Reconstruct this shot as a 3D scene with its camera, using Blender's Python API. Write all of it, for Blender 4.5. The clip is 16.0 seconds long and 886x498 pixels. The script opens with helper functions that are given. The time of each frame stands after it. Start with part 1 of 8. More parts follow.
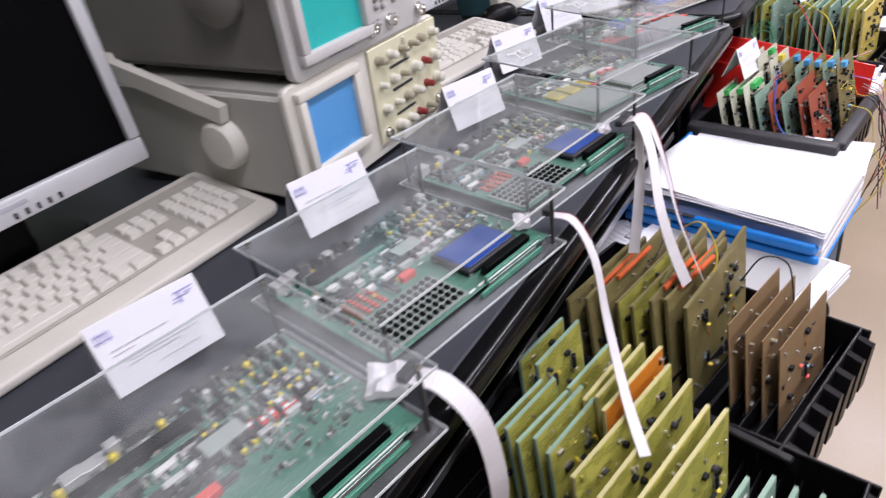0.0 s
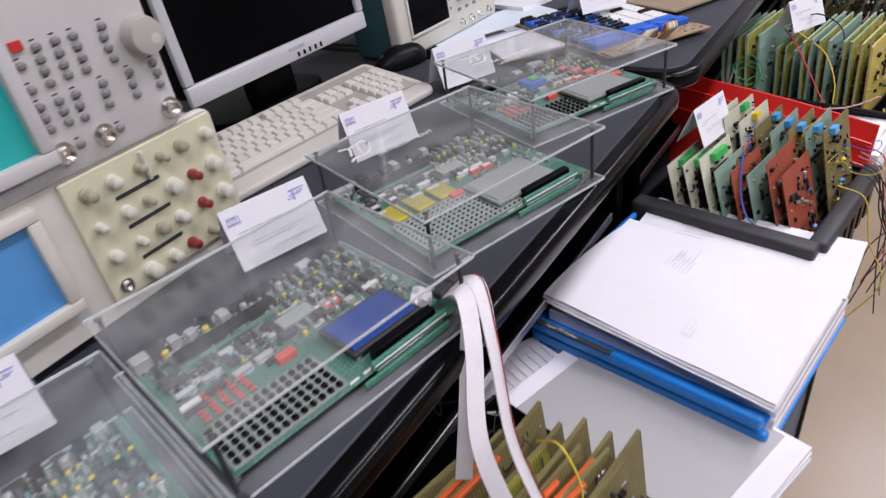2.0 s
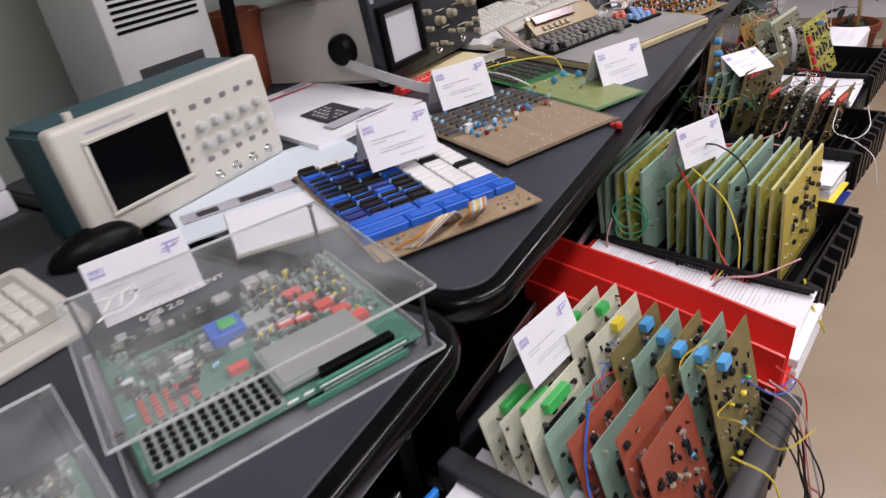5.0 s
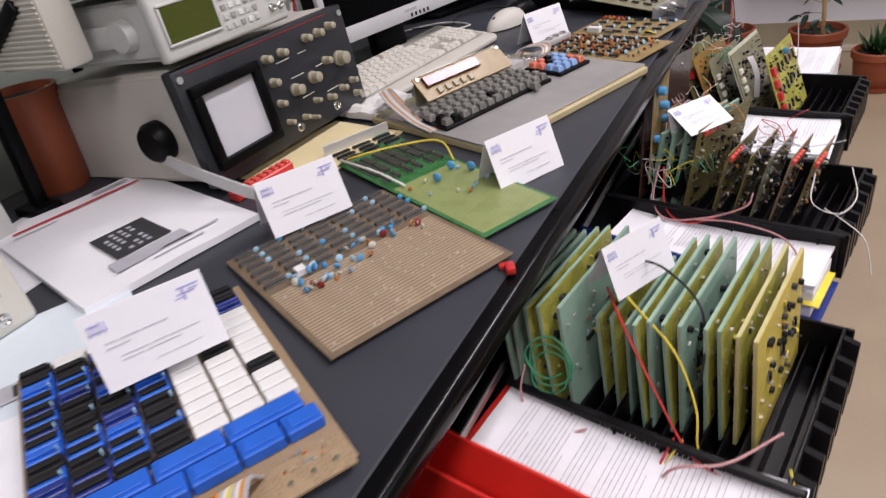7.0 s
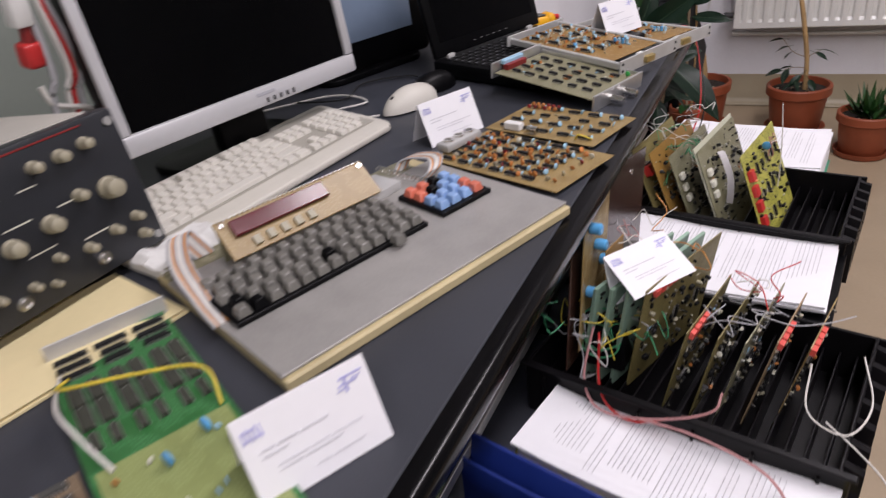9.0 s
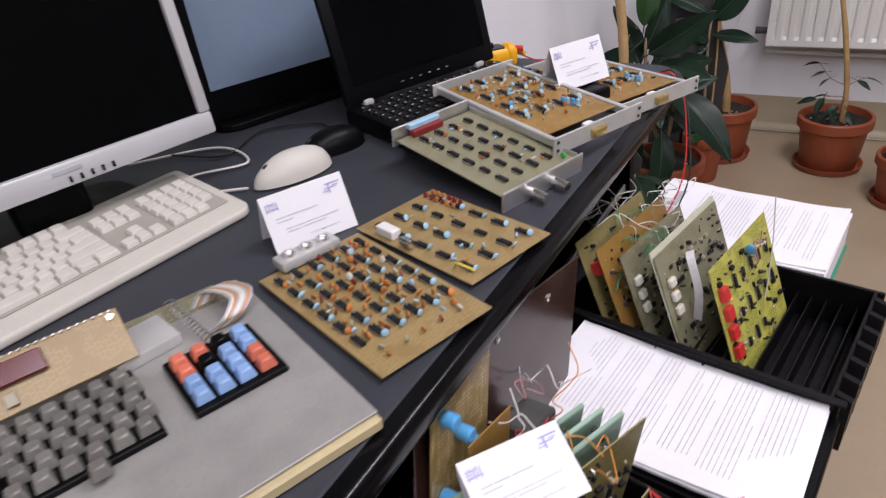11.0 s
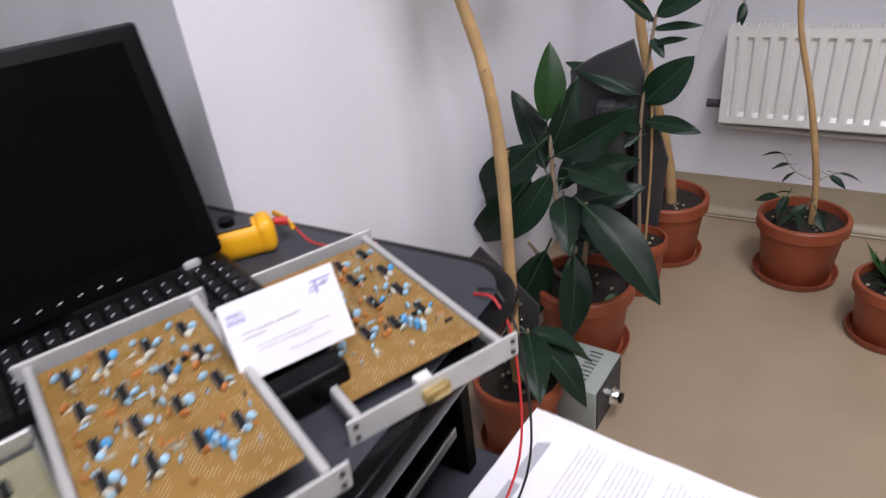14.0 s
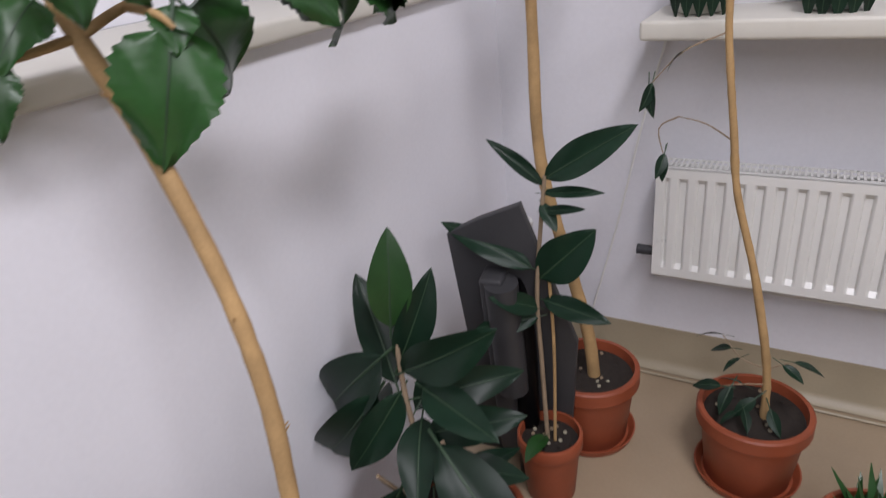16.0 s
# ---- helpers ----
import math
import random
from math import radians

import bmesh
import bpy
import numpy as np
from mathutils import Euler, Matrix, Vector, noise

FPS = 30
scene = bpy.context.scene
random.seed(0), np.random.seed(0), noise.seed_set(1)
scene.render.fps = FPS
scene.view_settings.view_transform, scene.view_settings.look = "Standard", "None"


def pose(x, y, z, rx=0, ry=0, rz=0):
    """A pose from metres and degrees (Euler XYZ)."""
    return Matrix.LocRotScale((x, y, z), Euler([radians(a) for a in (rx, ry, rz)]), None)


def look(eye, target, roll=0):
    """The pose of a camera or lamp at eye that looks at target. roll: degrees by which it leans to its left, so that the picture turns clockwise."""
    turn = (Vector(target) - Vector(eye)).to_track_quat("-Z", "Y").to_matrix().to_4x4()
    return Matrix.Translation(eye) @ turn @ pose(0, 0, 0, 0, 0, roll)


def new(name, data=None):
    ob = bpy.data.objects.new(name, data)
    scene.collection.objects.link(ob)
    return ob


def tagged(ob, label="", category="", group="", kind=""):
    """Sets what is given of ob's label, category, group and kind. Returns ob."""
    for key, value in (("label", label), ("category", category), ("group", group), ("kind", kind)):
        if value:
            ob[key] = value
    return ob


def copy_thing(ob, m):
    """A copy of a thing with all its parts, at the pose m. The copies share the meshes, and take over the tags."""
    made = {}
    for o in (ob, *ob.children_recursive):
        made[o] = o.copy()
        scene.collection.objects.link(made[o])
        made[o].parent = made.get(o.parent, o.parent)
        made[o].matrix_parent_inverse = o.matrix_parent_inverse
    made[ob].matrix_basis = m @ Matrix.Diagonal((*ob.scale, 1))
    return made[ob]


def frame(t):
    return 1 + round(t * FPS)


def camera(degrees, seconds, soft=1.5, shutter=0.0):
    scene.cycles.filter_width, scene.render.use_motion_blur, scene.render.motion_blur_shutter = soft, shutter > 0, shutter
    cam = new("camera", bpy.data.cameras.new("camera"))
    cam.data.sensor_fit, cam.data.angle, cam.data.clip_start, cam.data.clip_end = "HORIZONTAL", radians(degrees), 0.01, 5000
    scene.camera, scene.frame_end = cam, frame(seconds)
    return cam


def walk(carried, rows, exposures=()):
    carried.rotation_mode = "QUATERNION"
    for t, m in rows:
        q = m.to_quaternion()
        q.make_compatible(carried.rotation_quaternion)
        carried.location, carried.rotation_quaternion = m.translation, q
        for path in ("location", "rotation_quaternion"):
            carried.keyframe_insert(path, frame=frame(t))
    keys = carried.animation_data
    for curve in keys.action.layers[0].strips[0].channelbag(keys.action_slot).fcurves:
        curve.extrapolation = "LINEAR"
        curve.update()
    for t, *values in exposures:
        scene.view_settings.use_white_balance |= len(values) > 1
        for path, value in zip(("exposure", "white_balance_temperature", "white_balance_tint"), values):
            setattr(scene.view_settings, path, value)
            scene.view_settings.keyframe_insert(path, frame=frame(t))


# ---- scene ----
cam = camera(68.5, 16.0, soft=1.3, shutter=0.5)
PATH = [
    (0, (0.248, 0.333, 1.142), (-0.731, 1.707, 0.067), -8.1),
    (0.5, (0.255, 0.452, 1.139), (-0.689, 1.83, 0.039), -7.8),
    (1, (0.28, 0.577, 1.135), (-0.684, 1.932, 0.025), -7.1),
    (1.5, (0.306, 0.686, 1.146), (-0.713, 2.0, 0.035), -8.3),
    (2, (0.284, 0.786, 1.142), (-0.748, 2.09, 0.03), -8.8),
    (2.5, (0.257, 0.879, 1.141), (-0.748, 2.231, 0.064), -10.3),
    (3, (0.259, 0.984, 1.121), (-0.651, 2.422, 0.072), -7.9),
    (3.5, (0.273, 1.074, 1.116), (-0.667, 2.479, 0.047), -8.3),
    (4, (0.295, 1.176, 1.119), (-0.688, 2.572, 0.077), -7.5),
    (4.2, (0.305, 1.215, 1.126), (-0.698, 2.607, 0.098), -7.2),
    (6.3, (0.235, 1.625, 1.127), (-0.653, 3.097, 0.106), -10.7),
    (6.5, (0.237, 1.668, 1.125), (-0.646, 3.142, 0.102), -10.6),
    (7, (0.244, 1.782, 1.122), (-0.673, 3.235, 0.097), -10.3),
    (7.5, (0.264, 1.887, 1.128), (-0.695, 3.336, 0.139), -9.0),
    (8, (0.277, 1.969, 1.134), (-0.714, 3.409, 0.163), -10.0),
    (8.5, (0.247, 2.094, 1.11), (-0.705, 3.565, 0.145), -8.8),
    (9, (0.21, 2.25, 1.113), (-0.661, 3.754, 0.124), -8.4),
    (9.2, (0.203, 2.305, 1.114), (-0.645, 3.821, 0.122), -8.9),
    (11.3, (0.267, 2.707, 1.129), (-0.695, 4.123, 0.095), -7.0),
    (11.5, (0.25, 2.757, 1.122), (-0.696, 4.18, 0.083), -6.7),
    (12, (0.213, 2.867, 1.125), (-0.657, 4.319, 0.061), -6.6),
    (12.5, (0.234, 2.981, 1.127), (-0.63, 4.433, 0.057), -6.6),
    (13, (0.269, 3.091, 1.13), (-0.655, 4.511, 0.067), -6.2),
    (13.5, (0.296, 3.193, 1.145), (-0.672, 4.597, 0.101), -5.9),
    (14, (0.269, 3.324, 1.143), (-0.672, 4.777, 0.141), -6.9),
    (14.5, (0.229, 3.447, 1.167), (-0.643, 4.959, 0.191), -7.1),
    (15, (0.237, 3.616, 1.156), (-0.595, 5.162, 0.198), -6.0),
    (15.5, (0.288, 3.788, 1.198), (-0.618, 5.299, 0.251), -3.9),
    (16, (0.298, 3.925, 1.219), (-0.641, 5.451, 0.331), -6.2),
]
walk(cam, [(t, look(eye, target, roll)) for t, eye, target, roll in PATH], exposures=[(0.0, 0.64, 6250, 13), (0.5, 0.36, 6250, 13), (2.0, 0.20, 6300, 13), (3.5, 0.02, 6480, 13), (6.5, 0.25, 6650, 11), (8.0, 0.04, 6700, 12), (9.0, 0.08, 6650, 12), (12.0, 0.18, 6450, 11), (13.5, 0.24, 6400, 10), (14.5, 0.40, 6300, 9), (16.0, 0.28, 6350, 9)])

# ---- world and light ----
world = bpy.data.worlds.new("world")
scene.world = world
world.use_nodes = True
world.node_tree.nodes["Background"].inputs[0].default_value = (0.75, 0.88, 1.0, 1)
world.node_tree.nodes["Background"].inputs[1].default_value = 0.15


def ceiling_lamp(x, y, power):
    data = bpy.data.lights.new("tube_light", "AREA")
    data.shape, data.size, data.size_y, data.energy, data.color = "RECTANGLE", 0.30, 1.2, power, (1.0, 0.945, 1.02)
    ob = new("tube_light", data)
    ob.matrix_world = pose(x, y, 2.70)
    tagged(ob, "white ceiling tube light", "light", kind="structure")


for lx, ly, watts in ((0.75, 0.4, 25), (0.75, 2.4, 24), (0.75, 3.95, 31), (2.6, 0.9, 25), (2.6, 2.7, 25)):
    ceiling_lamp(lx, ly, watts)

# ---- materials ----


def mat(name, col, rough=0.5, metal=0.0, var=0.10, scale=25.0, bump=0.08, fine=12.0, spec=0.5, island=0.0):
    m = bpy.data.materials.new(name)
    m.use_nodes = True
    nt = m.node_tree
    n, l = nt.nodes, nt.links
    b = n["Principled BSDF"]
    tc = n.new("ShaderNodeTexCoord")
    n1, n2 = n.new("ShaderNodeTexNoise"), n.new("ShaderNodeTexNoise")
    n1.inputs["Scale"].default_value, n2.inputs["Scale"].default_value = scale, scale * fine
    n1.inputs["Detail"].default_value, n2.inputs["Detail"].default_value = 4, 3
    l.new(tc.outputs["Object"], n1.inputs["Vector"])
    l.new(tc.outputs["Object"], n2.inputs["Vector"])
    add = n.new("ShaderNodeMath")
    add.operation = "MULTIPLY_ADD"
    add.inputs[1].default_value = 0.35
    l.new(n2.outputs["Fac"], add.inputs[0])
    l.new(n1.outputs["Fac"], add.inputs[2])
    mr = n.new("ShaderNodeMapRange")
    mr.inputs["From Min"].default_value, mr.inputs["From Max"].default_value = 0.40, 0.95
    l.new(add.outputs[0], mr.inputs["Value"])
    mix = n.new("ShaderNodeMix")
    mix.data_type = "RGBA"
    mix.inputs["A"].default_value = (*[max(0.0, c * (1 - var)) for c in col], 1)
    mix.inputs["B"].default_value = (*[min(1.0, c * (1 + var)) for c in col], 1)
    l.new(mr.outputs[0], mix.inputs["Factor"])
    out = mix.outputs["Result"]
    if island:
        info, hsv = n.new("ShaderNodeObjectInfo"), n.new("ShaderNodeHueSaturation")
        v = n.new("ShaderNodeMapRange")
        v.inputs["To Min"].default_value, v.inputs["To Max"].default_value = 1 - island, 1 + island
        l.new(info.outputs["Random"], v.inputs["Value"])
        l.new(v.outputs[0], hsv.inputs["Value"])
        l.new(out, hsv.inputs["Color"])
        out = hsv.outputs["Color"]
    l.new(out, b.inputs["Base Color"])
    rr = n.new("ShaderNodeMapRange")
    rr.inputs["To Min"].default_value, rr.inputs["To Max"].default_value = max(0.03, rough - 0.08), min(1, rough + 0.10)
    l.new(n1.outputs["Fac"], rr.inputs["Value"])
    l.new(rr.outputs[0], b.inputs["Roughness"])
    b.inputs["Metallic"].default_value = metal
    b.inputs["Specular IOR Level"].default_value = spec
    if bump:
        bp = n.new("ShaderNodeBump")
        bp.inputs["Strength"].default_value, bp.inputs["Distance"].default_value = bump, 0.002
        l.new(n2.outputs["Fac"], bp.inputs["Height"])
        l.new(bp.outputs[0], b.inputs["Normal"])
    return m


def pcb_mat(name, col, trace, pad=(0.55, 0.55, 0.5), pitch=200.0, rough=0.35, padsize=0.2, tint=0.10):
    """Fibreglass board: base colour, a web of copper traces and a grid of solder pads."""
    m = mat(name, col, rough, 0, 0.12, 18, 0.05, island=tint)
    n, l = m.node_tree.nodes, m.node_tree.links
    b = n["Principled BSDF"]
    base = b.inputs["Base Color"].links[0].from_socket
    tc = n.new("ShaderNodeTexCoord")
    br = n.new("ShaderNodeTexBrick")
    br.inputs["Scale"].default_value = 60
    br.inputs["Mortar Size"].default_value = 0.035
    br.inputs["Color1"].default_value = br.inputs["Color2"].default_value = (0, 0, 0, 1)
    br.inputs["Mortar"].default_value = (1, 1, 1, 1)
    br.offset, br.offset_frequency, br.squash, br.squash_frequency = 0.37, 3, 0.6, 2
    l.new(tc.outputs["Object"], br.inputs["Vector"])
    no = n.new("ShaderNodeTexNoise")
    no.inputs["Scale"].default_value = 35
    l.new(tc.outputs["Object"], no.inputs["Vector"])
    th = n.new("ShaderNodeMath")
    th.operation, th.inputs[1].default_value = "GREATER_THAN", 0.47
    l.new(no.outputs["Fac"], th.inputs[0])
    mul = n.new("ShaderNodeMath")
    mul.operation = "MULTIPLY"
    l.new(br.outputs["Color"], mul.inputs[0])
    l.new(th.outputs[0], mul.inputs[1])
    m1 = n.new("ShaderNodeMix")
    m1.data_type = "RGBA"
    l.new(mul.outputs[0], m1.inputs["Factor"])
    l.new(base, m1.inputs["A"])
    m1.inputs["B"].default_value = (*trace, 1)
    vo = n.new("ShaderNodeTexVoronoi")
    vo.inputs["Scale"].default_value, vo.inputs["Randomness"].default_value = pitch, 0.0
    l.new(tc.outputs["Object"], vo.inputs["Vector"])
    lt = n.new("ShaderNodeMath")
    lt.operation, lt.inputs[1].default_value = "LESS_THAN", padsize
    l.new(vo.outputs["Distance"], lt.inputs[0])
    n3 = n.new("ShaderNodeTexNoise")
    n3.inputs["Scale"].default_value = 70
    l.new(tc.outputs["Object"], n3.inputs["Vector"])
    t3 = n.new("ShaderNodeMath")
    t3.operation, t3.inputs[1].default_value = "GREATER_THAN", 0.52
    l.new(n3.outputs["Fac"], t3.inputs[0])
    mu2 = n.new("ShaderNodeMath")
    mu2.operation = "MULTIPLY"
    l.new(lt.outputs[0], mu2.inputs[0])
    l.new(t3.outputs[0], mu2.inputs[1])
    m2 = n.new("ShaderNodeMix")
    m2.data_type = "RGBA"
    l.new(mu2.outputs[0], m2.inputs["Factor"])
    l.new(m1.outputs["Result"], m2.inputs["A"])
    m2.inputs["B"].default_value = (*pad, 1)
    l.new(m2.outputs["Result"], b.inputs["Base Color"])
    return m


def glass_mat(name, col, rough, alpha):
    """Clear acrylic sheet: mostly see-through, glossy."""
    m = bpy.data.materials.new(name)
    m.use_nodes = True
    n, l = m.node_tree.nodes, m.node_tree.links
    n.remove(n["Principled BSDF"])
    tr, gl, df, fr = n.new("ShaderNodeBsdfTransparent"), n.new("ShaderNodeBsdfGlossy"), n.new("ShaderNodeBsdfDiffuse"), n.new("ShaderNodeLayerWeight")
    tr.inputs[0].default_value = (*col, 1)
    gl.inputs["Roughness"].default_value = rough
    df.inputs[0].default_value = (0.8, 0.82, 0.82, 1)
    fr.inputs[0].default_value = 0.5
    pw = n.new("ShaderNodeMath")
    pw.operation, pw.inputs[1].default_value = "POWER", 4.0
    sc = n.new("ShaderNodeMath")
    sc.operation, sc.inputs[1].default_value, sc.inputs[2].default_value = "MULTIPLY_ADD", 0.6, 0.025
    l.new(fr.outputs["Facing"], pw.inputs[0])
    l.new(pw.outputs[0], sc.inputs[0])
    no, tc = n.new("ShaderNodeTexNoise"), n.new("ShaderNodeTexCoord")
    no.inputs["Scale"].default_value, no.inputs["Detail"].default_value = 14, 5
    l.new(tc.outputs["Object"], no.inputs["Vector"])
    mr = n.new("ShaderNodeMapRange")
    mr.inputs["From Min"].default_value, mr.inputs["From Max"].default_value = 0.35, 0.8
    mr.inputs["To Min"].default_value, mr.inputs["To Max"].default_value = alpha * 0.4, alpha * 1.8
    l.new(no.outputs["Fac"], mr.inputs["Value"])
    m1, m2 = n.new("ShaderNodeMixShader"), n.new("ShaderNodeMixShader")
    l.new(mr.outputs[0], m1.inputs[0])
    l.new(tr.outputs[0], m1.inputs[1])
    l.new(df.outputs[0], m1.inputs[2])
    l.new(sc.outputs[0], m2.inputs[0])
    l.new(m1.outputs[0], m2.inputs[1])
    l.new(gl.outputs[0], m2.inputs[2])
    l.new(m2.outputs[0], n["Material Output"].inputs["Surface"])
    return m


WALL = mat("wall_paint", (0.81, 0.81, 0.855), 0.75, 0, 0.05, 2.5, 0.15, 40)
# the white wall paint again, the far wall's weaker light put into its colour
WALLN = mat("shaded_wall_paint", (0.70, 0.70, 0.735), 0.78, 0, 0.06, 2.5, 0.15, 40)
WALLG = mat("grey_green_wall", (0.25, 0.28, 0.245), 0.7, 0, 0.06, 2.5, 0.15, 40)
CEIL = mat("ceiling_paint", (0.55, 0.55, 0.54), 0.85, 0, 0.04, 2, 0.1)
LINO = mat("linoleum", (0.345, 0.268, 0.180), 0.34, 0, 0.10, 4.0, 0.05, 30)
COVE = mat("linoleum_upstand", (0.34, 0.29, 0.20), 0.45, 0, 0.10, 5.0, 0.05, 30)
DESK = mat("grey_laminate", (0.042, 0.045, 0.055), 0.42, 0, 0.12, 9, 0.12, 40, spec=0.3)
EDGE = mat("black_edge", (0.0022, 0.0022, 0.0028), 0.2, 0, 0.2, 20, 0.03, spec=0.2)
BLACK = mat("black_panel", (0.0022, 0.0022, 0.0026), 0.42, 0, 0.25, 9, 0.06, spec=0.05)
TRAY = mat("black_plastic_tray", (0.0055, 0.005, 0.006), 0.36, 0, 0.25, 20, 0.06, spec=0.22)
ALU = mat("aluminium", (0.62, 0.62, 0.62), 0.38, 0.85, 0.10, 30, 0.05)
GALV = mat("satin_metal", (0.55, 0.55, 0.54), 0.45, 0.35, 0.08, 30, 0.05)
CHROME = mat("chrome", (0.75, 0.74, 0.72), 0.18, 1.0, 0.08, 50, 0.0)
BRASS = mat("gold_contact", (0.65, 0.5, 0.22), 0.3, 0.9, 0.1, 50, 0)
BEIGE = mat("beige_plastic", (0.62, 0.60, 0.53), 0.45, 0, 0.06, 10, 0.06)
GREYP = mat("warm_grey_plastic", (0.42, 0.41, 0.37), 0.45, 0, 0.07, 10, 0.08)
LGREY = mat("light_grey_plastic", (0.55, 0.56, 0.54), 0.42, 0, 0.06, 10, 0.05)
IVORY = mat("ivory_panel", (0.62, 0.60, 0.42), 0.45, 0, 0.07, 15, 0.04)
KEYB = mat("cream_keyboard", (0.57, 0.55, 0.49), 0.5, 0, 0.06, 12, 0.06)
# cream keyboard plastic darkened: the shade between the keycaps is in its colour
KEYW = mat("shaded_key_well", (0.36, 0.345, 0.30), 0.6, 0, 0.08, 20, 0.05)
KEYC = mat("cream_keycap", (0.63, 0.61, 0.55), 0.5, 0, 0.05, 30, 0.04, island=0.05)
SILVER = mat("silver_plastic", (0.62, 0.62, 0.64), 0.32, 0.25, 0.04, 10, 0.02)
SCREEN = mat("dark_screen", (0.0015, 0.0015, 0.002), 0.22, 0, 0.1, 8, 0, spec=0.10)
BLKP = mat("black_plastic", (0.0028, 0.0028, 0.0034), 0.36, 0, 0.2, 20, 0.06, spec=0.12)
DARKG = mat("dark_grey_plastic", (0.045, 0.045, 0.048), 0.45, 0, 0.12, 12, 0.06, spec=0.3)
TEALP = mat("teal_plastic", (0.03, 0.085, 0.10), 0.45, 0, 0.1, 12, 0.06)
TEALS = mat("teal_screen", (0.02, 0.42, 0.40), 0.25, 0, 0.05, 8, 0)
BLUES = mat("blue_screen", (0.09, 0.30, 0.62), 0.25, 0, 0.06, 6, 0)
CRTS = mat("grey_blue_crt", (0.22, 0.29, 0.40), 0.22, 0, 0.06, 5, 0)
WHITES = mat("pale_screen", (0.56, 0.56, 0.60), 0.3, 0, 0.05, 6, 0)
OLIVES = mat("olive_lcd", (0.06, 0.075, 0.01), 0.25, 0, 0.08, 8, 0)
SCOPEP = mat("slate_scope_panel", (0.018, 0.020, 0.025), 0.4, 0, 0.15, 20, 0.05)
KNOB = mat("khaki_knob", (0.36, 0.33, 0.24), 0.45, 0, 0.12, 60, 0.06)
KNOBI = mat("ivory_knob", (0.62, 0.61, 0.52), 0.45, 0, 0.1, 60, 0.05)
KNOBG = mat("grey_knob", (0.34, 0.34, 0.33), 0.45, 0, 0.1, 60, 0.05)
REDP = mat("red_plastic", (0.55, 0.03, 0.03), 0.35, 0, 0.12, 30, 0.04)
DRED = mat("dark_red_plastic", (0.22, 0.02, 0.02), 0.35, 0, 0.12, 30, 0.04)
REDSW = mat("red_switch", (0.72, 0.10, 0.08), 0.35, 0, 0.1, 60, 0.04)
WHITEP = mat("white_plastic", (0.75, 0.75, 0.73), 0.4, 0, 0.06, 30, 0.03)
BLUEP = mat("blue_plastic", (0.015, 0.12, 0.58), 0.38, 0, 0.12, 30, 0.05)
BLUEC = mat("blue_capacitor", (0.10, 0.38, 0.72), 0.35, 0, 0.12, 90, 0.04, island=0.15)
PALEB = mat("pale_blue_capacitor", (0.35, 0.58, 0.75), 0.4, 0, 0.12, 90, 0.04, island=0.15)
ORANGEC = mat("orange_capacitor", (0.50, 0.19, 0.05), 0.45, 0, 0.15, 90, 0.04, island=0.2)
YELC = mat("yellow_part", (0.75, 0.60, 0.05), 0.4, 0, 0.1, 60, 0.04)
GREENC = mat("green_part", (0.05, 0.45, 0.10), 0.4, 0, 0.1, 60, 0.04)
CHIP = mat("chip_black", (0.014, 0.014, 0.015), 0.5, 0, 0.25, 60, 0.06, spec=0.18)
DUSTY = mat("dusty_chip", (0.060, 0.060, 0.056), 0.7, 0, 0.2, 60, 0.1)
PIN = mat("tinned_pin", (0.6, 0.6, 0.58), 0.35, 0.8, 0.1, 80, 0)
PAPER = mat("white_paper", (0.80, 0.80, 0.83), 0.8, 0, 0.03, 9, 0.0)
PAPERG = mat("grey_folder", (0.42, 0.42, 0.41), 0.5, 0, 0.05, 9, 0.04)
MANILA = mat("manila_paper", (0.72, 0.62, 0.36), 0.7, 0, 0.05, 9, 0.05)
BLUEPAP = mat("pale_blue_paper", (0.66, 0.74, 0.79), 0.7, 0, 0.04, 9, 0.04)
INK = mat("grey_ink", (0.42, 0.42, 0.46), 0.8, 0, 0.1, 30, 0)
SOFTINK = mat("faint_ink", (0.56, 0.56, 0.60), 0.8, 0, 0.1, 30, 0)
INKD = mat("dark_ink", (0.03, 0.03, 0.035), 0.7, 0, 0.1, 30, 0)
INKB = mat("blue_ink", (0.40, 0.40, 0.70), 0.8, 0, 0.12, 60, 0)
BINDB = mat("bright_blue_binder", (0.015, 0.22, 0.68), 0.3, 0, 0.08, 12, 0.04)
BINDN = mat("navy_binder", (0.012, 0.03, 0.20), 0.35, 0, 0.1, 12, 0.04)
BINDR = mat("red_binder", (0.68, 0.025, 0.018), 0.33, 0, 0.08, 12, 0.04)
BINDG = mat("green_binder", (0.02, 0.22, 0.13), 0.35, 0, 0.08, 12, 0.04)
TERRA = mat("terracotta", (0.27, 0.064, 0.026), 0.5, 0, 0.16, 14, 0.08)
SOIL = mat("soil", (0.022, 0.016, 0.012), 0.95, 0, 0.5, 60, 0.9)
LEAF = mat("rubber_leaf", (0.008, 0.024, 0.013), 0.38, 0, 0.25, 18, 0.05, spec=0.26, island=0.25)
LEAF2 = mat("fresh_leaf", (0.018, 0.066, 0.014), 0.35, 0, 0.25, 18, 0.06, island=0.25)
VEIN = mat("leaf_midrib", (0.022, 0.050, 0.022), 0.45, 0, 0.15, 40, 0.0)
BARK = mat("tan_bark", (0.42, 0.27, 0.12), 0.75, 0, 0.25, 20, 0.35)
BARKG = mat("grey_bark", (0.27, 0.20, 0.13), 0.8, 0, 0.25, 20, 0.35)
RADI = mat("white_enamel", (0.73, 0.73, 0.70), 0.3, 0, 0.03, 8, 0.02)
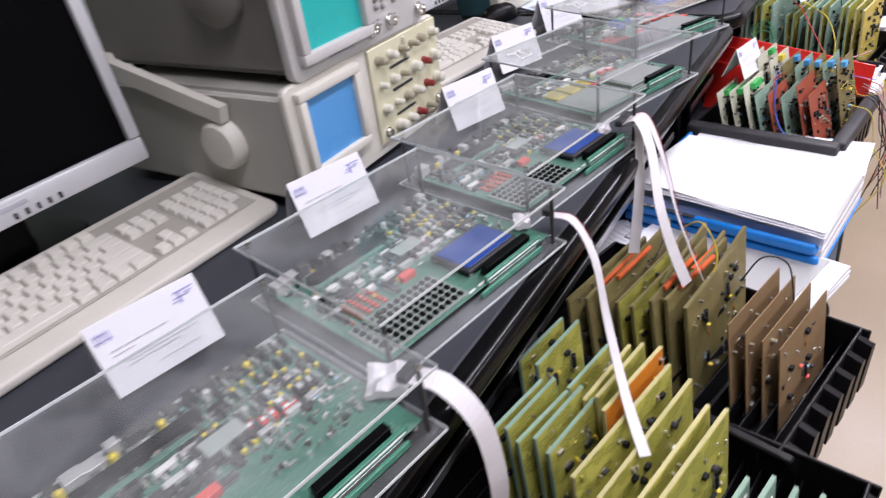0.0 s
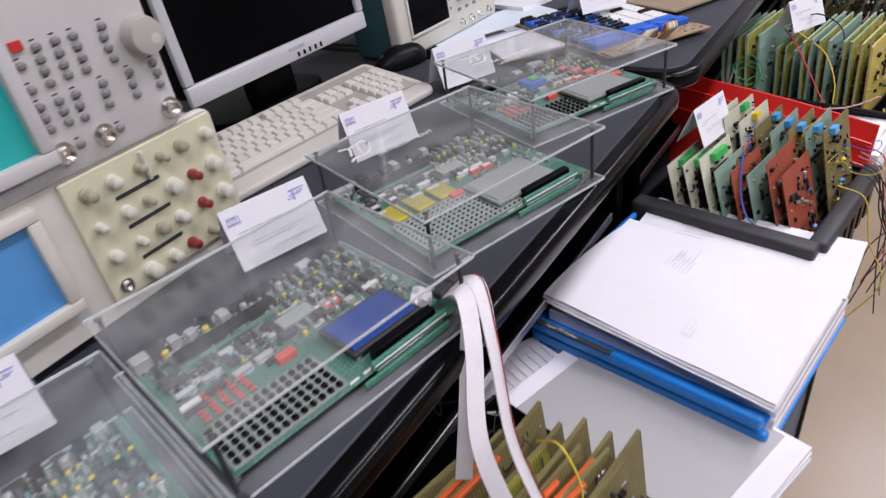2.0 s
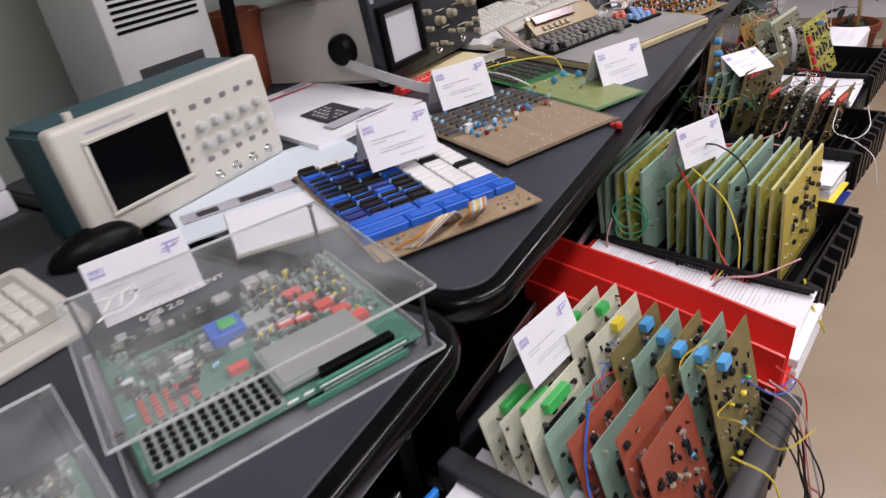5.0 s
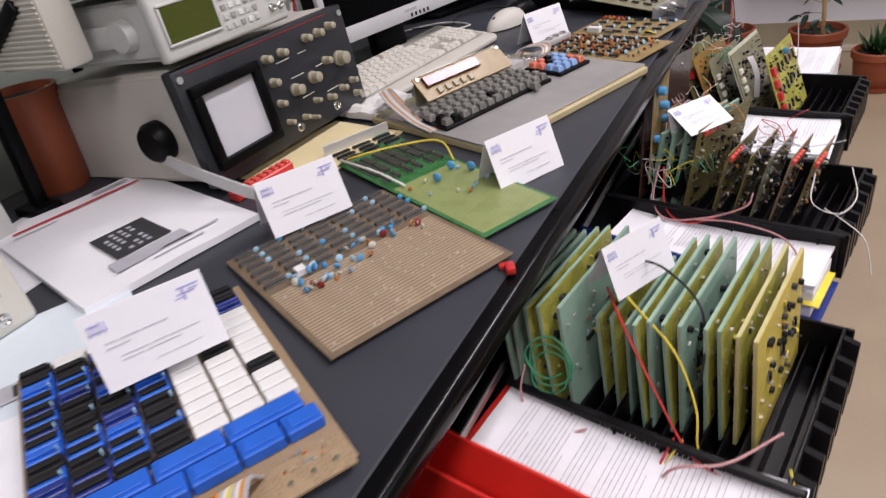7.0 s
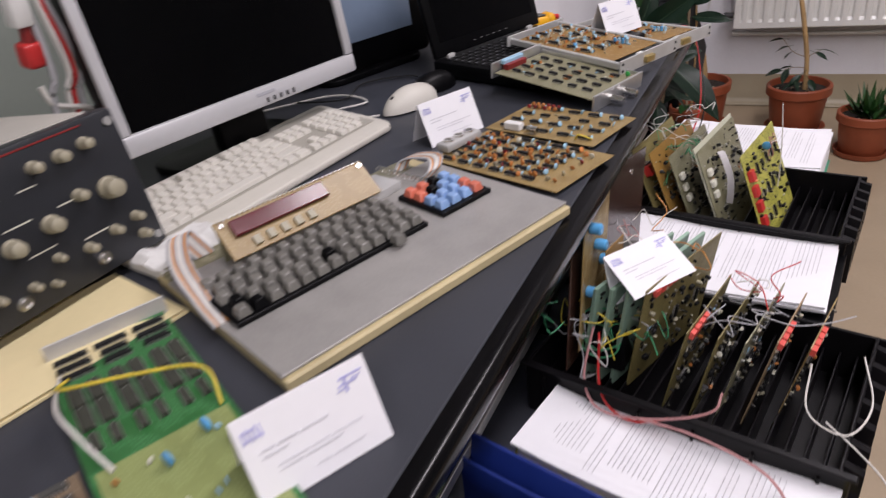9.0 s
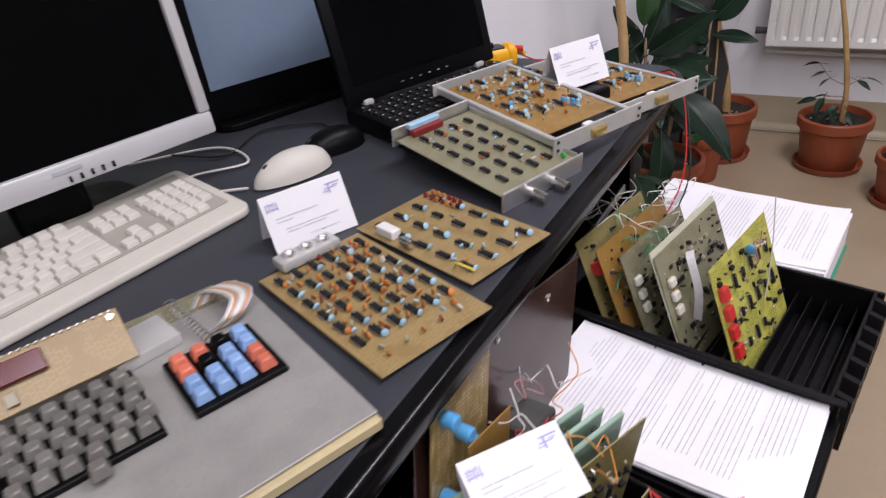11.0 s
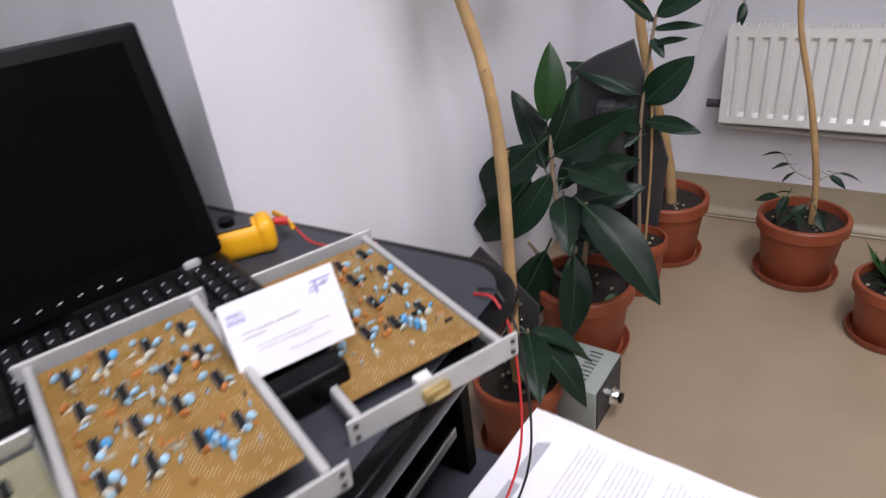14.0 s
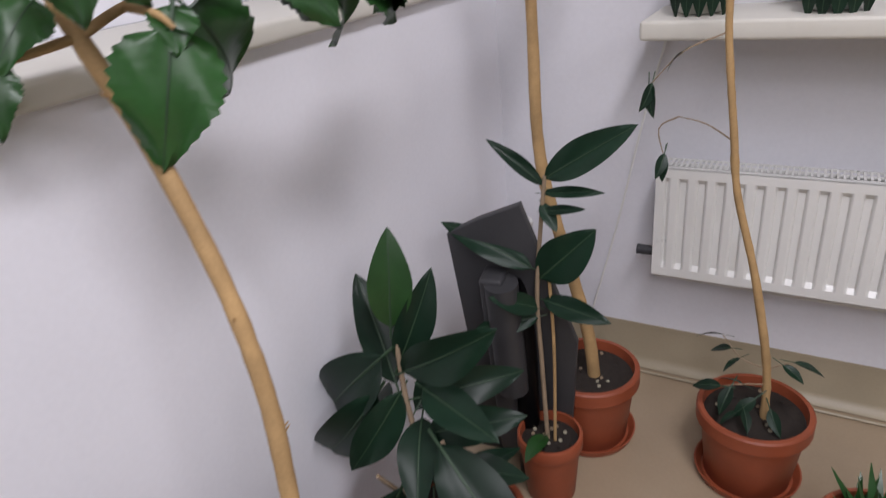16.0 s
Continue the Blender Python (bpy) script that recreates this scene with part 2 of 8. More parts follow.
YELLOWM = mat("yellow_meter", (0.85, 0.42, 0.01), 0.4, 0, 0.06, 20, 0.04)
PSU = mat("grey_green_metal", (0.34, 0.38, 0.35), 0.45, 0, 0.07, 12, 0.04)
RIB = mat("grey_ribbon", (0.70, 0.68, 0.70), 0.5, 0, 0.08, 30, 0.05)
SILLM = mat("cream_sill", (0.64, 0.62, 0.55), 0.4, 0, 0.04, 6, 0.03)
P_GREEN = pcb_mat("green_board", (0.060, 0.165, 0.118), (0.15, 0.27, 0.21), (0.6, 0.65, 0.6), 220)
P_VIVID = pcb_mat("vivid_green_board", (0.245, 0.29, 0.105), (0.27, 0.32, 0.125), (0.40, 0.48, 0.22), 380, 0.4, 0.16)
P_GRN2 = pcb_mat("solder_mask_green", (0.03, 0.15, 0.04), (0.06, 0.22, 0.08), (0.5, 0.55, 0.4), 300)
P_OLIVE = pcb_mat("olive_board", (0.19, 0.18, 0.108), (0.25, 0.24, 0.16), (0.5, 0.48, 0.35), 200)
P_BROWN = pcb_mat("brown_board", (0.27, 0.185, 0.072), (0.34, 0.25, 0.11), (0.62, 0.55, 0.4), 200)
P_GOLD = pcb_mat("amber_board", (0.25, 0.14, 0.034), (0.29, 0.165, 0.045), (0.6, 0.5, 0.3), 250, 0.4)
P_STRIP = pcb_mat("tan_strip_board", (0.15, 0.105, 0.065), (0.20, 0.15, 0.10), (0.16, 0.11, 0.07), 394, 0.55, 0.28)
P_YEL = pcb_mat("yellow_green_board", (0.46, 0.44, 0.09), (0.17, 0.18, 0.03), (0.65, 0.62, 0.4), 200, 0.4)
P_GOLDY = pcb_mat("golden_board", (0.62, 0.50, 0.10), (0.52, 0.40, 0.08), (0.2, 0.18, 0.1), 200, 0.4)
P_AMBER = pcb_mat("orange_board", (0.62, 0.22, 0.02), (0.55, 0.19, 0.02), (0.6, 0.45, 0.2), 220, 0.4)
P_SAGE = pcb_mat("sage_board", (0.24, 0.37, 0.29), (0.25, 0.37, 0.29), (0.33, 0.45, 0.36), 200, 0.4)
P_KHAKI = pcb_mat("khaki_board", (0.235, 0.195, 0.075), (0.15, 0.125, 0.045), (0.45, 0.4, 0.25), 220, 0.5)
P_TAN = pcb_mat("perforated_board", (0.33, 0.235, 0.14), (0.28, 0.20, 0.115), (0.14, 0.1, 0.06), 394, 0.6, 0.25)
P_TANR = pcb_mat("brown_perforated_board", (0.27, 0.175, 0.085), (0.22, 0.14, 0.065), (0.12, 0.08, 0.04), 394, 0.6, 0.25)
P_RED = pcb_mat("red_brown_board", (0.36, 0.09, 0.05), (0.30, 0.07, 0.04), (0.5, 0.4, 0.3), 200, 0.4)
P_CREAM = pcb_mat("cream_board", (0.60, 0.60, 0.47), (0.50, 0.52, 0.40), (0.5, 0.5, 0.4), 220, 0.45)
ACRY = glass_mat("clear_acrylic", (0.95, 0.96, 0.955), 0.06, 0.075)
SAGE_E = mat("sage_board_edge", (0.27, 0.40, 0.31), 0.5, 0, 0.12, 30, 0.05, island=0.12)
CREAM_E = mat("straw_board_edge", (0.55, 0.50, 0.24), 0.5, 0, 0.12, 30, 0.05, island=0.1)
KHAKI_E = mat("khaki_board_edge", (0.20, 0.17, 0.07), 0.55, 0, 0.15, 30, 0.05, island=0.15)
DULLAL = mat("dull_aluminium_plate", (0.36, 0.35, 0.335), 0.42, 0.3, 0.14, 22, 0.06)
ACRE = mat("acrylic_edge", (0.62, 0.66, 0.66), 0.25, 0, 0.1, 20, 0.0)
WIRES = {k: mat(k + "_wire", c, 0.45, 0, 0.1, 60, 0) for k, c in dict(red=(0.55, 0.03, 0.03), yellow=(0.70, 0.55, 0.06), green=(0.04, 0.26, 0.12),
         black=(0.015, 0.015, 0.015), white=(0.68, 0.66, 0.62), pink=(0.50, 0.25, 0.25), blue=(0.05, 0.14, 0.6), orange=(0.6, 0.25, 0.05), grey=(0.4, 0.4, 0.42)).items()}

# ---- mesh helpers ----


def finish(bm, name, material, smooth=0.0):
    me = bpy.data.meshes.new(name)
    bmesh.ops.recalc_face_normals(bm, faces=bm.faces)
    bm.to_mesh(me)
    bm.free()
    if material is not None:
        me.materials.append(material)
    if smooth:
        me.shade_smooth()
        me.set_sharp_from_angle(angle=radians(smooth))
    return me


def part(name, bm, material, parent=None, label="", m=None, smooth=0.0):
    """Links a bmesh (or a shared mesh) as one mesh object under a thing or a part."""
    me = bm if isinstance(bm, bpy.types.Mesh) else finish(bm, name, material, smooth)
    ob = new(name, me)
    if parent is not None:
        ob.parent = parent
    if m is not None:
        ob.matrix_basis = m
    if label:
        tagged(ob, label)
    if name in ("print", "printing"):
        tagged(ob, kind="stuff")
    return ob


def thing(name, m, label, category, group="", kind=""):
    ob = new(name)
    ob.empty_display_size = 0.05
    ob.matrix_world = m
    return tagged(ob, label, category, group, kind)


def add_box(bm, sx, sy, sz, x=0.0, y=0.0, z=0.0, m=None):
    """A box with its base's centre at x, y, z."""
    k = Matrix.Translation((x, y, z + sz / 2)) @ (m or Matrix()) @ Matrix.Diagonal((sx, sy, sz, 1))
    return bmesh.ops.create_cube(bm, size=1.0, matrix=k)["verts"]


def rbox(sx, sy, sz, r=0.002, seg=2, x=0.0, y=0.0, z=0.0):
    bm = bmesh.new()
    add_box(bm, sx, sy, sz, x, y, z)
    bmesh.ops.bevel(bm, geom=bm.edges[:], offset=min(r, sx * 0.45, sy * 0.45, sz * 0.45), segments=seg, affect="EDGES", profile=0.5)
    return bm


def add_cyl(bm, r1, r2, h, x=0.0, y=0.0, z=0.0, n=16, m=None, caps=True):
    k = Matrix.Translation((x, y, z)) @ (m or Matrix()) @ Matrix.Translation((0, 0, h / 2))
    return bmesh.ops.create_cone(bm, cap_ends=caps, segments=n, radius1=r1, radius2=r2, depth=h, matrix=k)["verts"]


def cyl(r1, r2, h, n=16, m=None):
    bm = bmesh.new()
    add_cyl(bm, r1, r2, h, n=n, m=m)
    return bm


def lathe(profile, n=32):
    """A turned body from rows of radius and height."""
    bm = bmesh.new()
    rings = [[bm.verts.new((r * math.cos(2 * math.pi * i / n), r * math.sin(2 * math.pi * i / n), z)) for i in range(n)] for r, z in profile]
    for a, b in zip(rings, rings[1:]):
        for i in range(n):
            bm.faces.new((a[i], a[(i + 1) % n], b[(i + 1) % n], b[i]))
    bm.faces.new(rings[0][::-1])
    bm.faces.new(rings[-1])
    return bm


def spline(pts, per=6):
    """Catmull-Rom through the points."""
    p = [Vector(q) for q in pts]
    p = [2 * p[0] - p[1]] + p + [2 * p[-1] - p[-2]]
    out = []
    for i in range(1, len(p) - 2):
        for k in range(per):
            t = k / per
            a, b, c, d = p[i - 1:i + 3]
            out.append(0.5 * ((2 * b) + (c - a) * t + (2 * a - 5 * b + 4 * c - d) * t * t + (3 * b - a - 3 * c + d) * t ** 3))
    out.append(p[-2])
    return out


def tube(pts, r, r2=None, n=6, per=6, nub=0.0):
    q = spline(pts, per)
    bm = bmesh.new()
    r2 = r if r2 is None else r2
    rings, up = [], Vector((0.31, 0.17, 0.93)).normalized()
    for i, c in enumerate(q):
        d = (q[min(i + 1, len(q) - 1)] - q[max(i - 1, 0)]).normalized()
        a = d.cross(up)
        a = a.normalized() if a.length > 1e-4 else Vector((1, 0, 0))
        b = d.cross(a)
        k = r + (r2 - r) * i / (len(q) - 1)
        k *= 1 + nub * noise.noise(c * 40)
        rings.append([bm.verts.new(c + k * (a * math.cos(2 * math.pi * j / n) + b * math.sin(2 * math.pi * j / n))) for j in range(n)])
    for a, b in zip(rings, rings[1:]):
        for j in range(n):
            bm.faces.new((a[j], a[(j + 1) % n], b[(j + 1) % n], b[j]))
    bm.faces.new(rings[0][::-1])
    bm.faces.new(rings[-1])
    return bm


def ribbon(pts, width, thick=0.0009, side=(1, 0, 0), per=6, roll=0.0):
    """A flat cable along the points; side: across its width; roll: how far it turns on the way."""
    q = spline(pts, per)
    bm = bmesh.new()
    rows = []
    for i, c in enumerate(q):
        d = (q[min(i + 1, len(q) - 1)] - q[max(i - 1, 0)]).normalized()
        s = Vector(side) - d * d.dot(Vector(side))
        s = (s.normalized()) * width / 2
        s = Matrix.Rotation(radians(roll) * i / (len(q) - 1), 3, d) @ s
        nn = d.cross(s).normalized() * thick / 2
        rows.append([bm.verts.new(c + v) for v in (s + nn, -s + nn, -s - nn, s - nn)])
    for a, b in zip(rows, rows[1:]):
        for j in range(4):
            bm.faces.new((a[j], a[(j + 1) % 4], b[(j + 1) % 4], b[j]))
    bm.faces.new(rows[0][::-1])
    bm.faces.new(rows[-1])
    return bm


def wire(pts, colour, r=0.0011, label="", parent=None):
    ob = part("wire", tube(pts, r, n=5, per=7), WIRES[colour], parent, smooth=60)
    if parent is None:
        tagged(ob, label or colour + " insulated hook-up wire hanging loose", "wire", "loose wires")
    return ob


def slab(outline, z0, z1, r=0.0, seg=2):
    """A flat plate over an outline."""
    bm = bmesh.new()
    f = bm.faces.new([bm.verts.new((x, y, z0)) for x, y in outline])
    ex = bmesh.ops.extrude_face_region(bm, geom=[f])
    bmesh.ops.translate(bm, verts=[v for v in ex["geom"] if isinstance(v, bmesh.types.BMVert)], vec=(0, 0, z1 - z0))
    if r:
        es = [e for e in bm.edges if abs(e.verts[0].co.z - e.verts[1].co.z) < 1e-6]
        bmesh.ops.bevel(bm, geom=es, offset=r, segments=seg, affect="EDGES", profile=0.5)
    return bm


def round_rect(x0, y0, x1, y1, rads, n=7):
    """Outline, anticlockwise from the low corner; rads for (x0,y0), (x1,y0), (x1,y1), (x0,y1)."""
    out = []
    for (cx, cy), r, a0, sx, sy in (((x0, y0), rads[0], 180, 1, 1), ((x1, y0), rads[1], 270, -1, 1), ((x1, y1), rads[2], 0, -1, -1), ((x0, y1), rads[3], 90, 1, -1)):
        if r <= 0:
            out.append((cx, cy))
            continue
        for k in range(n + 1):
            a = radians(a0 + 90 * k / n)
            out.append((cx + sx * r + r * math.cos(a), cy + sy * r + r * math.sin(a)))
    return out


def bars(rows, z=0.0):
    """Flat printed bars: rows of x, y, width along x, height along y."""
    bm = bmesh.new()
    for x, y, w, h in rows:
        add_box(bm, w, h, 0.0003, x + w / 2, y + h / 2, z)
    return bm


def lettering(text, size, parent, m, material):
    cu = bpy.data.curves.new("lettering", "FONT")
    cu.body, cu.size, cu.extrude = text, size, 0.0001
    tmp = new("lettering", cu)
    bpy.context.view_layer.update()
    me = bpy.data.meshes.new_from_object(tmp.evaluated_get(bpy.context.evaluated_depsgraph_get()))
    bpy.data.objects.remove(tmp)
    me.materials.clear()
    me.materials.append(material)
    return part("lettering", me, None, parent, m=m)


# ---- room ----
def structure(name, bm, material, label, smooth=0.0):
    return tagged(part(name, bm, material, smooth=smooth), label, name.split("_")[0], kind="structure")


def block(name, x0, x1, y0, y1, z0, z1, material, label):
    bm = bmesh.new()
    add_box(bm, x1 - x0, y1 - y0, z1 - z0, (x0 + x1) / 2, (y0 + y1) / 2, z0)
    return structure(name, bm, material, label)


FARY = 5.545
block("floor", -1.15, 4.1, -2.1, FARY + 0.12, -0.12, 0, LINO, "beige linoleum floor with a soft sheen")
block("ceiling", -1.15, 4.1, -2.1, FARY + 0.12, 2.75, 2.87, CEIL, "plain white ceiling")
block("wall_west", -1.15, -1.0, -2.1, 3.90, 0, 2.75, WALLG, "grey-green painted wall behind the desks")
block("wall_niche", -1.15, -0.46, 3.90, FARY, 0, 1.08, WALL, "white plastered wall below the ledge")
block("wall_niche_upper", -1.15, -0.80, 3.90, FARY, 1.115, 2.75, WALL, "white wall set back above the ledge")
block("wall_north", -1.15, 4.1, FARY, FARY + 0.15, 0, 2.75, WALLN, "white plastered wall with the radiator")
block("wall_south", -1.15, 4.1, -2.2, -2.1, 0, 2.75, WALLG, "plain grey-green wall")
block("wall_east", 4.1, 4.25, -2.1, FARY, 0, 2.75, WALLG, "plain grey-green wall")
structure("ledge", rbox(0.36, FARY - 3.90 - 0.004, 0.035, 0.008, 3, -0.62, (3.90 + FARY) / 2, 1.08), SILLM, "cream ledge along the top of the low wall", 40)
structure("window_sill", rbox(2.2, 0.22, 0.04, 0.008, 3, 1.06, FARY - 0.11, 0.965), SILLM, "cream window sill above the radiator", 40)
# the floor covering turns up against the far wall
bm = bmesh.new()
prof = [(0.0, 0.137), (0.004, 0.137), (0.005, 0.03), (0.012, 0.012), (0.03, 0.003), (0.0, 0.003)]
for x in (-0.459, 4.09):
    [bm.verts.new((x, FARY - d, z)) for d, z in prof]
bm.verts.ensure_lookup_table()
k = len(prof)
for i in range(k):
    bm.faces.new([bm.verts[j] for j in (i, (i + 1) % k, k + (i + 1) % k, k + i)])
structure("baseboard", bm, COVE, "beige linoleum upstand along the wall", 50)
structure("trim", tube([(-0.3, FARY - 0.05, 0.006), (1.0, FARY - 0.052, 0.006), (4.0, FARY - 0.05, 0.006)], 0.004, per=2), COVE, "thin cable cover along the floor")

# ---- radiator ----
rad = thing("radiator", pose(0.588, 5.43, 0.37), "white enamelled steel panel radiator on the wall", "radiator")
bm = bmesh.new()
W, Hh, nr = 1.2, 0.285, 29
cols = []
for i in range(nr * 12 + 1):
    u = i / (nr * 12)
    ph = (u * nr) % 1
    g = max(0.0, min(1.0, (0.27 - abs(ph - 0.5)) / 0.07))
    inner = 0.02 < u < 0.98
    x = -W / 2 + u * W
    row = []
    for z, dp in ((0.0, 0.0), (0.022, 0.0), (0.034, 1.0), (Hh - 0.034, 1.0), (Hh - 0.022, 0.0), (Hh, 0.0)):
        row.append(bm.verts.new((x, 0.0095 * g * dp * inner, z)))
    cols.append(row)
for a, b in zip(cols, cols[1:]):
    for j in range(5):
        bm.faces.new((a[j], b[j], b[j + 1], a[j + 1]))
part("front_panel", bm, RADI, rad, smooth=22)
part("back_panel", rbox(W, 0.012, Hh - 0.02, 0.003, 2, 0, 0.075, 0.01), RADI, rad)
for sx in (-1, 1):
    part("side_cover", rbox(0.006, 0.085, Hh, 0.002, 1, sx * (W / 2 - 0.002), 0.043, 0), RADI, rad)
part("bottom_lip", rbox(W - 0.012, 0.03, 0.006, 0.002, 1, 0, 0.017, -0.004), RADI, rad)
bm = bmesh.new()
for i in range(96):
    add_box(bm, 0.0045, 0.06, 0.004, -W / 2 + 0.015 + i * (W - 0.03) / 95, 0.045, Hh - 0.002)
for yy in (0.016, 0.045, 0.074):
    add_box(bm, W - 0.012, 0.004, 0.005, 0, yy, Hh - 0.003)
part("top_grille", bm, RADI, rad)
# added dark box, so that the gaps of the grille look shaded
part("convector", rbox(W - 0.03, 0.05, Hh - 0.04, 0.002, 1, 0, 0.045, 0.012), DARKG, rad, "dark filler inside, standing in for the shade below the grille")
part("valve", cyl(0.012, 0.014, 0.04, 14, pose(0, 0, 0, 0, -90, 0)), DARKG, rad, "dark valve cap", pose(-W / 2 - 0.004, 0.03, 0.05))
for bx in (-0.4, 0.4):
    part("bracket", rbox(0.03, 0.036, 0.12, 0.002, 1, bx, 0.098, 0.1), RADI, rad)
tagged(part("pipe", tube([(-0.02, FARY - 0.035, 0.33), (0.5, FARY - 0.035, 0.325), (2.0, FARY - 0.035, 0.325), (4.0, FARY - 0.035, 0.325)], 0.009, n=10), RADI, smooth=60), "white heating pipe under the radiator", "pipe", kind="structure")
tagged(part("cable", tube([(-0.02, FARY - 0.006, 0.965), (-0.07, FARY - 0.006, 0.75), (-0.13, FARY - 0.006, 0.45), (-0.2, FARY - 0.006, 0.15)], 0.003, n=6), RADI, smooth=60), "thin white cable running down the wall", "cable", kind="structure")

# ---- desks ----


def desk(name, y0, y1, rad_lo, rad_hi):
    ob = thing(name, pose(0, 0, 0), "long office desk with grey laminate top and black rounded edge", "desk", "desks along the wall")
    out = round_rect(-0.90, y0 + 0.02, 0.0, y1 - 0.02, (0.01, rad_lo, rad_hi, 0.01), 8)
    part("desktop", slab(out, 0.722, 0.750, 0.0015, 1), DESK, ob)
    rim = round_rect(-0.92, y0, 0.022, y1, (0.02, rad_lo + 0.02, rad_hi + 0.02, 0.02), 10)
    part("edge_band", slab(rim, 0.716, 0.7475, 0.011, 4), EDGE, ob, "glossy black rounded edge", smooth=50)
    for yy in (y0 + 0.03, y1 - 0.055):
        p = part("side_panel", rbox(0.80, 0.025, 0.716, 0.002, 1, -0.47, yy + 0.012, 0.0), BLACK, ob)
        for zz in (0.59, 0.2):
            part("bolt", cyl(0.006, 0.005, 0.004, 12, pose(0, 0, 0, 0, 90, 0)), CHROME, p, "small chrome bolt", pose(-0.069, yy + 0.012, zz))
    part("back_panel", rbox(0.018, y1 - y0 - 0.14, 0.55, 0.002, 1, -0.84, (y0 + y1) / 2, 0.16), BLACK, ob)
    part("front_rail", rbox(0.02, y1 - y0 - 0.13, 0.05, 0.003, 2, -0.055, (y0 + y1) / 2, 0.665), EDGE, ob)
    part("shelf", rbox(0.50, y1 - y0 - 0.13, 0.018, 0.002, 1, -0.33, (y0 + y1) / 2, 0.50), BLACK, ob, "black lower shelf")
    part("shelf_edge", rbox(0.004, y1 - y0 - 0.13, 0.016, 0.001, 1, -0.077, (y0 + y1) / 2, 0.501), ALU, ob, "thin bright metal edging")
    mid = (y0 + y1) / 2
    part("divider", rbox(0.55, 0.02, 0.50, 0.002, 1, -0.36, mid - 0.30, 0.0), BLACK, ob)
    part("divider", rbox(0.55, 0.02, 0.50, 0.002, 1, -0.36, mid + 0.40, 0.0), BLACK, ob)
    part("kick_board", rbox(0.018, y1 - y0 - 0.13, 0.42, 0.002, 1, -0.18, mid, 0.02), BLACK, ob)
    return ob


desk("desk", -0.25, 1.798, 0.10, 0.045)
desk("desk", 1.803, 3.90, 0.045, 0.06)

# ---- small electronic parts (shared meshes) ----
MESH = {}


def shared(key, make):
    if key not in MESH:
        MESH[key] = make()
    return MESH[key]


def dip_mesh(pins, wide, material):
    def make():
        bm = bmesh.new()
        ln = pins * 0.00254
        vs = add_box(bm, wide, ln, 0.0036, 0, 0, 0.0012)
        for v in vs:
            if v.co.z > 0.003:
                v.co.x *= 0.9
                v.co.y *= 0.985
        add_cyl(bm, 0.0008, 0.0008, 0.0001, 0, ln / 2 - 0.002, 0.0048, 8)
        nf = len(bm.faces)
        for i in range(pins):
            for s in (-1, 1):
                add_box(bm, 0.0012, 0.0009, 0.0030, s * (wide / 2 + 0.0003), (i - (pins - 1) / 2) * 0.00254, 0)
        bm.faces.ensure_lookup_table()
        for f in bm.faces[nf:]:
            f.material_index = 1
        me = finish(bm, "chip", material)
        me.materials.append(PIN)
        return me
    return shared(("dip", pins, wide, material.name), make)


def chip(parent, x, y, z, pins=8, wide=0.0066, turn=0.0, material=None):
    return part("chip", dip_mesh(pins, wide, material or CHIP), None, parent, m=pose(x, y, z, 0, 0, turn))


def disc_cap(parent, x, y, z, material, r=0.0035, turn=0.0, lean=0.0):
    def make():
        bm = bmesh.new()
        add_cyl(bm, 1.0, 1.0, 0.45, 0, 0, 0, 12, pose(0, 0.22, 0, 90, 0, 0))
        bmesh.ops.translate(bm, verts=bm.verts[:], vec=(0, 0, 1.15))
        bmesh.ops.bevel(bm, geom=[e for e in bm.edges if len(e.link_faces) == 2 and any(len(f.verts) > 5 for f in e.link_faces)], offset=0.12, segments=1, affect="EDGES")
        return finish(bm, "capacitor", material, 50)
    return part("capacitor", shared(("disc", material.name), make), None, parent, m=pose(x, y, z, lean, 0, turn) @ Matrix.Diagonal((r, r, r, 1)))


def can(parent, x, y, z, material, r=0.003, h=0.009, name="capacitor"):
    def make():
        return finish(lathe([(0.9, 0.0), (1.0, 0.06), (1.0, 0.92), (0.88, 1.0)], 12), "can", material, 40)
    return part(name, shared(("can", material.name), make), None, parent, m=pose(x, y, z) @ Matrix.Diagonal((r, r, h, 1)))


def resistor(parent, x, y, z, material, turn=0.0, ln=0.008):
    def make():
        bm = tube([(-1.0, 0, 0.12), (-0.96, 0, 0.22), (-0.55, 0, 0.24), (0.55, 0, 0.24), (0.96, 0, 0.22), (1.0, 0, 0.12)], 0.03, n=5, per=2)
        add_cyl(bm, 0.17, 0.17, 1.0, -0.5, 0, 0.24, 8, pose(0, 0, 0, 0, 90, 0))
        return finish(bm, "resistor", material, 50)
    return part("resistor", shared(("res", material.name), make), None, parent, m=pose(x, y, z, 0, 0, turn) @ Matrix.Diagonal((ln * 0.8, ln * 0.8, ln * 0.8, 1)))


def cube_part(name, parent, x, y, z, sx, sy, sz, material, r=0.0004, turn=0.0, label=""):
    key = ("cube", round(sx, 4), round(sy, 4), round(sz, 4), material.name)
    return part(name, shared(key, lambda: finish(rbox(sx, sy, sz, r, 1), name, material)), None, parent, label, pose(x, y, z, 0, 0, turn))


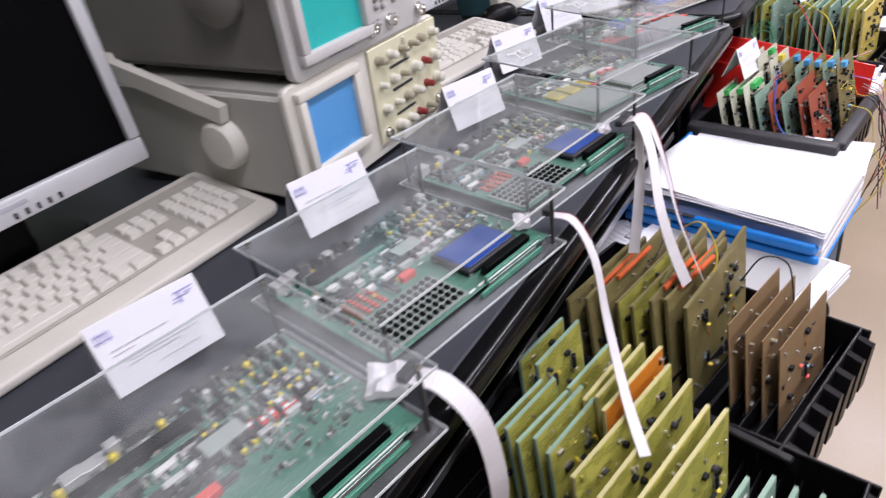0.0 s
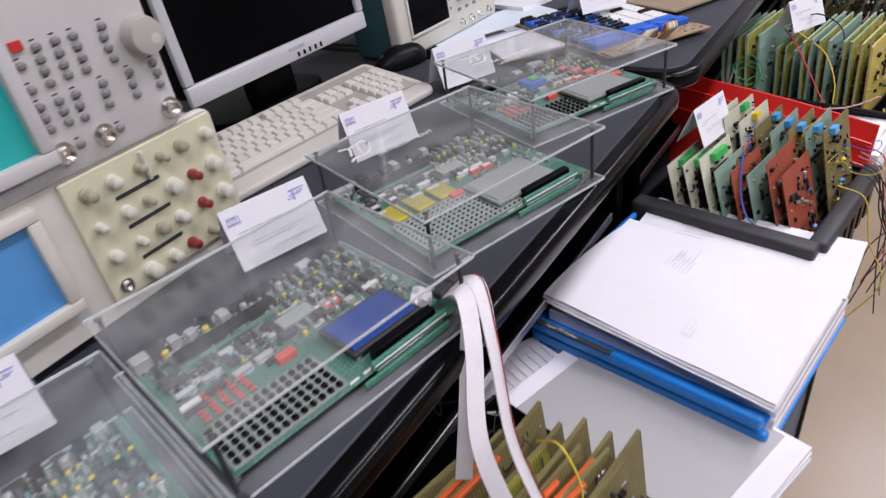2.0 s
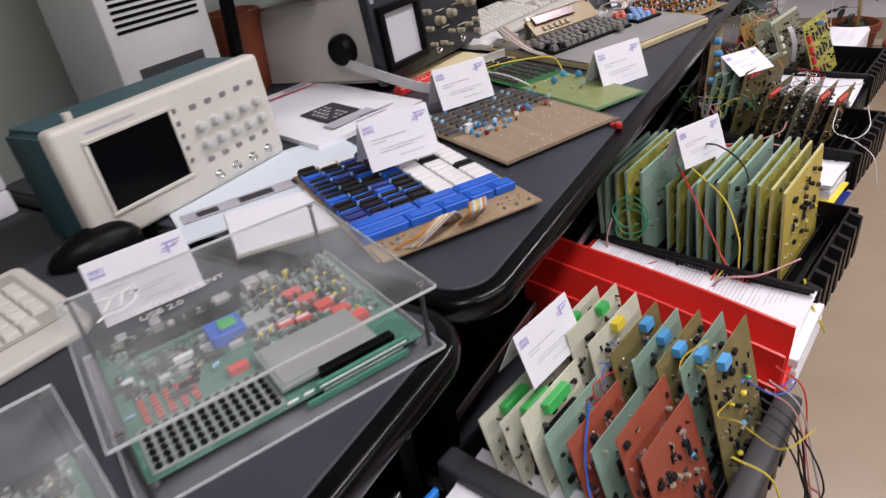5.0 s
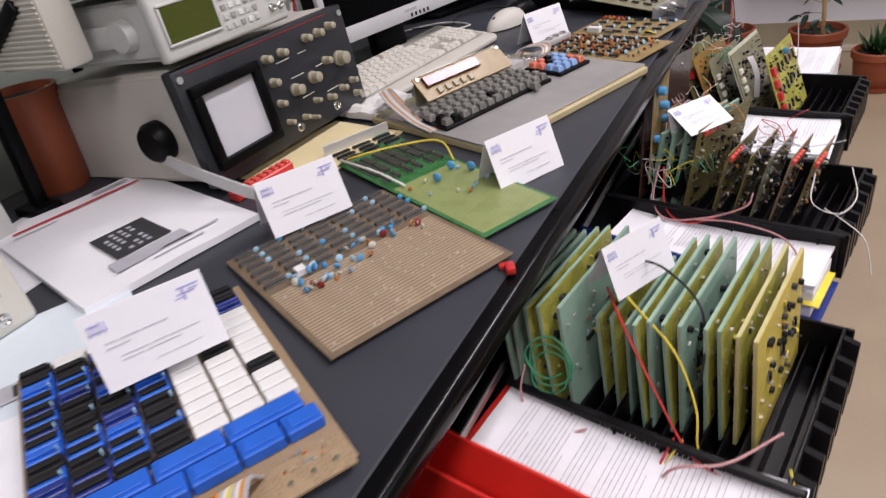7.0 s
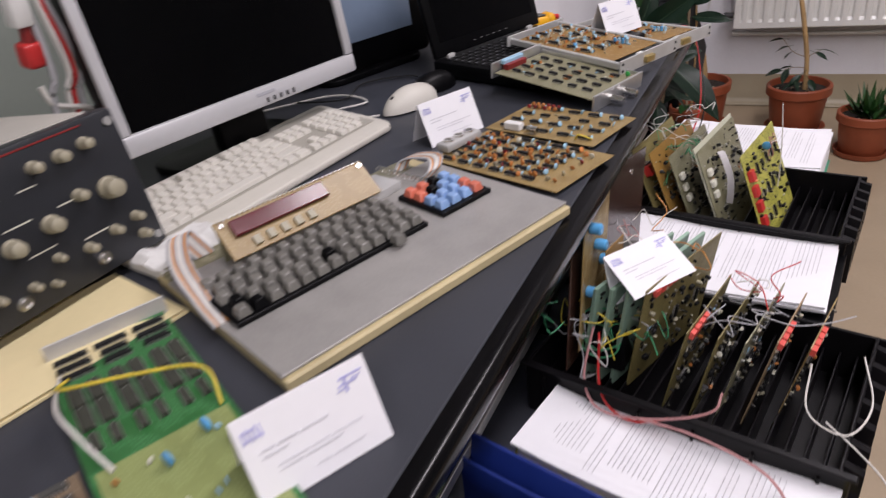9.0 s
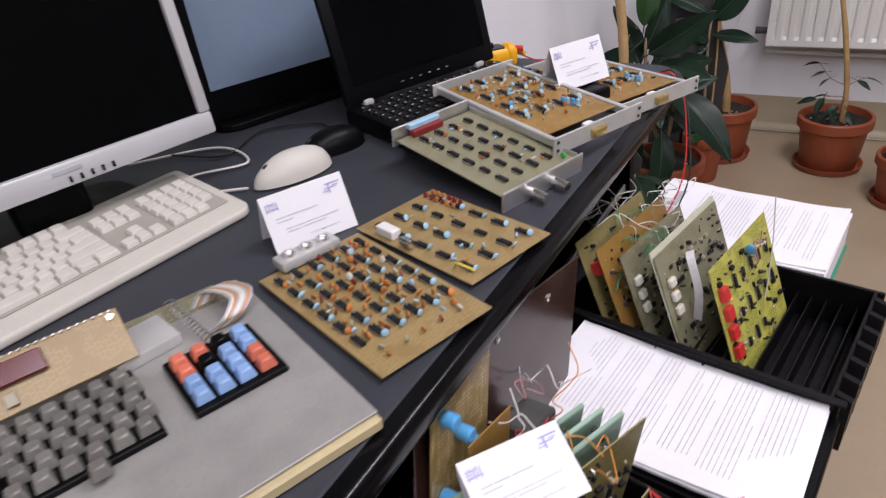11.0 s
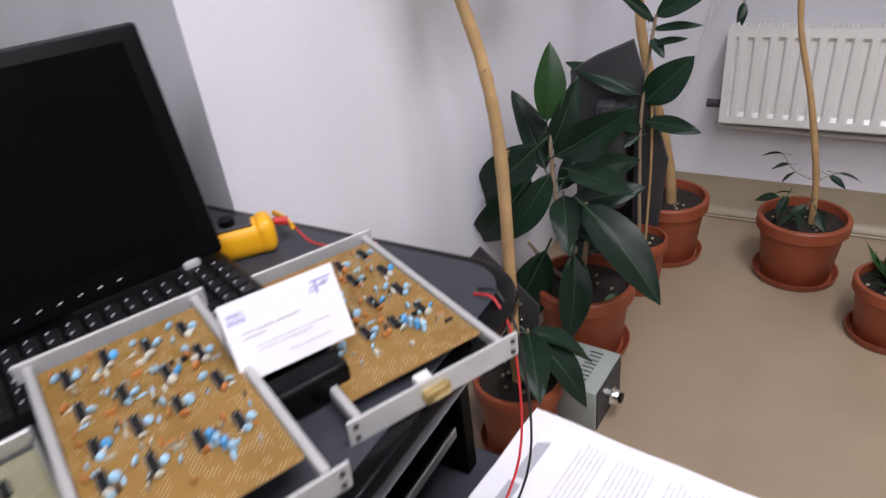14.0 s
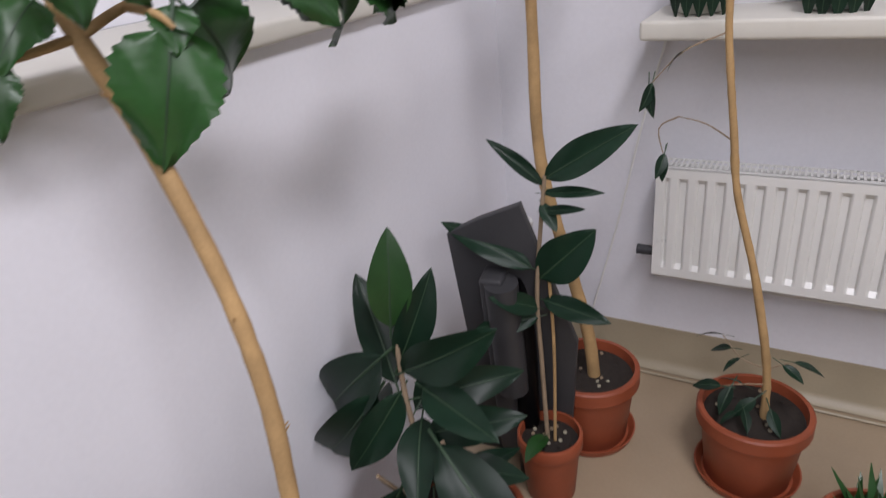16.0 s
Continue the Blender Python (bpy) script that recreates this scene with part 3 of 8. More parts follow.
def scatter(parent, w, h, z, seed, chips=8, caps=6, ress=8, cols=(PALEB, ORANGEC), pins=(7, 8), chipmat=None, regular=True, turn=0.0):
    """Rows of chips with small parts between them on a board w by h, centred."""
    rng = random.Random(seed)
    nx = max(1, round(math.sqrt(chips * w / h * 0.8)))
    ny = max(1, math.ceil(chips / nx))
    k = 0
    for i in range(nx):
        for j in range(ny):
            if k >= chips:
                break
            k += 1
            x = -w / 2 + w * (i + 0.5) / nx + (0 if regular else rng.uniform(-0.2, 0.2) * w / nx)
            y = -h / 2 + h * (j + 0.5) / ny + (0 if regular else rng.uniform(-0.2, 0.2) * h / ny)
            chip(parent, x, y, z, rng.choice(pins), 0.0066, turn + (0 if regular else rng.choice((0, 0, 90))), chipmat)
            if cols and rng.random() < 0.9 and caps > 0:
                caps -= 1
                ox, oy = (0.0125, 0.001) if turn else (0, 0.013)
                disc_cap(parent, x + ox, y + oy, z, rng.choice(cols), rng.uniform(0.0034, 0.0044), turn + rng.uniform(-25, 25), rng.uniform(-25, 25))
    for _ in range(max(0, caps)):
        disc_cap(parent, rng.uniform(-0.45, 0.45) * w, rng.uniform(-0.45, 0.45) * h, z, rng.choice(cols), rng.uniform(0.0026, 0.004), rng.uniform(0, 180), rng.uniform(-25, 25))
    for _ in range(ress):
        resistor(parent, rng.uniform(-0.45, 0.45) * w, rng.uniform(-0.45, 0.45) * h, z, rng.choice((KNOB, ORANGEC, PALEB, KNOBI)), rng.choice((0, 90)))


def litter(parent, w, h, z, n, seed, mats, x=0.0, y=0.0):
    """Many tiny soldered parts, too small to pick apart, as one piece."""
    rr = random.Random(seed)
    bm = bmesh.new()
    for _ in range(n):
        k = rr.randrange(len(mats))
        nf = len(bm.faces)
        px, py = x + rr.uniform(-0.5, 0.5) * w, y + rr.uniform(-0.5, 0.5) * h
        if rr.random() < 0.35:
            add_cyl(bm, 0.0016, 0.0013, rr.uniform(0.003, 0.006), px, py, z, 6)
        else:
            a, b = rr.choice(((0.003, 0.002), (0.006, 0.0022), (0.0022, 0.006), (0.007, 0.0028), (0.003, 0.008)))
            add_box(bm, a, b, rr.uniform(0.0018, 0.0045), px, py, z)
        bm.faces.ensure_lookup_table()
        for f in bm.faces[nf:]:
            f.material_index = k
    me = finish(bm, "component_cluster", mats[0])
    for m in mats[1:]:
        me.materials.append(m)
    return tagged(part("component_cluster", me, None, parent), kind="stuff")


# ---- tent cards ----
def tent_card(label):
    """Folded paper sign, front towards +x, width along y, standing on its lower edges."""
    ob = thing("tent_card", pose(0, 0, 0), label, "sign", "tent cards")
    w, h, d = 0.105, 0.064, 0.026
    for nm, s in (("front_leaf", 1), ("back_leaf", -1)):
        bm = bmesh.new()
        ln = math.hypot(h, d)
        add_box(bm, 0.0008, w, ln, 0, 0, 0)
        bmesh.ops.transform(bm, matrix=pose(s * d, 0, 0, 0, -s * math.degrees(math.atan2(d, h)), 0), verts=bm.verts[:])
        part(nm, bm, PAPER, ob)
    slope = math.degrees(math.atan2(h, d))
    face = pose(d + 0.0009, -w / 2, 0, 0, 0, 0) @ pose(0, 0, 0, 0, slope - 90, 0) @ Matrix(((0, 0, 1, 0), (1, 0, 0, 0), (0, 1, 0, 0), (0, 0, 0, 1)))
    part("emblem", bars([(0.005 + 0.0032 * k, 0.050 + 0.001 * (k % 2), 0.0011, 0.010) for k in range(5)] + [(0.004, 0.052, 0.016, 0.0008), (0.006, 0.058, 0.010, 0.0008)]), INKB, ob, "small blue emblem", face)
    part("emblem", bars([(0.081, 0.0595, 0.019, 0.0016), (0.079, 0.0545, 0.016, 0.0012), (0.084, 0.049, 0.0022, 0.011), (0.090, 0.0565, 0.008, 0.0010), (0.077, 0.0515, 0.008, 0.0010)]), INKB, ob, "small violet emblem", face)
    part("writing", bars([(0.012, 0.040, 0.011, 0.0013), (0.025, 0.040, 0.016, 0.0013), (0.043, 0.040, 0.022, 0.0013), (0.012, 0.0355, 0.020, 0.0012), (0.020, 0.026, 0.024, 0.0009), (0.046, 0.026, 0.014, 0.0009), (0.062, 0.026, 0.026, 0.0009), (0.020, 0.0222, 0.018, 0.0009), (0.040, 0.0222, 0.030, 0.0009), (0.045, 0.012, 0.012, 0.0008), (0.059, 0.012, 0.026, 0.0008)]), SOFTINK, ob, "faint grey printed lines", face)
    return ob


CARD = tent_card("white folded paper sign with blue emblem standing among the circuit boards")
CARDS = [(-0.262, 0.570, 0.7575, 13), (-0.275, 0.845, 0.7575, 15), (-0.26, 1.172, 0.7575, 17), (-0.308, 1.425, 0.7575, 19), (-0.332, 1.690, 0.7575, 24),
         (-0.237, 2.050, 0.780, 30), (-0.288, 2.323, 0.764, 29), (-0.070, 2.502, 0.751, 28), (-0.262, 3.137, 0.751, 26), (-0.112, 3.643, 0.789, 27)]
for i, (x, y, z, a) in enumerate(CARDS):
    m = pose(x, y, z, 0, 0, -a)
    if i == 0:
        CARD.matrix_world = m
    else:
        copy_thing(CARD, m)

# ---- keyboards ----


def keyboard():
    ob = thing("keyboard", pose(0, 0, 0), "cream full-size computer keyboard, slightly yellowed", "keyboard", "cream keyboards")
    bm = slab(round_rect(-0.085, -0.225, 0.085, 0.225, (0.012, 0.02, 0.02, 0.012), 5), 0.0, 0.022, 0.004, 3)
    for v in bm.verts:
        if v.co.z > 0.01:
            v.co.z += 0.010 * (-v.co.x / 0.085)
    part("body", bm, KEYB, ob, smooth=40)
    # thin sheet under the keys, coloured as the shade in their gaps
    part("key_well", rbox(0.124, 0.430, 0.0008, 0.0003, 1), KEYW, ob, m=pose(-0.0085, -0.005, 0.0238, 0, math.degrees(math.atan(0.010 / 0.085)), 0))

    def make(wd):
        bmk = bmesh.new()
        vs = add_box(bmk, 0.0172, wd, 0.0070)
        for v in vs:
            if v.co.z > 0.004:
                v.co.x = v.co.x * 0.80 - 0.0006
                v.co.y *= 1 - 0.0036 / wd
        bmesh.ops.bevel(bmk, geom=bmk.edges[:], offset=0.0009, segments=1, affect="EDGES")
        return finish(bmk, "key", KEYC, 30)
    u = 0.0183
    tilt = math.degrees(math.atan(0.010 / 0.085))
    rows = [[1, None, 1, 1, 1, 1, None, 1, 1, 1, 1, None, 1, 1, 1, 1], [1] * 13 + [2], [1.5] + [1] * 12 + [1.5], [1.75] + [1] * 11 + [2.25], [2.25] + [1] * 10 + [2.75], [1.25, 1.25, 1.25, 6.0, 1.25, 1.25, 1.25, 1.5]]
    xs = [-0.058, -0.033, -0.0145, 0.004, 0.0225, 0.041]

    def key(wu, x, yc):
        key_m = shared(("key", wu), lambda: make(wu * u - 0.0010))
        part("key", key_m, None, ob, m=pose(x, yc, 0.0235 - x * 0.118, 0, tilt, 0))
    for row, x in zip(rows, xs):
        y = -0.215
        for wu in row:
            if wu is None:
                y += u * 0.45
                continue
            key(wu, x, y + wu * u / 2)
            y += wu * u
    for i, x in enumerate(xs):
        for j in range(3):
            if i in (1, 2) or (i == 4 and j == 1) or i == 5:
                key(1, x, 0.066 + u * (j + 0.5))
        for j in range(4):
            if i > 0 and not (i == 5 and j == 3):
                key(1, x, 0.130 + u * (j + 0.5))
    return ob


KB = keyboard()
KB.matrix_world = pose(-0.447, 0.615, 0.751, 0, 0, -2)
copy_thing(KB, pose(-0.455, 1.420, 0.751, 0, 0, -6))
copy_thing(KB, pose(-0.482, 2.940, 0.751, 0, 0, -7))

# ---- monitors ----


def monitor(m, w, h, label, base=True):
    ob = thing("monitor", m, label, "monitor", "flat monitors")
    z0 = 0.075
    part("rear_shell", rbox(0.05, w - 0.01, h - 0.01, 0.012, 3, -0.028, 0, z0 + 0.005), BLKP, ob, smooth=40)
    lo, sd = 0.030, 0.016
    bz = part("bezel", rbox(0.012, w, lo, 0.004, 2, 0.004, 0, z0), SILVER, ob, "silver plastic bezel", smooth=40)
    part("bezel", rbox(0.012, w, sd, 0.004, 2, 0.004, 0, z0 + h - sd), SILVER, ob, smooth=40)
    for s in (-1, 1):
        part("bezel", rbox(0.012, sd, h - lo - sd, 0.003, 2, 0.004, s * (w / 2 - sd / 2), z0 + lo), SILVER, ob, smooth=40)
    bm = bmesh.new()
    add_box(bm, 0.004, w - 2 * sd, h - lo - sd, 0.001, 0, z0 + lo)
    part("screen", bm, SCREEN, ob, "dark switched-off screen")
    for i in range(5):
        cube_part("button", bz, 0.011, 0.02 + i * 0.013, z0 + 0.005, 0.003, 0.003, 0.007, BLKP)
    part("writing", rbox(0.001, 0.035, 0.005, 0.0003, 1, 0.0103, 0.02, z0 + 0.017), INK, ob)
    part("neck", rbox(0.04, 0.09, 0.16, 0.012, 3, -0.06, 0, 0.01), BLKP, ob, smooth=40)
    part("foot", slab(round_rect(-0.19, -0.12, -0.035, 0.12, (0.05, 0.05, 0.05, 0.05), 6), 0, 0.014, 0.004, 2), BLKP, ob, smooth=40)
    return ob


monitor(pose(-0.506, 0.580, 0.762, 0, -4, -1), 0.385, 0.32, "black flat monitor with silver bezel, switched off")
monitor(pose(-0.526, 1.490, 0.762, 0, -4, -1), 0.385, 0.32, "black flat monitor with wide silver bezel, switched off")
monitor(pose(-0.512, 2.992, 0.762, 0, -4, -13), 0.43, 0.34, "wide black flat monitor with silver bezel beside the oscilloscopes")

# ---- oscilloscopes ----


def knob(parent, x, y, z, r, ln, material, n=14):
    def make():
        return finish(lathe([(1.0, 0.0), (1.0, 0.25), (0.86, 0.3), (0.80, 0.95), (0.70, 1.0)], n), "knob", material, 40)
    return part("knob", shared(("knob", material.name, n), make), None, parent, m=pose(x, y, z, 0, 90, 0) @ Matrix.Diagonal((r, r, ln, 1)))


def bnc(parent, x, y, z, r=0.007):
    def make():
        bm = lathe([(1.5, 0), (1.5, 0.25), (1.0, 0.3), (1.0, 1.4), (0.75, 1.4), (0.75, 0.7), (0.2, 0.7), (0.2, 1.2)], 14)
        return finish(bm, "socket", CHROME, 40)
    return part("socket", shared("bnc", make), None, parent, "chrome coaxial socket", pose(x, y, z, 0, 90, 0) @ Matrix.Diagonal((r, r, r, 1)))


def body_case(ob, depth, w, h, material, z=0.0, r=0.008, rear=1.0):
    bm = bmesh.new()
    vs = add_box(bm, depth, w, h, -depth / 2, 0, z)
    for v in vs:
        if v.co.x < -depth / 2:
            v.co.y *= rear
            v.co.z = z + (v.co.z - z) * rear
    bmesh.ops.bevel(bm, geom=bm.edges[:], offset=r, segments=3, affect="EDGES")
    return part("case", bm, material, ob, smooth=40)


def screen_frame(ob, y, z, w, h, t, material, screen, depth=0.012, x0=0.004):
    """A raised frame round a recessed screen on the front face at x = 0."""
    for yy, zz, ww, hh in ((y, z - h / 2 - t / 2, w + 2 * t, t), (y, z + h / 2 + t / 2, w + 2 * t, t), (y - w / 2 - t / 2, z, t, h), (y + w / 2 + t / 2, z, t, h)):
        part("screen_frame", rbox(depth, ww, hh, 0.002, 2, x0 + depth / 2 - 0.002, yy, zz - hh / 2), material, ob, smooth=40)
    bm = bmesh.new()
    add_box(bm, 0.003, w, h, x0 + 0.001, y, z - h / 2)
    part("screen", bm, screen, ob, "blank screen")


# lower bench scope, blue screen
ob = thing("oscilloscope", pose(-0.314, 1.010, 0.757, 0, 0, 1), "grey bench oscilloscope with blank blue screen and ivory knob panel", "oscilloscope", "bench oscilloscopes")
body_case(ob, 0.40, 0.335, 0.145, GREYP, 0.006)
part("front_frame", slab([(y, x) for x, y in round_rect(0, -0.170, 0.155, 0.170, (0.012,) * 4, 4)], -0.006, 0.004, 0.002, 1), BEIGE, ob, m=pose(0, 0, 0) @ Matrix(((0, 0, 1, 0), (1, 0, 0, 0), (0, 1, 0, 0.003), (0, 0, 0, 1))))
screen_frame(ob, -0.095, 0.094, 0.096, 0.086, 0.012, BEIGE, BLUES, 0.012)
part("control_panel", rbox(0.004, 0.172, 0.134, 0.001, 1, 0.0065, 0.078, 0.020), IVORY, ob, "ivory control panel")
rng = random.Random(3)
for r in range(4):
    for c in range(6):
        yy, zz = 0.010 + c * 0.0275 + rng.uniform(-0.003, 0.003), 0.034 + r * 0.034
        if (r, c) in ((0, 3), (1, 4), (2, 4)):
            knob(ob, 0.0085, yy, zz, 0.006, 0.014, DRED)
        elif (r, c) in ((0, 0), (0, 5)):
            bnc(ob, 0.0085, yy, zz, 0.005)
        else:
            knob(ob, 0.0085, yy, zz, rng.choice((0.007, 0.009, 0.005)), rng.uniform(0.010, 0.016), rng.choice((KNOBI, KNOBI, KNOB)))
for zz in (0.062, 0.098, 0.130):
    part("writing", rbox(0.001, 0.05, 0.004, 0.0003, 1, 0.009, 0.06, zz - 0.014), INKD, ob)
part("slider", rbox(0.006, 0.004, 0.03, 0.001, 1, 0.011, 0.075, 0.12), KNOBI, ob)
for s in (-1,):
    part("handle_hub", lathe([(0.034, 0), (0.034, 0.012), (0.028, 0.02), (0.010, 0.022)], 24), BEIGE, ob, m=pose(-0.115, s * 0.168, 0.082, 90, 0, 0), smooth=40)
    bm = bmesh.new()
    add_box(bm, 0.24, 0.014, 0.022, -0.22, s * 0.178, 0)
    p = part("handle_arm", bm, BEIGE, ob, m=pose(0, 0, 0.09, 0, 14, 0))
part("handle_bar", rbox(0.024, 0.37, 0.022, 0.006, 2, -0.345, 0, 0.158), BEIGE, ob, smooth=40)
for yy in (-0.13, 0.13):
    part("foot", cyl(0.012, 0.010, 0.010, 12), BLKP, ob, m=pose(-0.03, yy, -0.003))
    part("foot", cyl(0.012, 0.010, 0.010, 12), BLKP, ob, m=pose(-0.36, yy, -0.003))

CASED = mat("dark_taupe_case", (0.17, 0.16, 0.145), 0.5, 0, 0.1, 12, 0.1)
SCOPEF = mat("grey_scope_front", (0.53, 0.515, 0.50), 0.45, 0, 0.06, 12, 0.05)
KNOBD = mat("dark_grey_button", (0.20, 0.20, 0.20), 0.45, 0, 0.1, 60, 0.05)
# upper scope, teal screen
ob = thing("oscilloscope", pose(-0.312, 1.004, 0.914, 0, 0, 1), "dark grey digital oscilloscope with blank teal screen on top of another", "oscilloscope", "bench oscilloscopes")
body_case(ob, 0.36, 0.27, 0.168, CASED, 0.006)
part("front_frame", slab([(y, x) for x, y in round_rect(0, -0.142, 0.180, 0.142, (0.012,) * 4, 4)], -0.008, 0.006, 0.003, 2), SCOPEF, ob, "light grey front panel", Matrix(((0, 0, 1, 0), (1, 0, 0, 0), (0, 1, 0, 0.0), (0, 0, 0, 1))), smooth=40)
screen_frame(ob, -0.060, 0.086, 0.112, 0.110, 0.013, SCOPEF, TEALS, 0.014, 0.006)
for yy, zz in [(0.017, 0.099), (0.016, 0.079), (0.035, 0.109), (0.034, 0.099), (0.033, 0.09), (0.033, 0.079), (0.052, 0.109), (0.051, 0.099), (0.05, 0.089), (0.05, 0.08), (0.068, 0.108), (0.068, 0.099), (0.068, 0.089), (0.067, 0.079), (0.096, 0.108), (0.094, 0.099), (0.094, 0.089), (0.095, 0.079), (0.104, 0.063), (0.103, 0.052), (0.103, 0.042), (0.13, 0.063), (0.131, 0.053), (0.13, 0.042), (0.076, 0.063), (0.075, 0.054), (0.074, 0.044), (0.049, 0.063), (0.048, 0.053), (0.048, 0.042), (0.033, 0.063), (0.033, 0.054), (0.033, 0.044), (0.016, 0.064), (0.016, 0.054), (0.016, 0.044), (0.074, 0.02), (0.034, 0.022)]:
    cube_part("button", ob, 0.006, yy, zz - 0.003, 0.007, 0.0085, 0.0068, KNOBD, 0.002)
    part("writing", shared("legend", lambda: finish(rbox(0.0006, 0.005, 0.0012, 0.0002, 1), "writing", INKD)), None, ob, m=pose(0.0062, yy - 0.001, zz + 0.006))
part("knob", lathe([(0.0185, 0), (0.0185, 0.008), (0.0165, 0.016), (0.012, 0.017)], 24), GREYP, ob, "large round knob", pose(0.006, 0.127, 0.091, 0, 90, 0), smooth=40)
part("knob_dimple", lathe([(0.005, 0), (0.005, 0.001), (0.003, 0.0012)], 14), SCOPEF, ob, m=pose(0.022, 0.127 + 0.006, 0.091 - 0.004, 0, 90, 0))
cube_part("button", ob, 0.006, 0.02, 0.115 - 0.004, 0.006, 0.010, 0.008, REDP, label="red button")
for yy, zz in [(0.017, 0.021), (0.058, 0.021), (0.131, 0.018)]:
    bnc(ob, 0.006, yy, zz, 0.007)
part("handle_hub", lathe([(0.045, 0), (0.045, 0.012), (0.03, 0.025), (0.010, 0.027)], 24), CASED, ob, m=pose(-0.09, -0.135, 0.11, 90, 0, 0), smooth=40)
part("writing", rbox(0.001, 0.05, 0.004, 0.0003, 1, 0.0065, -0.05, 0.010), INK, ob)
for yy in (-0.11, 0.11):
    for xx in (-0.04, -0.32):
        part("foot", cyl(0.010, 0.009, 0.010, 12), BLKP, ob, m=pose(xx, yy, -0.003))

# small teal scope
ob = thing("oscilloscope", pose(-0.500, 1.905, 0.751, 0, -3, -2), "compact oscilloscope with cream front and teal back, dark screen", "oscilloscope", "bench oscilloscopes")
body_case(ob, 0.11, 0.33, 0.155, TEALP, 0.004)
part("front_panel", rbox(0.03, 0.335, 0.160, 0.008, 3, 0.0, 0, 0.002), BEIGE, ob, smooth=40)
screen_frame(ob, -0.070, 0.088, 0.118, 0.090, 0.006, BEIGE, SCREEN, 0.006, 0.015)
rng = random.Random(7)
for r in range(4):
    for c in range(5):
        yy, zz = 0.030 + c * 0.027, 0.045 + r * 0.026
        if r in (1, 2):
            knob(ob, 0.014, yy, zz, 0.0075, 0.012, LGREY)
        else:
            cube_part("button", ob, 0.014, yy, zz, 0.006, 0.010, 0.006, KNOBD)
for i in range(4):
    bnc(ob, 0.014, 0.035 + i * 0.033, 0.020, 0.0055)
for i in range(5):
    cube_part("button", ob, 0.014, 0.0, 0.055 + i * 0.018, 0.005, 0.006, 0.006, KNOBD)
part("writing", rbox(0.001, 0.07, 0.004, 0.0003, 1, 0.0148, -0.09, 0.144), INK, ob)
part("power_knob", cyl(0.006, 0.006, 0.012, 12), KNOBI, ob, m=pose(-0.02, -0.12, 0.158))

# large analog scope with slate front
ob = thing("oscilloscope", pose(-0.472, 2.535, 0.768, 0, -5, -3), "large beige analog oscilloscope with slate knob panel and pale screen", "oscilloscope", "bench oscilloscopes")
body_case(ob, 0.34, 0.345, 0.165, mat("pale_taupe_case", (0.54, 0.515, 0.465), 0.5, 0, 0.07, 10, 0.08), 0.004)
part("front_panel", rbox(0.022, 0.365, 0.168, 0.004, 2, 0.004, 0, 0.0), SCOPEP, ob, "dark slate front panel", smooth=40)
screen_frame(ob, -0.105, 0.082, 0.100, 0.092, 0.014, BLKP, WHITES, 0.014, 0.015)
rng = random.Random(9)
for yy, zz, r in ((-0.02, 0.135, .007), (0.015, 0.135, .007), (0.075, 0.140, .007), (0.105, 0.140, .0075), (0.135, 0.143, .007), (-0.02, 0.100, .007), (-0.02, 0.067, .006), (0.02, 0.075, .010), (0.065, 0.080, .010),
                  (0.105, 0.095, .007), (0.140, 0.088, .013), (-0.015, 0.035, .005), (0.02, 0.030, .005), (0.055, 0.045, .005), (0.09, 0.038, .006), (0.125, 0.042, .006), (0.155, 0.045, .006), (0.155, 0.022, .006), (0.04, 0.022, .004)):
    knob(ob, 0.015, yy, zz, r, 0.012 + r * 0.6, KNOB)
for yy, zz in ((0.005, 0.015), (0.10, 0.015)):
    bnc(ob, 0.015, yy, zz + 0.004, 0.005)
part("writing", bars([(0, 0, 0.03, 0.0015), (0.05, 0.0, 0.02, 0.0015), (0.08, -0.03, 0.025, 0.0015), (0.02, -0.03, 0.03, 0.0015), (0.03, -0.065, 0.03, 0.0015), (0.09, -0.075, 0.03, 0.0015)]), KNOBI, ob, m=Matrix(((0, 0, 1, 0.0152), (1, 0, 0, 0.0), (0, 1, 0, 0.122), (0, 0, 0, 1))))
part("red_stripe", rbox(0.001, 0.30, 0.002, 0.0003, 1, 0.0152, -0.01, 0.160), DRED, ob)
for yy, zz in ((-0.172, 0.012), (-0.172, 0.155), (0.172, 0.012), (0.172, 0.155)):
    part("screw", cyl(0.005, 0.005, 0.003, 10, pose(0, 0, 0, 0, 90, 0)), KNOBG, ob, m=pose(0.0145, yy, zz))
part("handle_hub", lathe([(0.030, 0), (0.030, 0.020), (0.024, 0.028), (0.008, 0.029)], 24), BLKP, ob, "black handle pivot", pose(-0.075, -0.170, 0.075, 90, 0, 0), smooth=40)
part("handle_arm", ribbon([(-0.075, -0.190, 0.055), (0.0, -0.192, 0.03), (0.09, -0.192, 0.004), (0.125, -0.185, -0.004)], 0.018, 0.004, (0, 0, 1)), GALV, ob, "flat bright metal handle arm")
for yy in (-0.14, 0.14):
    for xx in (-0.02, -0.30):
        part("foot", cyl(0.013, 0.011, 0.022, 12), BLKP, ob, m=pose(xx, yy, -0.017))

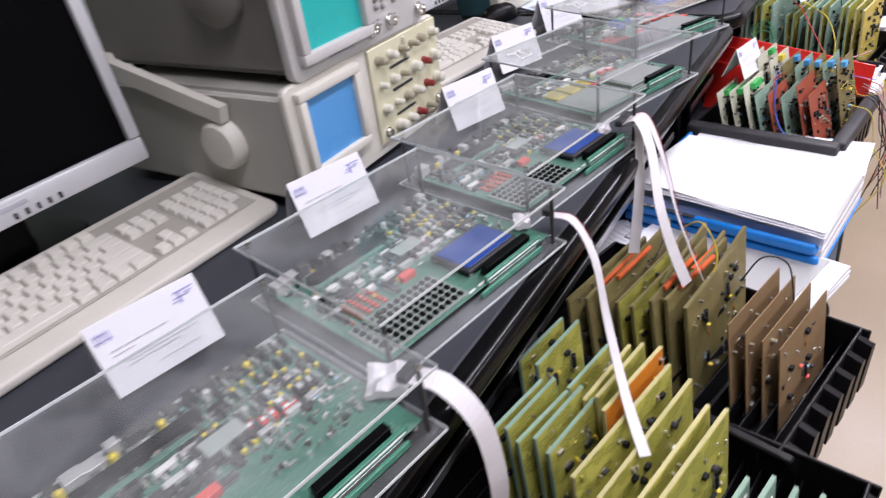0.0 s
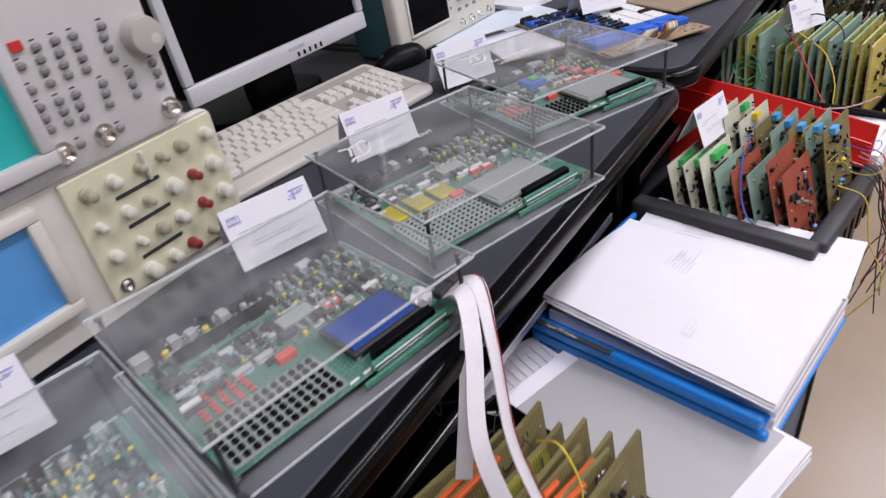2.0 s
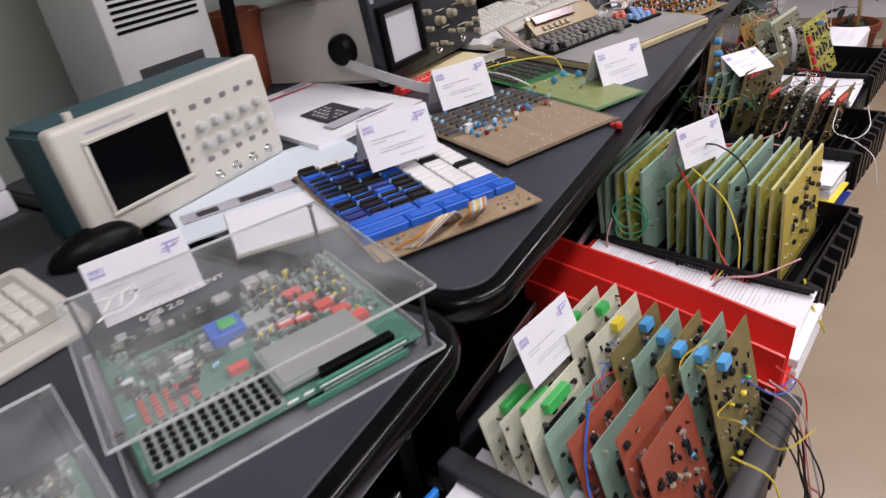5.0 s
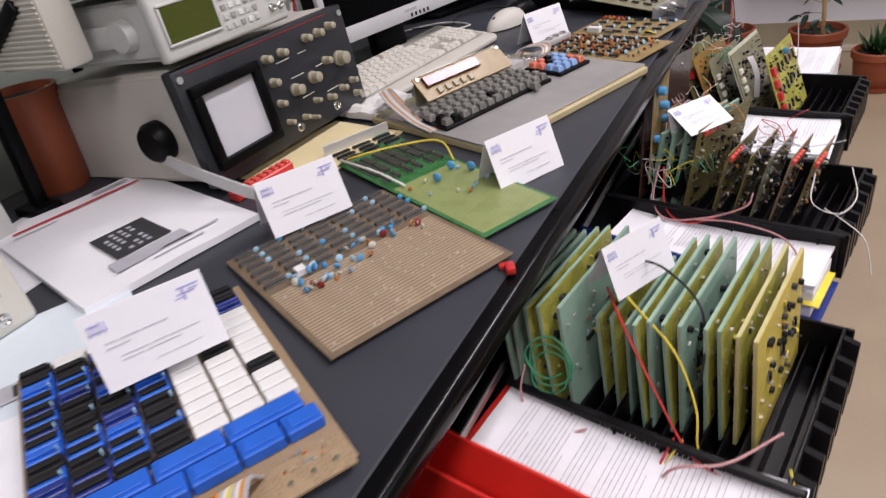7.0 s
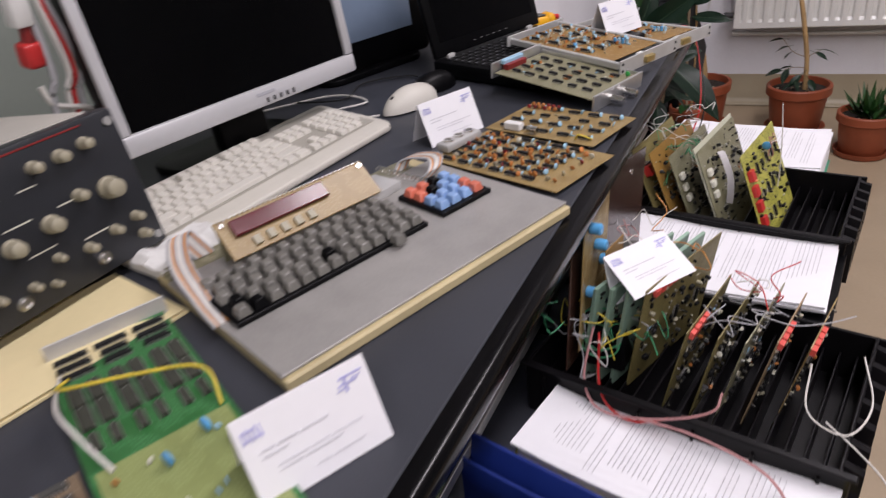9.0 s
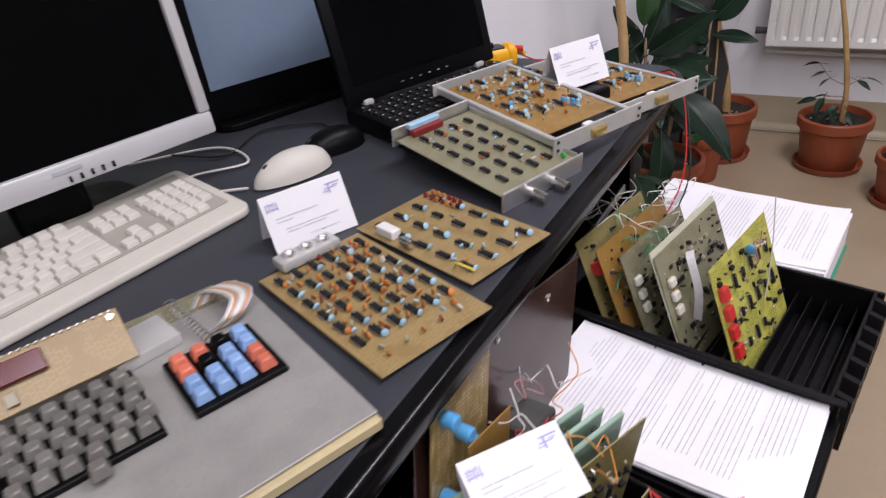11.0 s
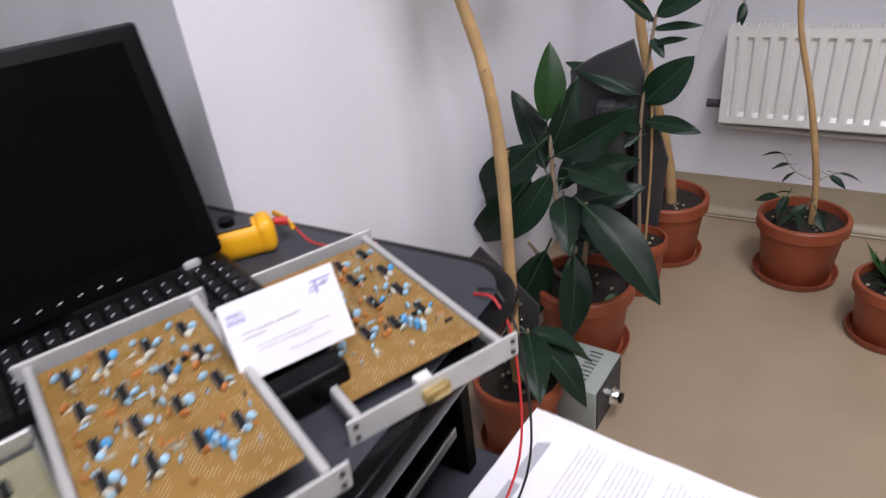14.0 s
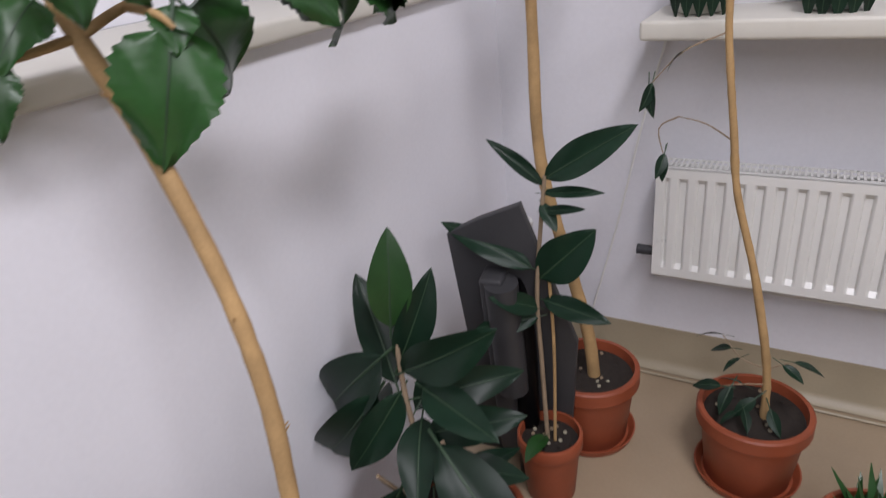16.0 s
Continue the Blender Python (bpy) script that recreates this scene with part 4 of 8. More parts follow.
# function generators stacked on it
for k, (gz, gy, scr) in enumerate(((0.944, 2.470, OLIVES), (1.034, 2.455, OLIVES))):
    ob = thing("signal_generator", pose(-0.475 - 0.02 * k, gy, gz, 0, -3, -3), "light grey bench signal generator with olive display stacked on an oscilloscope", "instrument", "stacked generators")
    body_case(ob, 0.30, 0.225, 0.080, LGREY, 0.006)
    part("front_frame", rbox(0.018, 0.235, 0.086, 0.006, 3, 0.0, 0, 0.003), LGREY, ob, smooth=40)
    screen_frame(ob, -0.062, 0.048, 0.085, 0.045, 0.004, LGREY, scr, 0.006, 0.009)
    rng = random.Random(k + 20)
    for r in range(4):
        for c in range(5):
            cube_part("button", ob, 0.0085, -0.004 + c * 0.014, 0.018 + r * 0.013, 0.005, 0.008, 0.007, rng.choice((KNOBG, WHITEP, LGREY)))
    knob(ob, 0.0085, 0.045, 0.070, 0.012, 0.014, LGREY, 20)
    for i, zz in enumerate((0.025, 0.045, 0.068)):
        bnc(ob, 0.0085, 0.085, zz, 0.0045)
        bnc(ob, 0.0085, 0.103, zz, 0.0045)
    part("handle", rbox(0.16, 0.012, 0.03, 0.005, 2, -0.13, -0.119, 0.03), LGREY, ob, smooth=40)
    part("handle_hub", cyl(0.022, 0.020, 0.014, 18, pose(0, 0, 0, 90, 0, 0)), LGREY, ob, m=pose(-0.06, -0.113, 0.045), smooth=40)
    for yy in (-0.09, 0.09):
        part("foot", cyl(0.008, 0.007, 0.01, 10), BLKP, ob, m=pose(-0.03, yy, -0.002))
        part("foot", cyl(0.008, 0.007, 0.01, 10), BLKP, ob, m=pose(-0.25, yy, -0.002))

# leads and a red plug hanging behind the instruments
pg = thing("mains_plug", pose(-0.62, 2.753, 0.985, 0, 12, 0), "red mains plug on grey leads hanging behind the instruments", "plug")
pg.scale = (0.7, 0.7, 0.7)
part("body", rbox(0.034, 0.040, 0.046, 0.009, 3, 0, 0, -0.02), REDP, pg, smooth=40)
part("collar", cyl(0.012, 0.009, 0.030, 14), DRED, pg, m=pose(0, 0, 0.024), smooth=40)
part("socket_end", rbox(0.030, 0.036, 0.070, 0.006, 2, 0.0, -0.004, 0.052), WHITEP, pg, "white socket housing", smooth=40)
for k, (c, w, dy) in enumerate((("grey", 0.0045, 0.0), ("white", 0.0040, 0.022), ("grey", 0.0040, 0.040), ("red", 0.0035, 0.030))):
    wire([(-0.62, 2.771 + dy, 1.32), (-0.62 + 0.012, 2.753 + 0.6 * dy + 0.01, 0.985 + 0.10), (-0.62 + 0.01, 2.753 + dy + 0.01, 0.985 - 0.02), (-0.62, 2.754 + dy, 0.923), (-0.62 - 0.02, 2.754 + dy, 0.80), (-0.62 - 0.05, 2.754 + dy, 0.756)], c, w, "thick " + c + " lead hanging behind the instruments")
wire([(-0.62, 2.746, 0.948), (-0.62, 2.754, 0.923), (-0.62, 2.794, 0.906), (-0.62 - 0.04, 2.794 + 0.05, 0.906 - 0.03)], "white", 0.004, "white lead resting behind an oscilloscope")

# ---- crt and laptop ----
ob = thing("crt_monitor", pose(-0.640, 3.50, 0.751, 0, 0, -20), "black tube monitor with grey-blue blank screen", "monitor")
body_case(ob, 0.26, 0.33, 0.36, BLKP, 0.012, 0.02, 0.75)
part("front_bezel", rbox(0.04, 0.37, 0.375, 0.014, 3, 0.0, 0, 0.006), BLKP, ob, smooth=40)
bm = bmesh.new()
nn = 12
g = [[bm.verts.new((0.021 + 0.012 * (1 - (2 * i / nn - 1) ** 4) * (1 - (2 * j / nn - 1) ** 4), 0.262 * (i / nn - 0.5), 0.072 + 0.262 * j / nn)) for j in range(nn + 1)] for i in range(nn + 1)]
for i in range(nn):
    for j in range(nn):
        bm.faces.new((g[i][j], g[i + 1][j], g[i + 1][j + 1], g[i][j + 1]))
part("screen", bm, CRTS, ob, "curved grey-blue glass", smooth=60)
part("base", slab(round_rect(-0.18, -0.14, 0.05, 0.14, (0.04,) * 4, 6), 0, 0.013, 0.003, 2), BLKP, ob)

ob = thing("laptop", pose(-0.375, 3.600, 0.751, 0, 0, -21), "open black laptop with dark screen", "laptop")
part("base", rbox(0.27, 0.33, 0.030, 0.005, 2, 0.125, 0, 0.002), BLKP, ob, smooth=40)
part("palm_rest", rbox(0.10, 0.325, 0.002, 0.0008, 1, 0.208, 0, 0.0315), DARKG, ob)
part("touchpad", rbox(0.04, 0.065, 0.001, 0.0004, 1, 0.20, -0.01, 0.0335), BLKP, ob)
lid = part("lid", rbox(0.014, 0.33, 0.262, 0.005, 2, 0, 0, 0), BLKP, ob, m=pose(-0.002, 0, 0.034, 0, -13, 0), smooth=40)
bm = bmesh.new()
add_box(bm, 0.001, 0.290, 0.215, 0.0073, 0, 0.03)
part("screen", bm, SCREEN, lid, "dark switched-off screen")
for s in (-1, 1):
    part("hinge", rbox(0.018, 0.020, 0.014, 0.004, 2, 0.0, s * 0.125, 0.026), GALV, ob, "bright metal hinge", smooth=40)


LKEY = mat("satin_black_key", (0.010, 0.010, 0.011), 0.34, 0, 0.2, 60, 0.05, spec=0.4)


def lkey():
    bm = bmesh.new()
    vs = add_box(bm, 0.0155, 0.0165, 0.004)
    for v in vs:
        if v.co.z > 0.002:
            v.co.x *= 0.85
            v.co.y *= 0.85
    nf = len(bm.faces)
    add_box(bm, 0.0034, 0.0030, 0.0002, -0.0026, -0.0030, 0.0040)
    bm.faces.ensure_lookup_table()
    for f in bm.faces[nf:]:
        f.material_index = 1
    me = finish(bm, "key", LKEY)
    me.materials.append(INK)
    return me


for r in range(6):
    for c in range(16):
        if r == 5 and 4 < c < 10:
            continue
        part("key", shared("lkey", lkey), None, ob, m=pose(0.028 + r * 0.0195, -0.146 + c * 0.0195, 0.0322))
part("key", rbox(0.0155, 0.095, 0.004, 0.001, 1, 0.028 + 5 * 0.0195, -0.01, 0.0322), BLKP, ob)
for i in range(6):
    part("status_light", shared("led", lambda: finish(rbox(0.002, 0.004, 0.001, 0.0002, 1), "status_light", WHITEP)), None, lid, m=pose(0.0078, -0.05 + i * 0.02, 0.014))

# ---- mice ----
def mouse(m, material, label, k=1.0):
    ob = thing("mouse", m, label, "mouse", "computer mice")
    bm = bmesh.new()
    bmesh.ops.create_uvsphere(bm, u_segments=20, v_segments=12, radius=1.0)
    for v in bm.verts:
        x, y, z = v.co
        v.co = Vector((0.030 * x * (1 - 0.12 * y), 0.060 * y, 0.036 * max(z, 0.0) * (1 - 0.25 * y * abs(y)) + 0.002)) * k
    part("shell", bm, material, ob, smooth=60)
    part("button_split", rbox(0.0012, 0.045 * k, 0.001, 0.0003, 1, 0, 0.025 * k, 0.031 * k), BLKP, ob, m=pose(0, 0.0, 0.0, -22, 0, 0))
    part("wheel", cyl(0.007, 0.007, 0.006, 12, pose(0, 0, 0, 0, 90, 0)), DARKG, ob, m=pose(-0.003, 0.035 * k, 0.022 * k))
    return ob


mouse(pose(-0.400, 3.262, 0.751, 0, 0, 160), KEYC, "cream wired mouse on the desk", 1.05)
mouse(pose(-0.405, 3.360, 0.751, 0, 0, 155), BLKP, "glossy black mouse on the desk", 0.95)
mouse(pose(-0.500, 1.735, 0.751, 0, 0, 160), BLKP, "glossy black mouse beside a keyboard", 1.0)
wire([(-0.43, 3.20, 0.755), (-0.50, 3.16, 0.756), (-0.55, 3.20, 0.756), (-0.50, 3.27, 0.756), (-0.60, 3.30, 0.756), (-0.70, 3.2, 0.756)], "white", 0.002, "cream mouse cable curling on the desk")
wire([(-0.43, 3.40, 0.755), (-0.50, 3.44, 0.756), (-0.58, 3.38, 0.756), (-0.56, 3.28, 0.756), (-0.66, 3.25, 0.756)], "black", 0.002, "black mouse cable curling on the desk")
wire([(-0.53, 1.50, 0.757), (-0.55, 1.56, 0.758), (-0.60, 1.60, 0.757), (-0.70, 1.55, 0.756)], "grey", 0.002, "grey keyboard cable behind the keys")

# ---- development kits between acrylic sheets ----
REDLED = mat("dull_red_led", (0.50, 0.09, 0.06), 0.4, 0, 0.1, 60, 0.04)
YELD = mat("dull_yellow_block", (0.50, 0.41, 0.02), 0.55, 0, 0.15, 90, 0.08)
EDGEG = mat("clear_green_bar", (0.07, 0.24, 0.16), 0.25, 0, 0.15, 40, 0.05)
KEYPLATE = mat("grey_key_plate", (0.27, 0.31, 0.28), 0.5, 0, 0.12, 60, 0.05)


def kit(cx, cy, ang, seed, L=0.265, W=0.215, lcd=None, keys=True, matrix_red=False, yellow=False, text=None, label="", ncol=12, red_leds=0):
    rng = random.Random(seed)
    ob = thing("development_board", pose(cx, cy, 0.7505, 0, 0, -ang), label or "green development circuit board between two clear acrylic sheets", "circuit board", "acrylic-covered development boards")
    for nm, z in (("base_sheet", 0.0), ("cover_sheet", 0.066)):
        sh = part(nm, slab(round_rect(-W / 2, -L / 2, W / 2, L / 2, (0.004,) * 4, 3), z, z + 0.003), ACRY, ob, "clear acrylic sheet")
        sh.visible_shadow = False
        for k, (x, y, sx, sy) in enumerate(((-W / 2, 0, 0.0008, L), (W / 2, 0, 0.0008, L), (0, -L / 2, W, 0.0008), (0, L / 2, W, 0.0008))):
            part("sheet_edge", rbox(sx, sy, 0.0030, 0.0002, 1, x * 1.003, y * 1.003, z), ACRE, sh)
    for sx in (-1, 1):
        for sy in (-1, 1):
            x, y = sx * (W / 2 - 0.010), sy * (L / 2 - 0.010)
            p = part("spacer", shared("spacer", lambda: finish(cyl(0.0022, 0.0022, 0.063, 8), "spacer", DARKG, 50)), None, ob, m=pose(x, y, 0.003))
            part("screw", shared("kscrew", lambda: finish(lathe([(0.0034, 0), (0.0034, 0.0012), (0.0018, 0.002)], 10), "screw", CHROME, 40)), None, p, m=pose(0, 0, 0.066))
    bw, bl = W * 0.86, L * 0.92
    x0, x1, y0, y1 = -bw / 2, bw / 2, -bl / 2, bl / 2
    z = 0.012
    bd = part("board", rbox(bw, bl, 0.0016, 0.0005, 1, 0, 0, z - 0.0016), P_GREEN, ob, "green printed board")
    for sx in (-1, 1):
        for sy in (-1, 1):
            part("standoff", shared("kst", lambda: finish(cyl(0.003, 0.003, 0.0075, 8), "standoff", PIN, 50)), None, ob, m=pose(sx * (bw / 2 - 0.005), sy * (bl / 2 - 0.005), 0.003))
    # front keypad block
    if keys:
        if yellow:
            for i in range(10):
                for j in range(18):
                    part("push_button", shared("kpin", lambda: finish(rbox(0.0034, 0.0040, 0.0040, 0.0008, 1), "push_button", BLKP)), None, ob, m=pose(x1 - 0.008 - i * 0.0072, y0 + 0.011 + j * 0.0074, z, 0, 0, 45))
        else:
            for i in range(6):
                for j in range(ncol):
                    part("push_button", shared("kpad", lambda: finish(rbox(0.0062, 0.0056, 0.0045, 0.0014, 1), "push_button", BLKP)), None, ob, m=pose(x1 - 0.010 - i * 0.0088, y0 + 0.012 + j * 0.0088, z))
        part("button_plate", rbox(0.074 if yellow else 0.056, 0.0088 * ncol + 0.004, 0.0034 if yellow else 0.0016, 0.0002, 1, x1 - (0.041 if yellow else 0.032), y0 + 0.0078 + 0.0044 * ncol, z), KEYPLATE, ob)
    # long sockets with green bars along the front
    cube_part("connector", ob, x1 - 0.010, y1 - 0.062, z, 0.009, 0.072, 0.012, BLKP)
    cube_part("edge_bar", ob, x1 - 0.001, y1 - 0.062, z, 0.004, 0.090, 0.008, EDGEG)
    cube_part("edge_bar", ob, x1 + 0.0012, y1 - 0.062, z + 0.003, 0.0012, 0.086, 0.002, ACRE)
    cube_part("edge_bar", ob, x1 + 0.004, y1 - 0.070, z - 0.008, 0.003, 0.100, 0.006, EDGEG)
    cube_part("edge_bar", ob, x1 - 0.002, y1 - 0.062, z - 0.010, 0.003, 0.080, 0.008, PIN)
    if lcd is not None:
        ly, dw, dl = (y1 - 0.085, 0.058, 0.088) if lcd is GLCD else (y1 - 0.070, 0.046, 0.072)
        cube_part("display", ob, x1 - 0.046, ly, z + 0.004, dw + 0.008, dl + 0.008, 0.005, KEYPLATE if lcd is GLCD else DARKG, 0.001)
        cube_part("display_glass", ob, x1 - 0.046, ly, z + 0.0091, dw, dl, 0.001, lcd, 0.0004, label="blank display")
        for sy in (-0.035, 0.035):
            cube_part("display_post", ob, x1 - 0.022, ly + sy, z, 0.004, 0.004, 0.005, PIN)
            cube_part("display_post", ob, x1 - 0.070, ly + sy, z, 0.004, 0.004, 0.005, PIN)
    if matrix_red:
        for i in range(6):
            for j in range(5):
                cube_part("red_led", ob, x1 - 0.066 - i * 0.0058, y0 + 0.018 + j * 0.0105, z, 0.0042, 0.0055, 0.003, REDLED)
    if yellow:
        for j in range(3):
            cube_part("yellow_array", ob, x1 - 0.098, y0 + 0.026 + j * 0.034, z + 0.001, 0.036, 0.026, 0.004, YELD, 0.001, label="yellow component block")
            for k in range(6):
                cube_part("slot", ob, x1 - 0.098, y0 + 0.017 + j * 0.034 + k * 0.0036, z + 0.005, 0.030, 0.0007, 0.0004, KNOB)
    for k in range(red_leds):
        cube_part("dip_switch", ob, x1 - 0.105 + 0.004 * k, y1 - 0.09 + k * 0.017, z, 0.010, 0.015, 0.006, REDSW)
        cube_part("switch_slot", ob, x1 - 0.105 + 0.004 * k, y1 - 0.09 + k * 0.017, z + 0.006, 0.004, 0.013, 0.0006, WHITEP)
    cube_part("dip_switch", ob, x1 - 0.075, y0 + 0.100, z, 0.009, 0.018, 0.007, REDSW)
    cube_part("socket", ob, x0 + 0.075, y0 + 0.135, z, 0.030, 0.050, 0.006, DUSTY)
    cube_part("socket", ob, x0 + 0.075, y0 + 0.135, z + 0.006, 0.018, 0.036, 0.003, PSU)
    # rows of yellow-footed jumpers and headers
    for j in range(11):
        for i in range(4):
            yy, xx = y1 - 0.010 - j * 0.0105, x0 + 0.016 + i * 0.021 + 0.001 * j
            cube_part("jumper", ob, xx, yy, z, 0.012, 0.0035, 0.008, rng.choice((CHIP, DUSTY, KEYPLATE, KEYPLATE)))
            if rng.random() < 0.45:
                cube_part("jumper_cap", ob, xx + 0.009, yy, z, 0.004, 0.004, 0.005, YELC)
    # tall connectors along the back
    for j in range(14):
        h = rng.uniform(0.007, 0.013)
        cube_part("connector", ob, x0 + 0.010 + rng.uniform(-0.002, 0.002), y0 + 0.010 + j * 0.0165, z, rng.choice((0.010, 0.014)), rng.choice((0.010, 0.016)), round(h, 3), rng.choice((BLKP, GALV, DUSTY, DUSTY)))
    cube_part("connector", ob, x0 + 0.034, y0 + 0.085, z, 0.012, 0.105, 0.010, BLKP)
    cube_part("connector", ob, x0 + 0.048, y0 + 0.085, z, 0.006, 0.110, 0.006, P_GREEN)
    for j in range(5):
        can(ob, x0 + 0.020, y0 + 0.03 + j * 0.041, z, rng.choice((CHIP, YELC, GALV)), 0.0035, 0.011)
    xr = x1 - (0.124 if yellow else 0.075)
    for _ in range(30):
        xx, yy = rng.uniform(x0 + 0.03, xr), rng.uniform(y0 + 0.01, y1 - 0.01)
        chip(ob, xx, yy, z, rng.choice((4, 7, 8, 10)), 0.0066, rng.choice((0, 90)), rng.choice((CHIP, DUSTY, DUSTY)))
    for _ in range(24):
        disc_cap(ob, rng.uniform(x0 + 0.01, xr), rng.uniform(y0, y1) * 0.95, z, rng.choice((YELC, KNOB, PALEB, KNOB)), 0.0028, rng.uniform(0, 180))
    for _ in range(34):
        resistor(ob, rng.uniform(x0 + 0.01, xr), rng.uniform(y0, y1) * 0.95, z, rng.choice((KNOB, KNOBI, PALEB)), rng.choice((0, 90)))
    for j in range(9):
        for i in range(3):
            if rng.random() < 0.8:
                cube_part("header", ob, x0 + 0.060 + i * 0.017, y0 + 0.018 + j * 0.024 + rng.uniform(-0.003, 0.003), z, 0.006, rng.choice((0.010, 0.014, 0.018)), 0.006, rng.choice((LGREY, WHITEP, DUSTY, GALV)))
    lw = bw * (0.36 if yellow else 0.50)
    litter(ob, lw, bl * 0.94, z, 420, seed + 7, (KEYPLATE, DUSTY, LGREY, PIN, DUSTY, KEYPLATE, CHIP), -bw * 0.48 + lw / 2, 0.0)
    litter(ob, bw * 0.30, bl * 0.40, z, 90, seed + 8, (KEYPLATE, PIN, DUSTY, LGREY), 0.02, bl * 0.27)
    part("printing", bars([(x0 + 0.004, y0 + 0.004 + k * 0.016, 0.002, 0.010) for k in range(13)] + [(x1 - 0.006, y0 + 0.115 + k * 0.015, 0.003, 0.010) for k in range(7)], z), WHITEP, ob)
    if text:
        # white engraving on the cover
        for k, row in enumerate(text):
            lettering(row, 0.0120, ob, pose(-W / 2 + 0.080 + 0.016 * k, -L / 2 + 0.056, 0.0692, 0, 0, 90), WHITEP)
        ex, ey = -W / 2 + 0.028, -L / 2 + 0.030
        for pts in ([(0, 0), (0.006, 0.012), (0.026, 0.004)], [(0.006, 0.012), (0.002, 0.024), (0.026, 0.018)], [(0.002, 0.024), (0.0, 0.036), (0.024, 0.032)], [(0.024, 0.032), (0.034, 0.020), (0.034, 0.004), (0.040, -0.004)], [(0.012, 0.030), (0.010, 0.040)]):
            part("engraving", ribbon([(ex + p, ey + q, 0.0694) for p, q in pts], 0.0034, 0.0004, (1, 0.3, 0)), WHITEP, ob, "white engraved emblem")
    return ob


BLCD = mat("blue_lcd", (0.02, 0.06, 0.28), 0.2, 0, 0.08, 10, 0)
GLCD = mat("grey_lcd", (0.30, 0.31, 0.30), 0.35, 0, 0.06, 10, 0)
kit(-0.100, 0.500, 10.5, 31, keys=False, red_leds=3, matrix_red=False)
kit(-0.117, 0.782, 11, 32, lcd=BLCD, matrix_red=True, red_leds=1, label="green development board with blue display between acrylic sheets")
kit(-0.116, 1.058, 11, 33, lcd=BLCD, matrix_red=True, red_leds=2, label="green development board with blue display between acrylic sheets")
kit(-0.132, 1.358, 17.5, 34, W=0.238, lcd=GLCD, yellow=True, ncol=15, red_leds=2, text=("DEVELOPMENT",), label="green development board with yellow blocks under engraved acrylic cover")
k4 = kit(-0.151, 1.667, 24, 35, L=0.27, W=0.238, lcd=GLCD, matrix_red=True, red_leds=2, text=("DEVELOPMENT", "USB 2.0"), label="green development board with grey display under engraved acrylic cover")
cube_part("module", k4, -0.030, -0.015, 0.012, 0.030, 0.034, 0.014, BLUEP, 0.001, label="blue module")
cube_part("module_top", k4, -0.030, -0.012, 0.026, 0.016, 0.016, 0.003, GREENC, 0.001, label="lime green cap")
for k in range(5):
    cube_part("red_switch", k4, -0.045 + 0.021 * k, 0.060 + 0.008 * k, 0.012, 0.012, 0.018, 0.008, REDSW)


# ---- loose boards on the desk ----
def board(name, cx, cy, z, ang, w, l, material, label, tilt=0.0, thick=0.0016):
    ob = thing(name, pose(cx, cy, z, 0, tilt, -ang), label, "circuit board", "loose boards on the desk")
    part("board", rbox(w, l, thick, 0.0004, 1), material, ob)
    for sx in (-1, 1):
        for sy in (-1, 1):
            part("solder_foot", shared("sfoot", lambda: finish(cyl(0.0012, 0.0006, 0.0045, 6), "solder_foot", PIN)), None, ob, m=pose(sx * w * 0.45, sy * l * 0.45, -0.0044))
    return ob


# wire-wrap board full of blue and white sockets, on a tan carrier
ob = board("socket_board", -0.200, 2.005, 0.7565, 30.5, 0.305, 0.222, P_TAN, "prototype board packed with blue, white and black sockets")
cube_part("carrier", ob, 0.142, 0.0, 0.0016, 0.035, 0.215, 0.003, P_TAN)
rng = random.Random(41)
for i in range(16):
    for j in range(7):
        x, y = -0.137 + i * 0.0158, -0.092 + j * 0.0300
        if i >= 13:
            c, h = BLUEP, 0.012
        elif i >= 3 and j >= 4:
            c, h = rng.choice((WHITEP, WHITEP, WHITEP, WHITEP, CHIP)), 0.009
        elif j == 3:
            c, h = rng.choice((CHIP, CHIP, BLUEP)), 0.009
        elif i < 1:
            c, h = rng.choice((CHIP, WHITEP, GREENC, CHIP)), 0.010
        else:
            c, h = rng.choice((BLUEP, BINDN, CHIP, CHIP, BINDN, BLUEP)), 0.009
        if i >= 13:
            continue
        cube_part("socket", ob, x, y, 0.0016, 0.0135, 0.0275, h, c, 0.0012)
        if i < 13 and c is not WHITEP:
            cube_part("chip", ob, x, y, 0.0016 + h, 0.0068, 0.024, 0.003, rng.choice((CHIP, CHIP, c)), 0.0005)
        if i in (2, 4, 6, 8, 10) and j < 4:
            disc_cap(ob, x + 0.0075, y + 0.012, 0.012, PALEB, 0.003, 10)
for i, x in enumerate((0.0745, 0.0985)):
    for j, (y, ln) in enumerate(((-0.078, 0.060), (-0.024, 0.044), (0.018, 0.036), (0.055, 0.034), (0.089, 0.030)) if i else ((-0.066, 0.084), (0.006, 0.054), (0.066, 0.062))):
        cube_part("socket", ob, x, y, 0.0016, 0.0215, ln, 0.011, BLUEP, 0.0012)
        cube_part("socket_cover", ob, x, y, 0.0126, 0.0130, ln - 0.008, 0.0015, BLUEP, 0.0005)
litter(ob, 0.02, 0.19, 0.0016, 60, 47, (PIN, KNOB, ORANGEC, DUSTY), 0.128, 0.0)
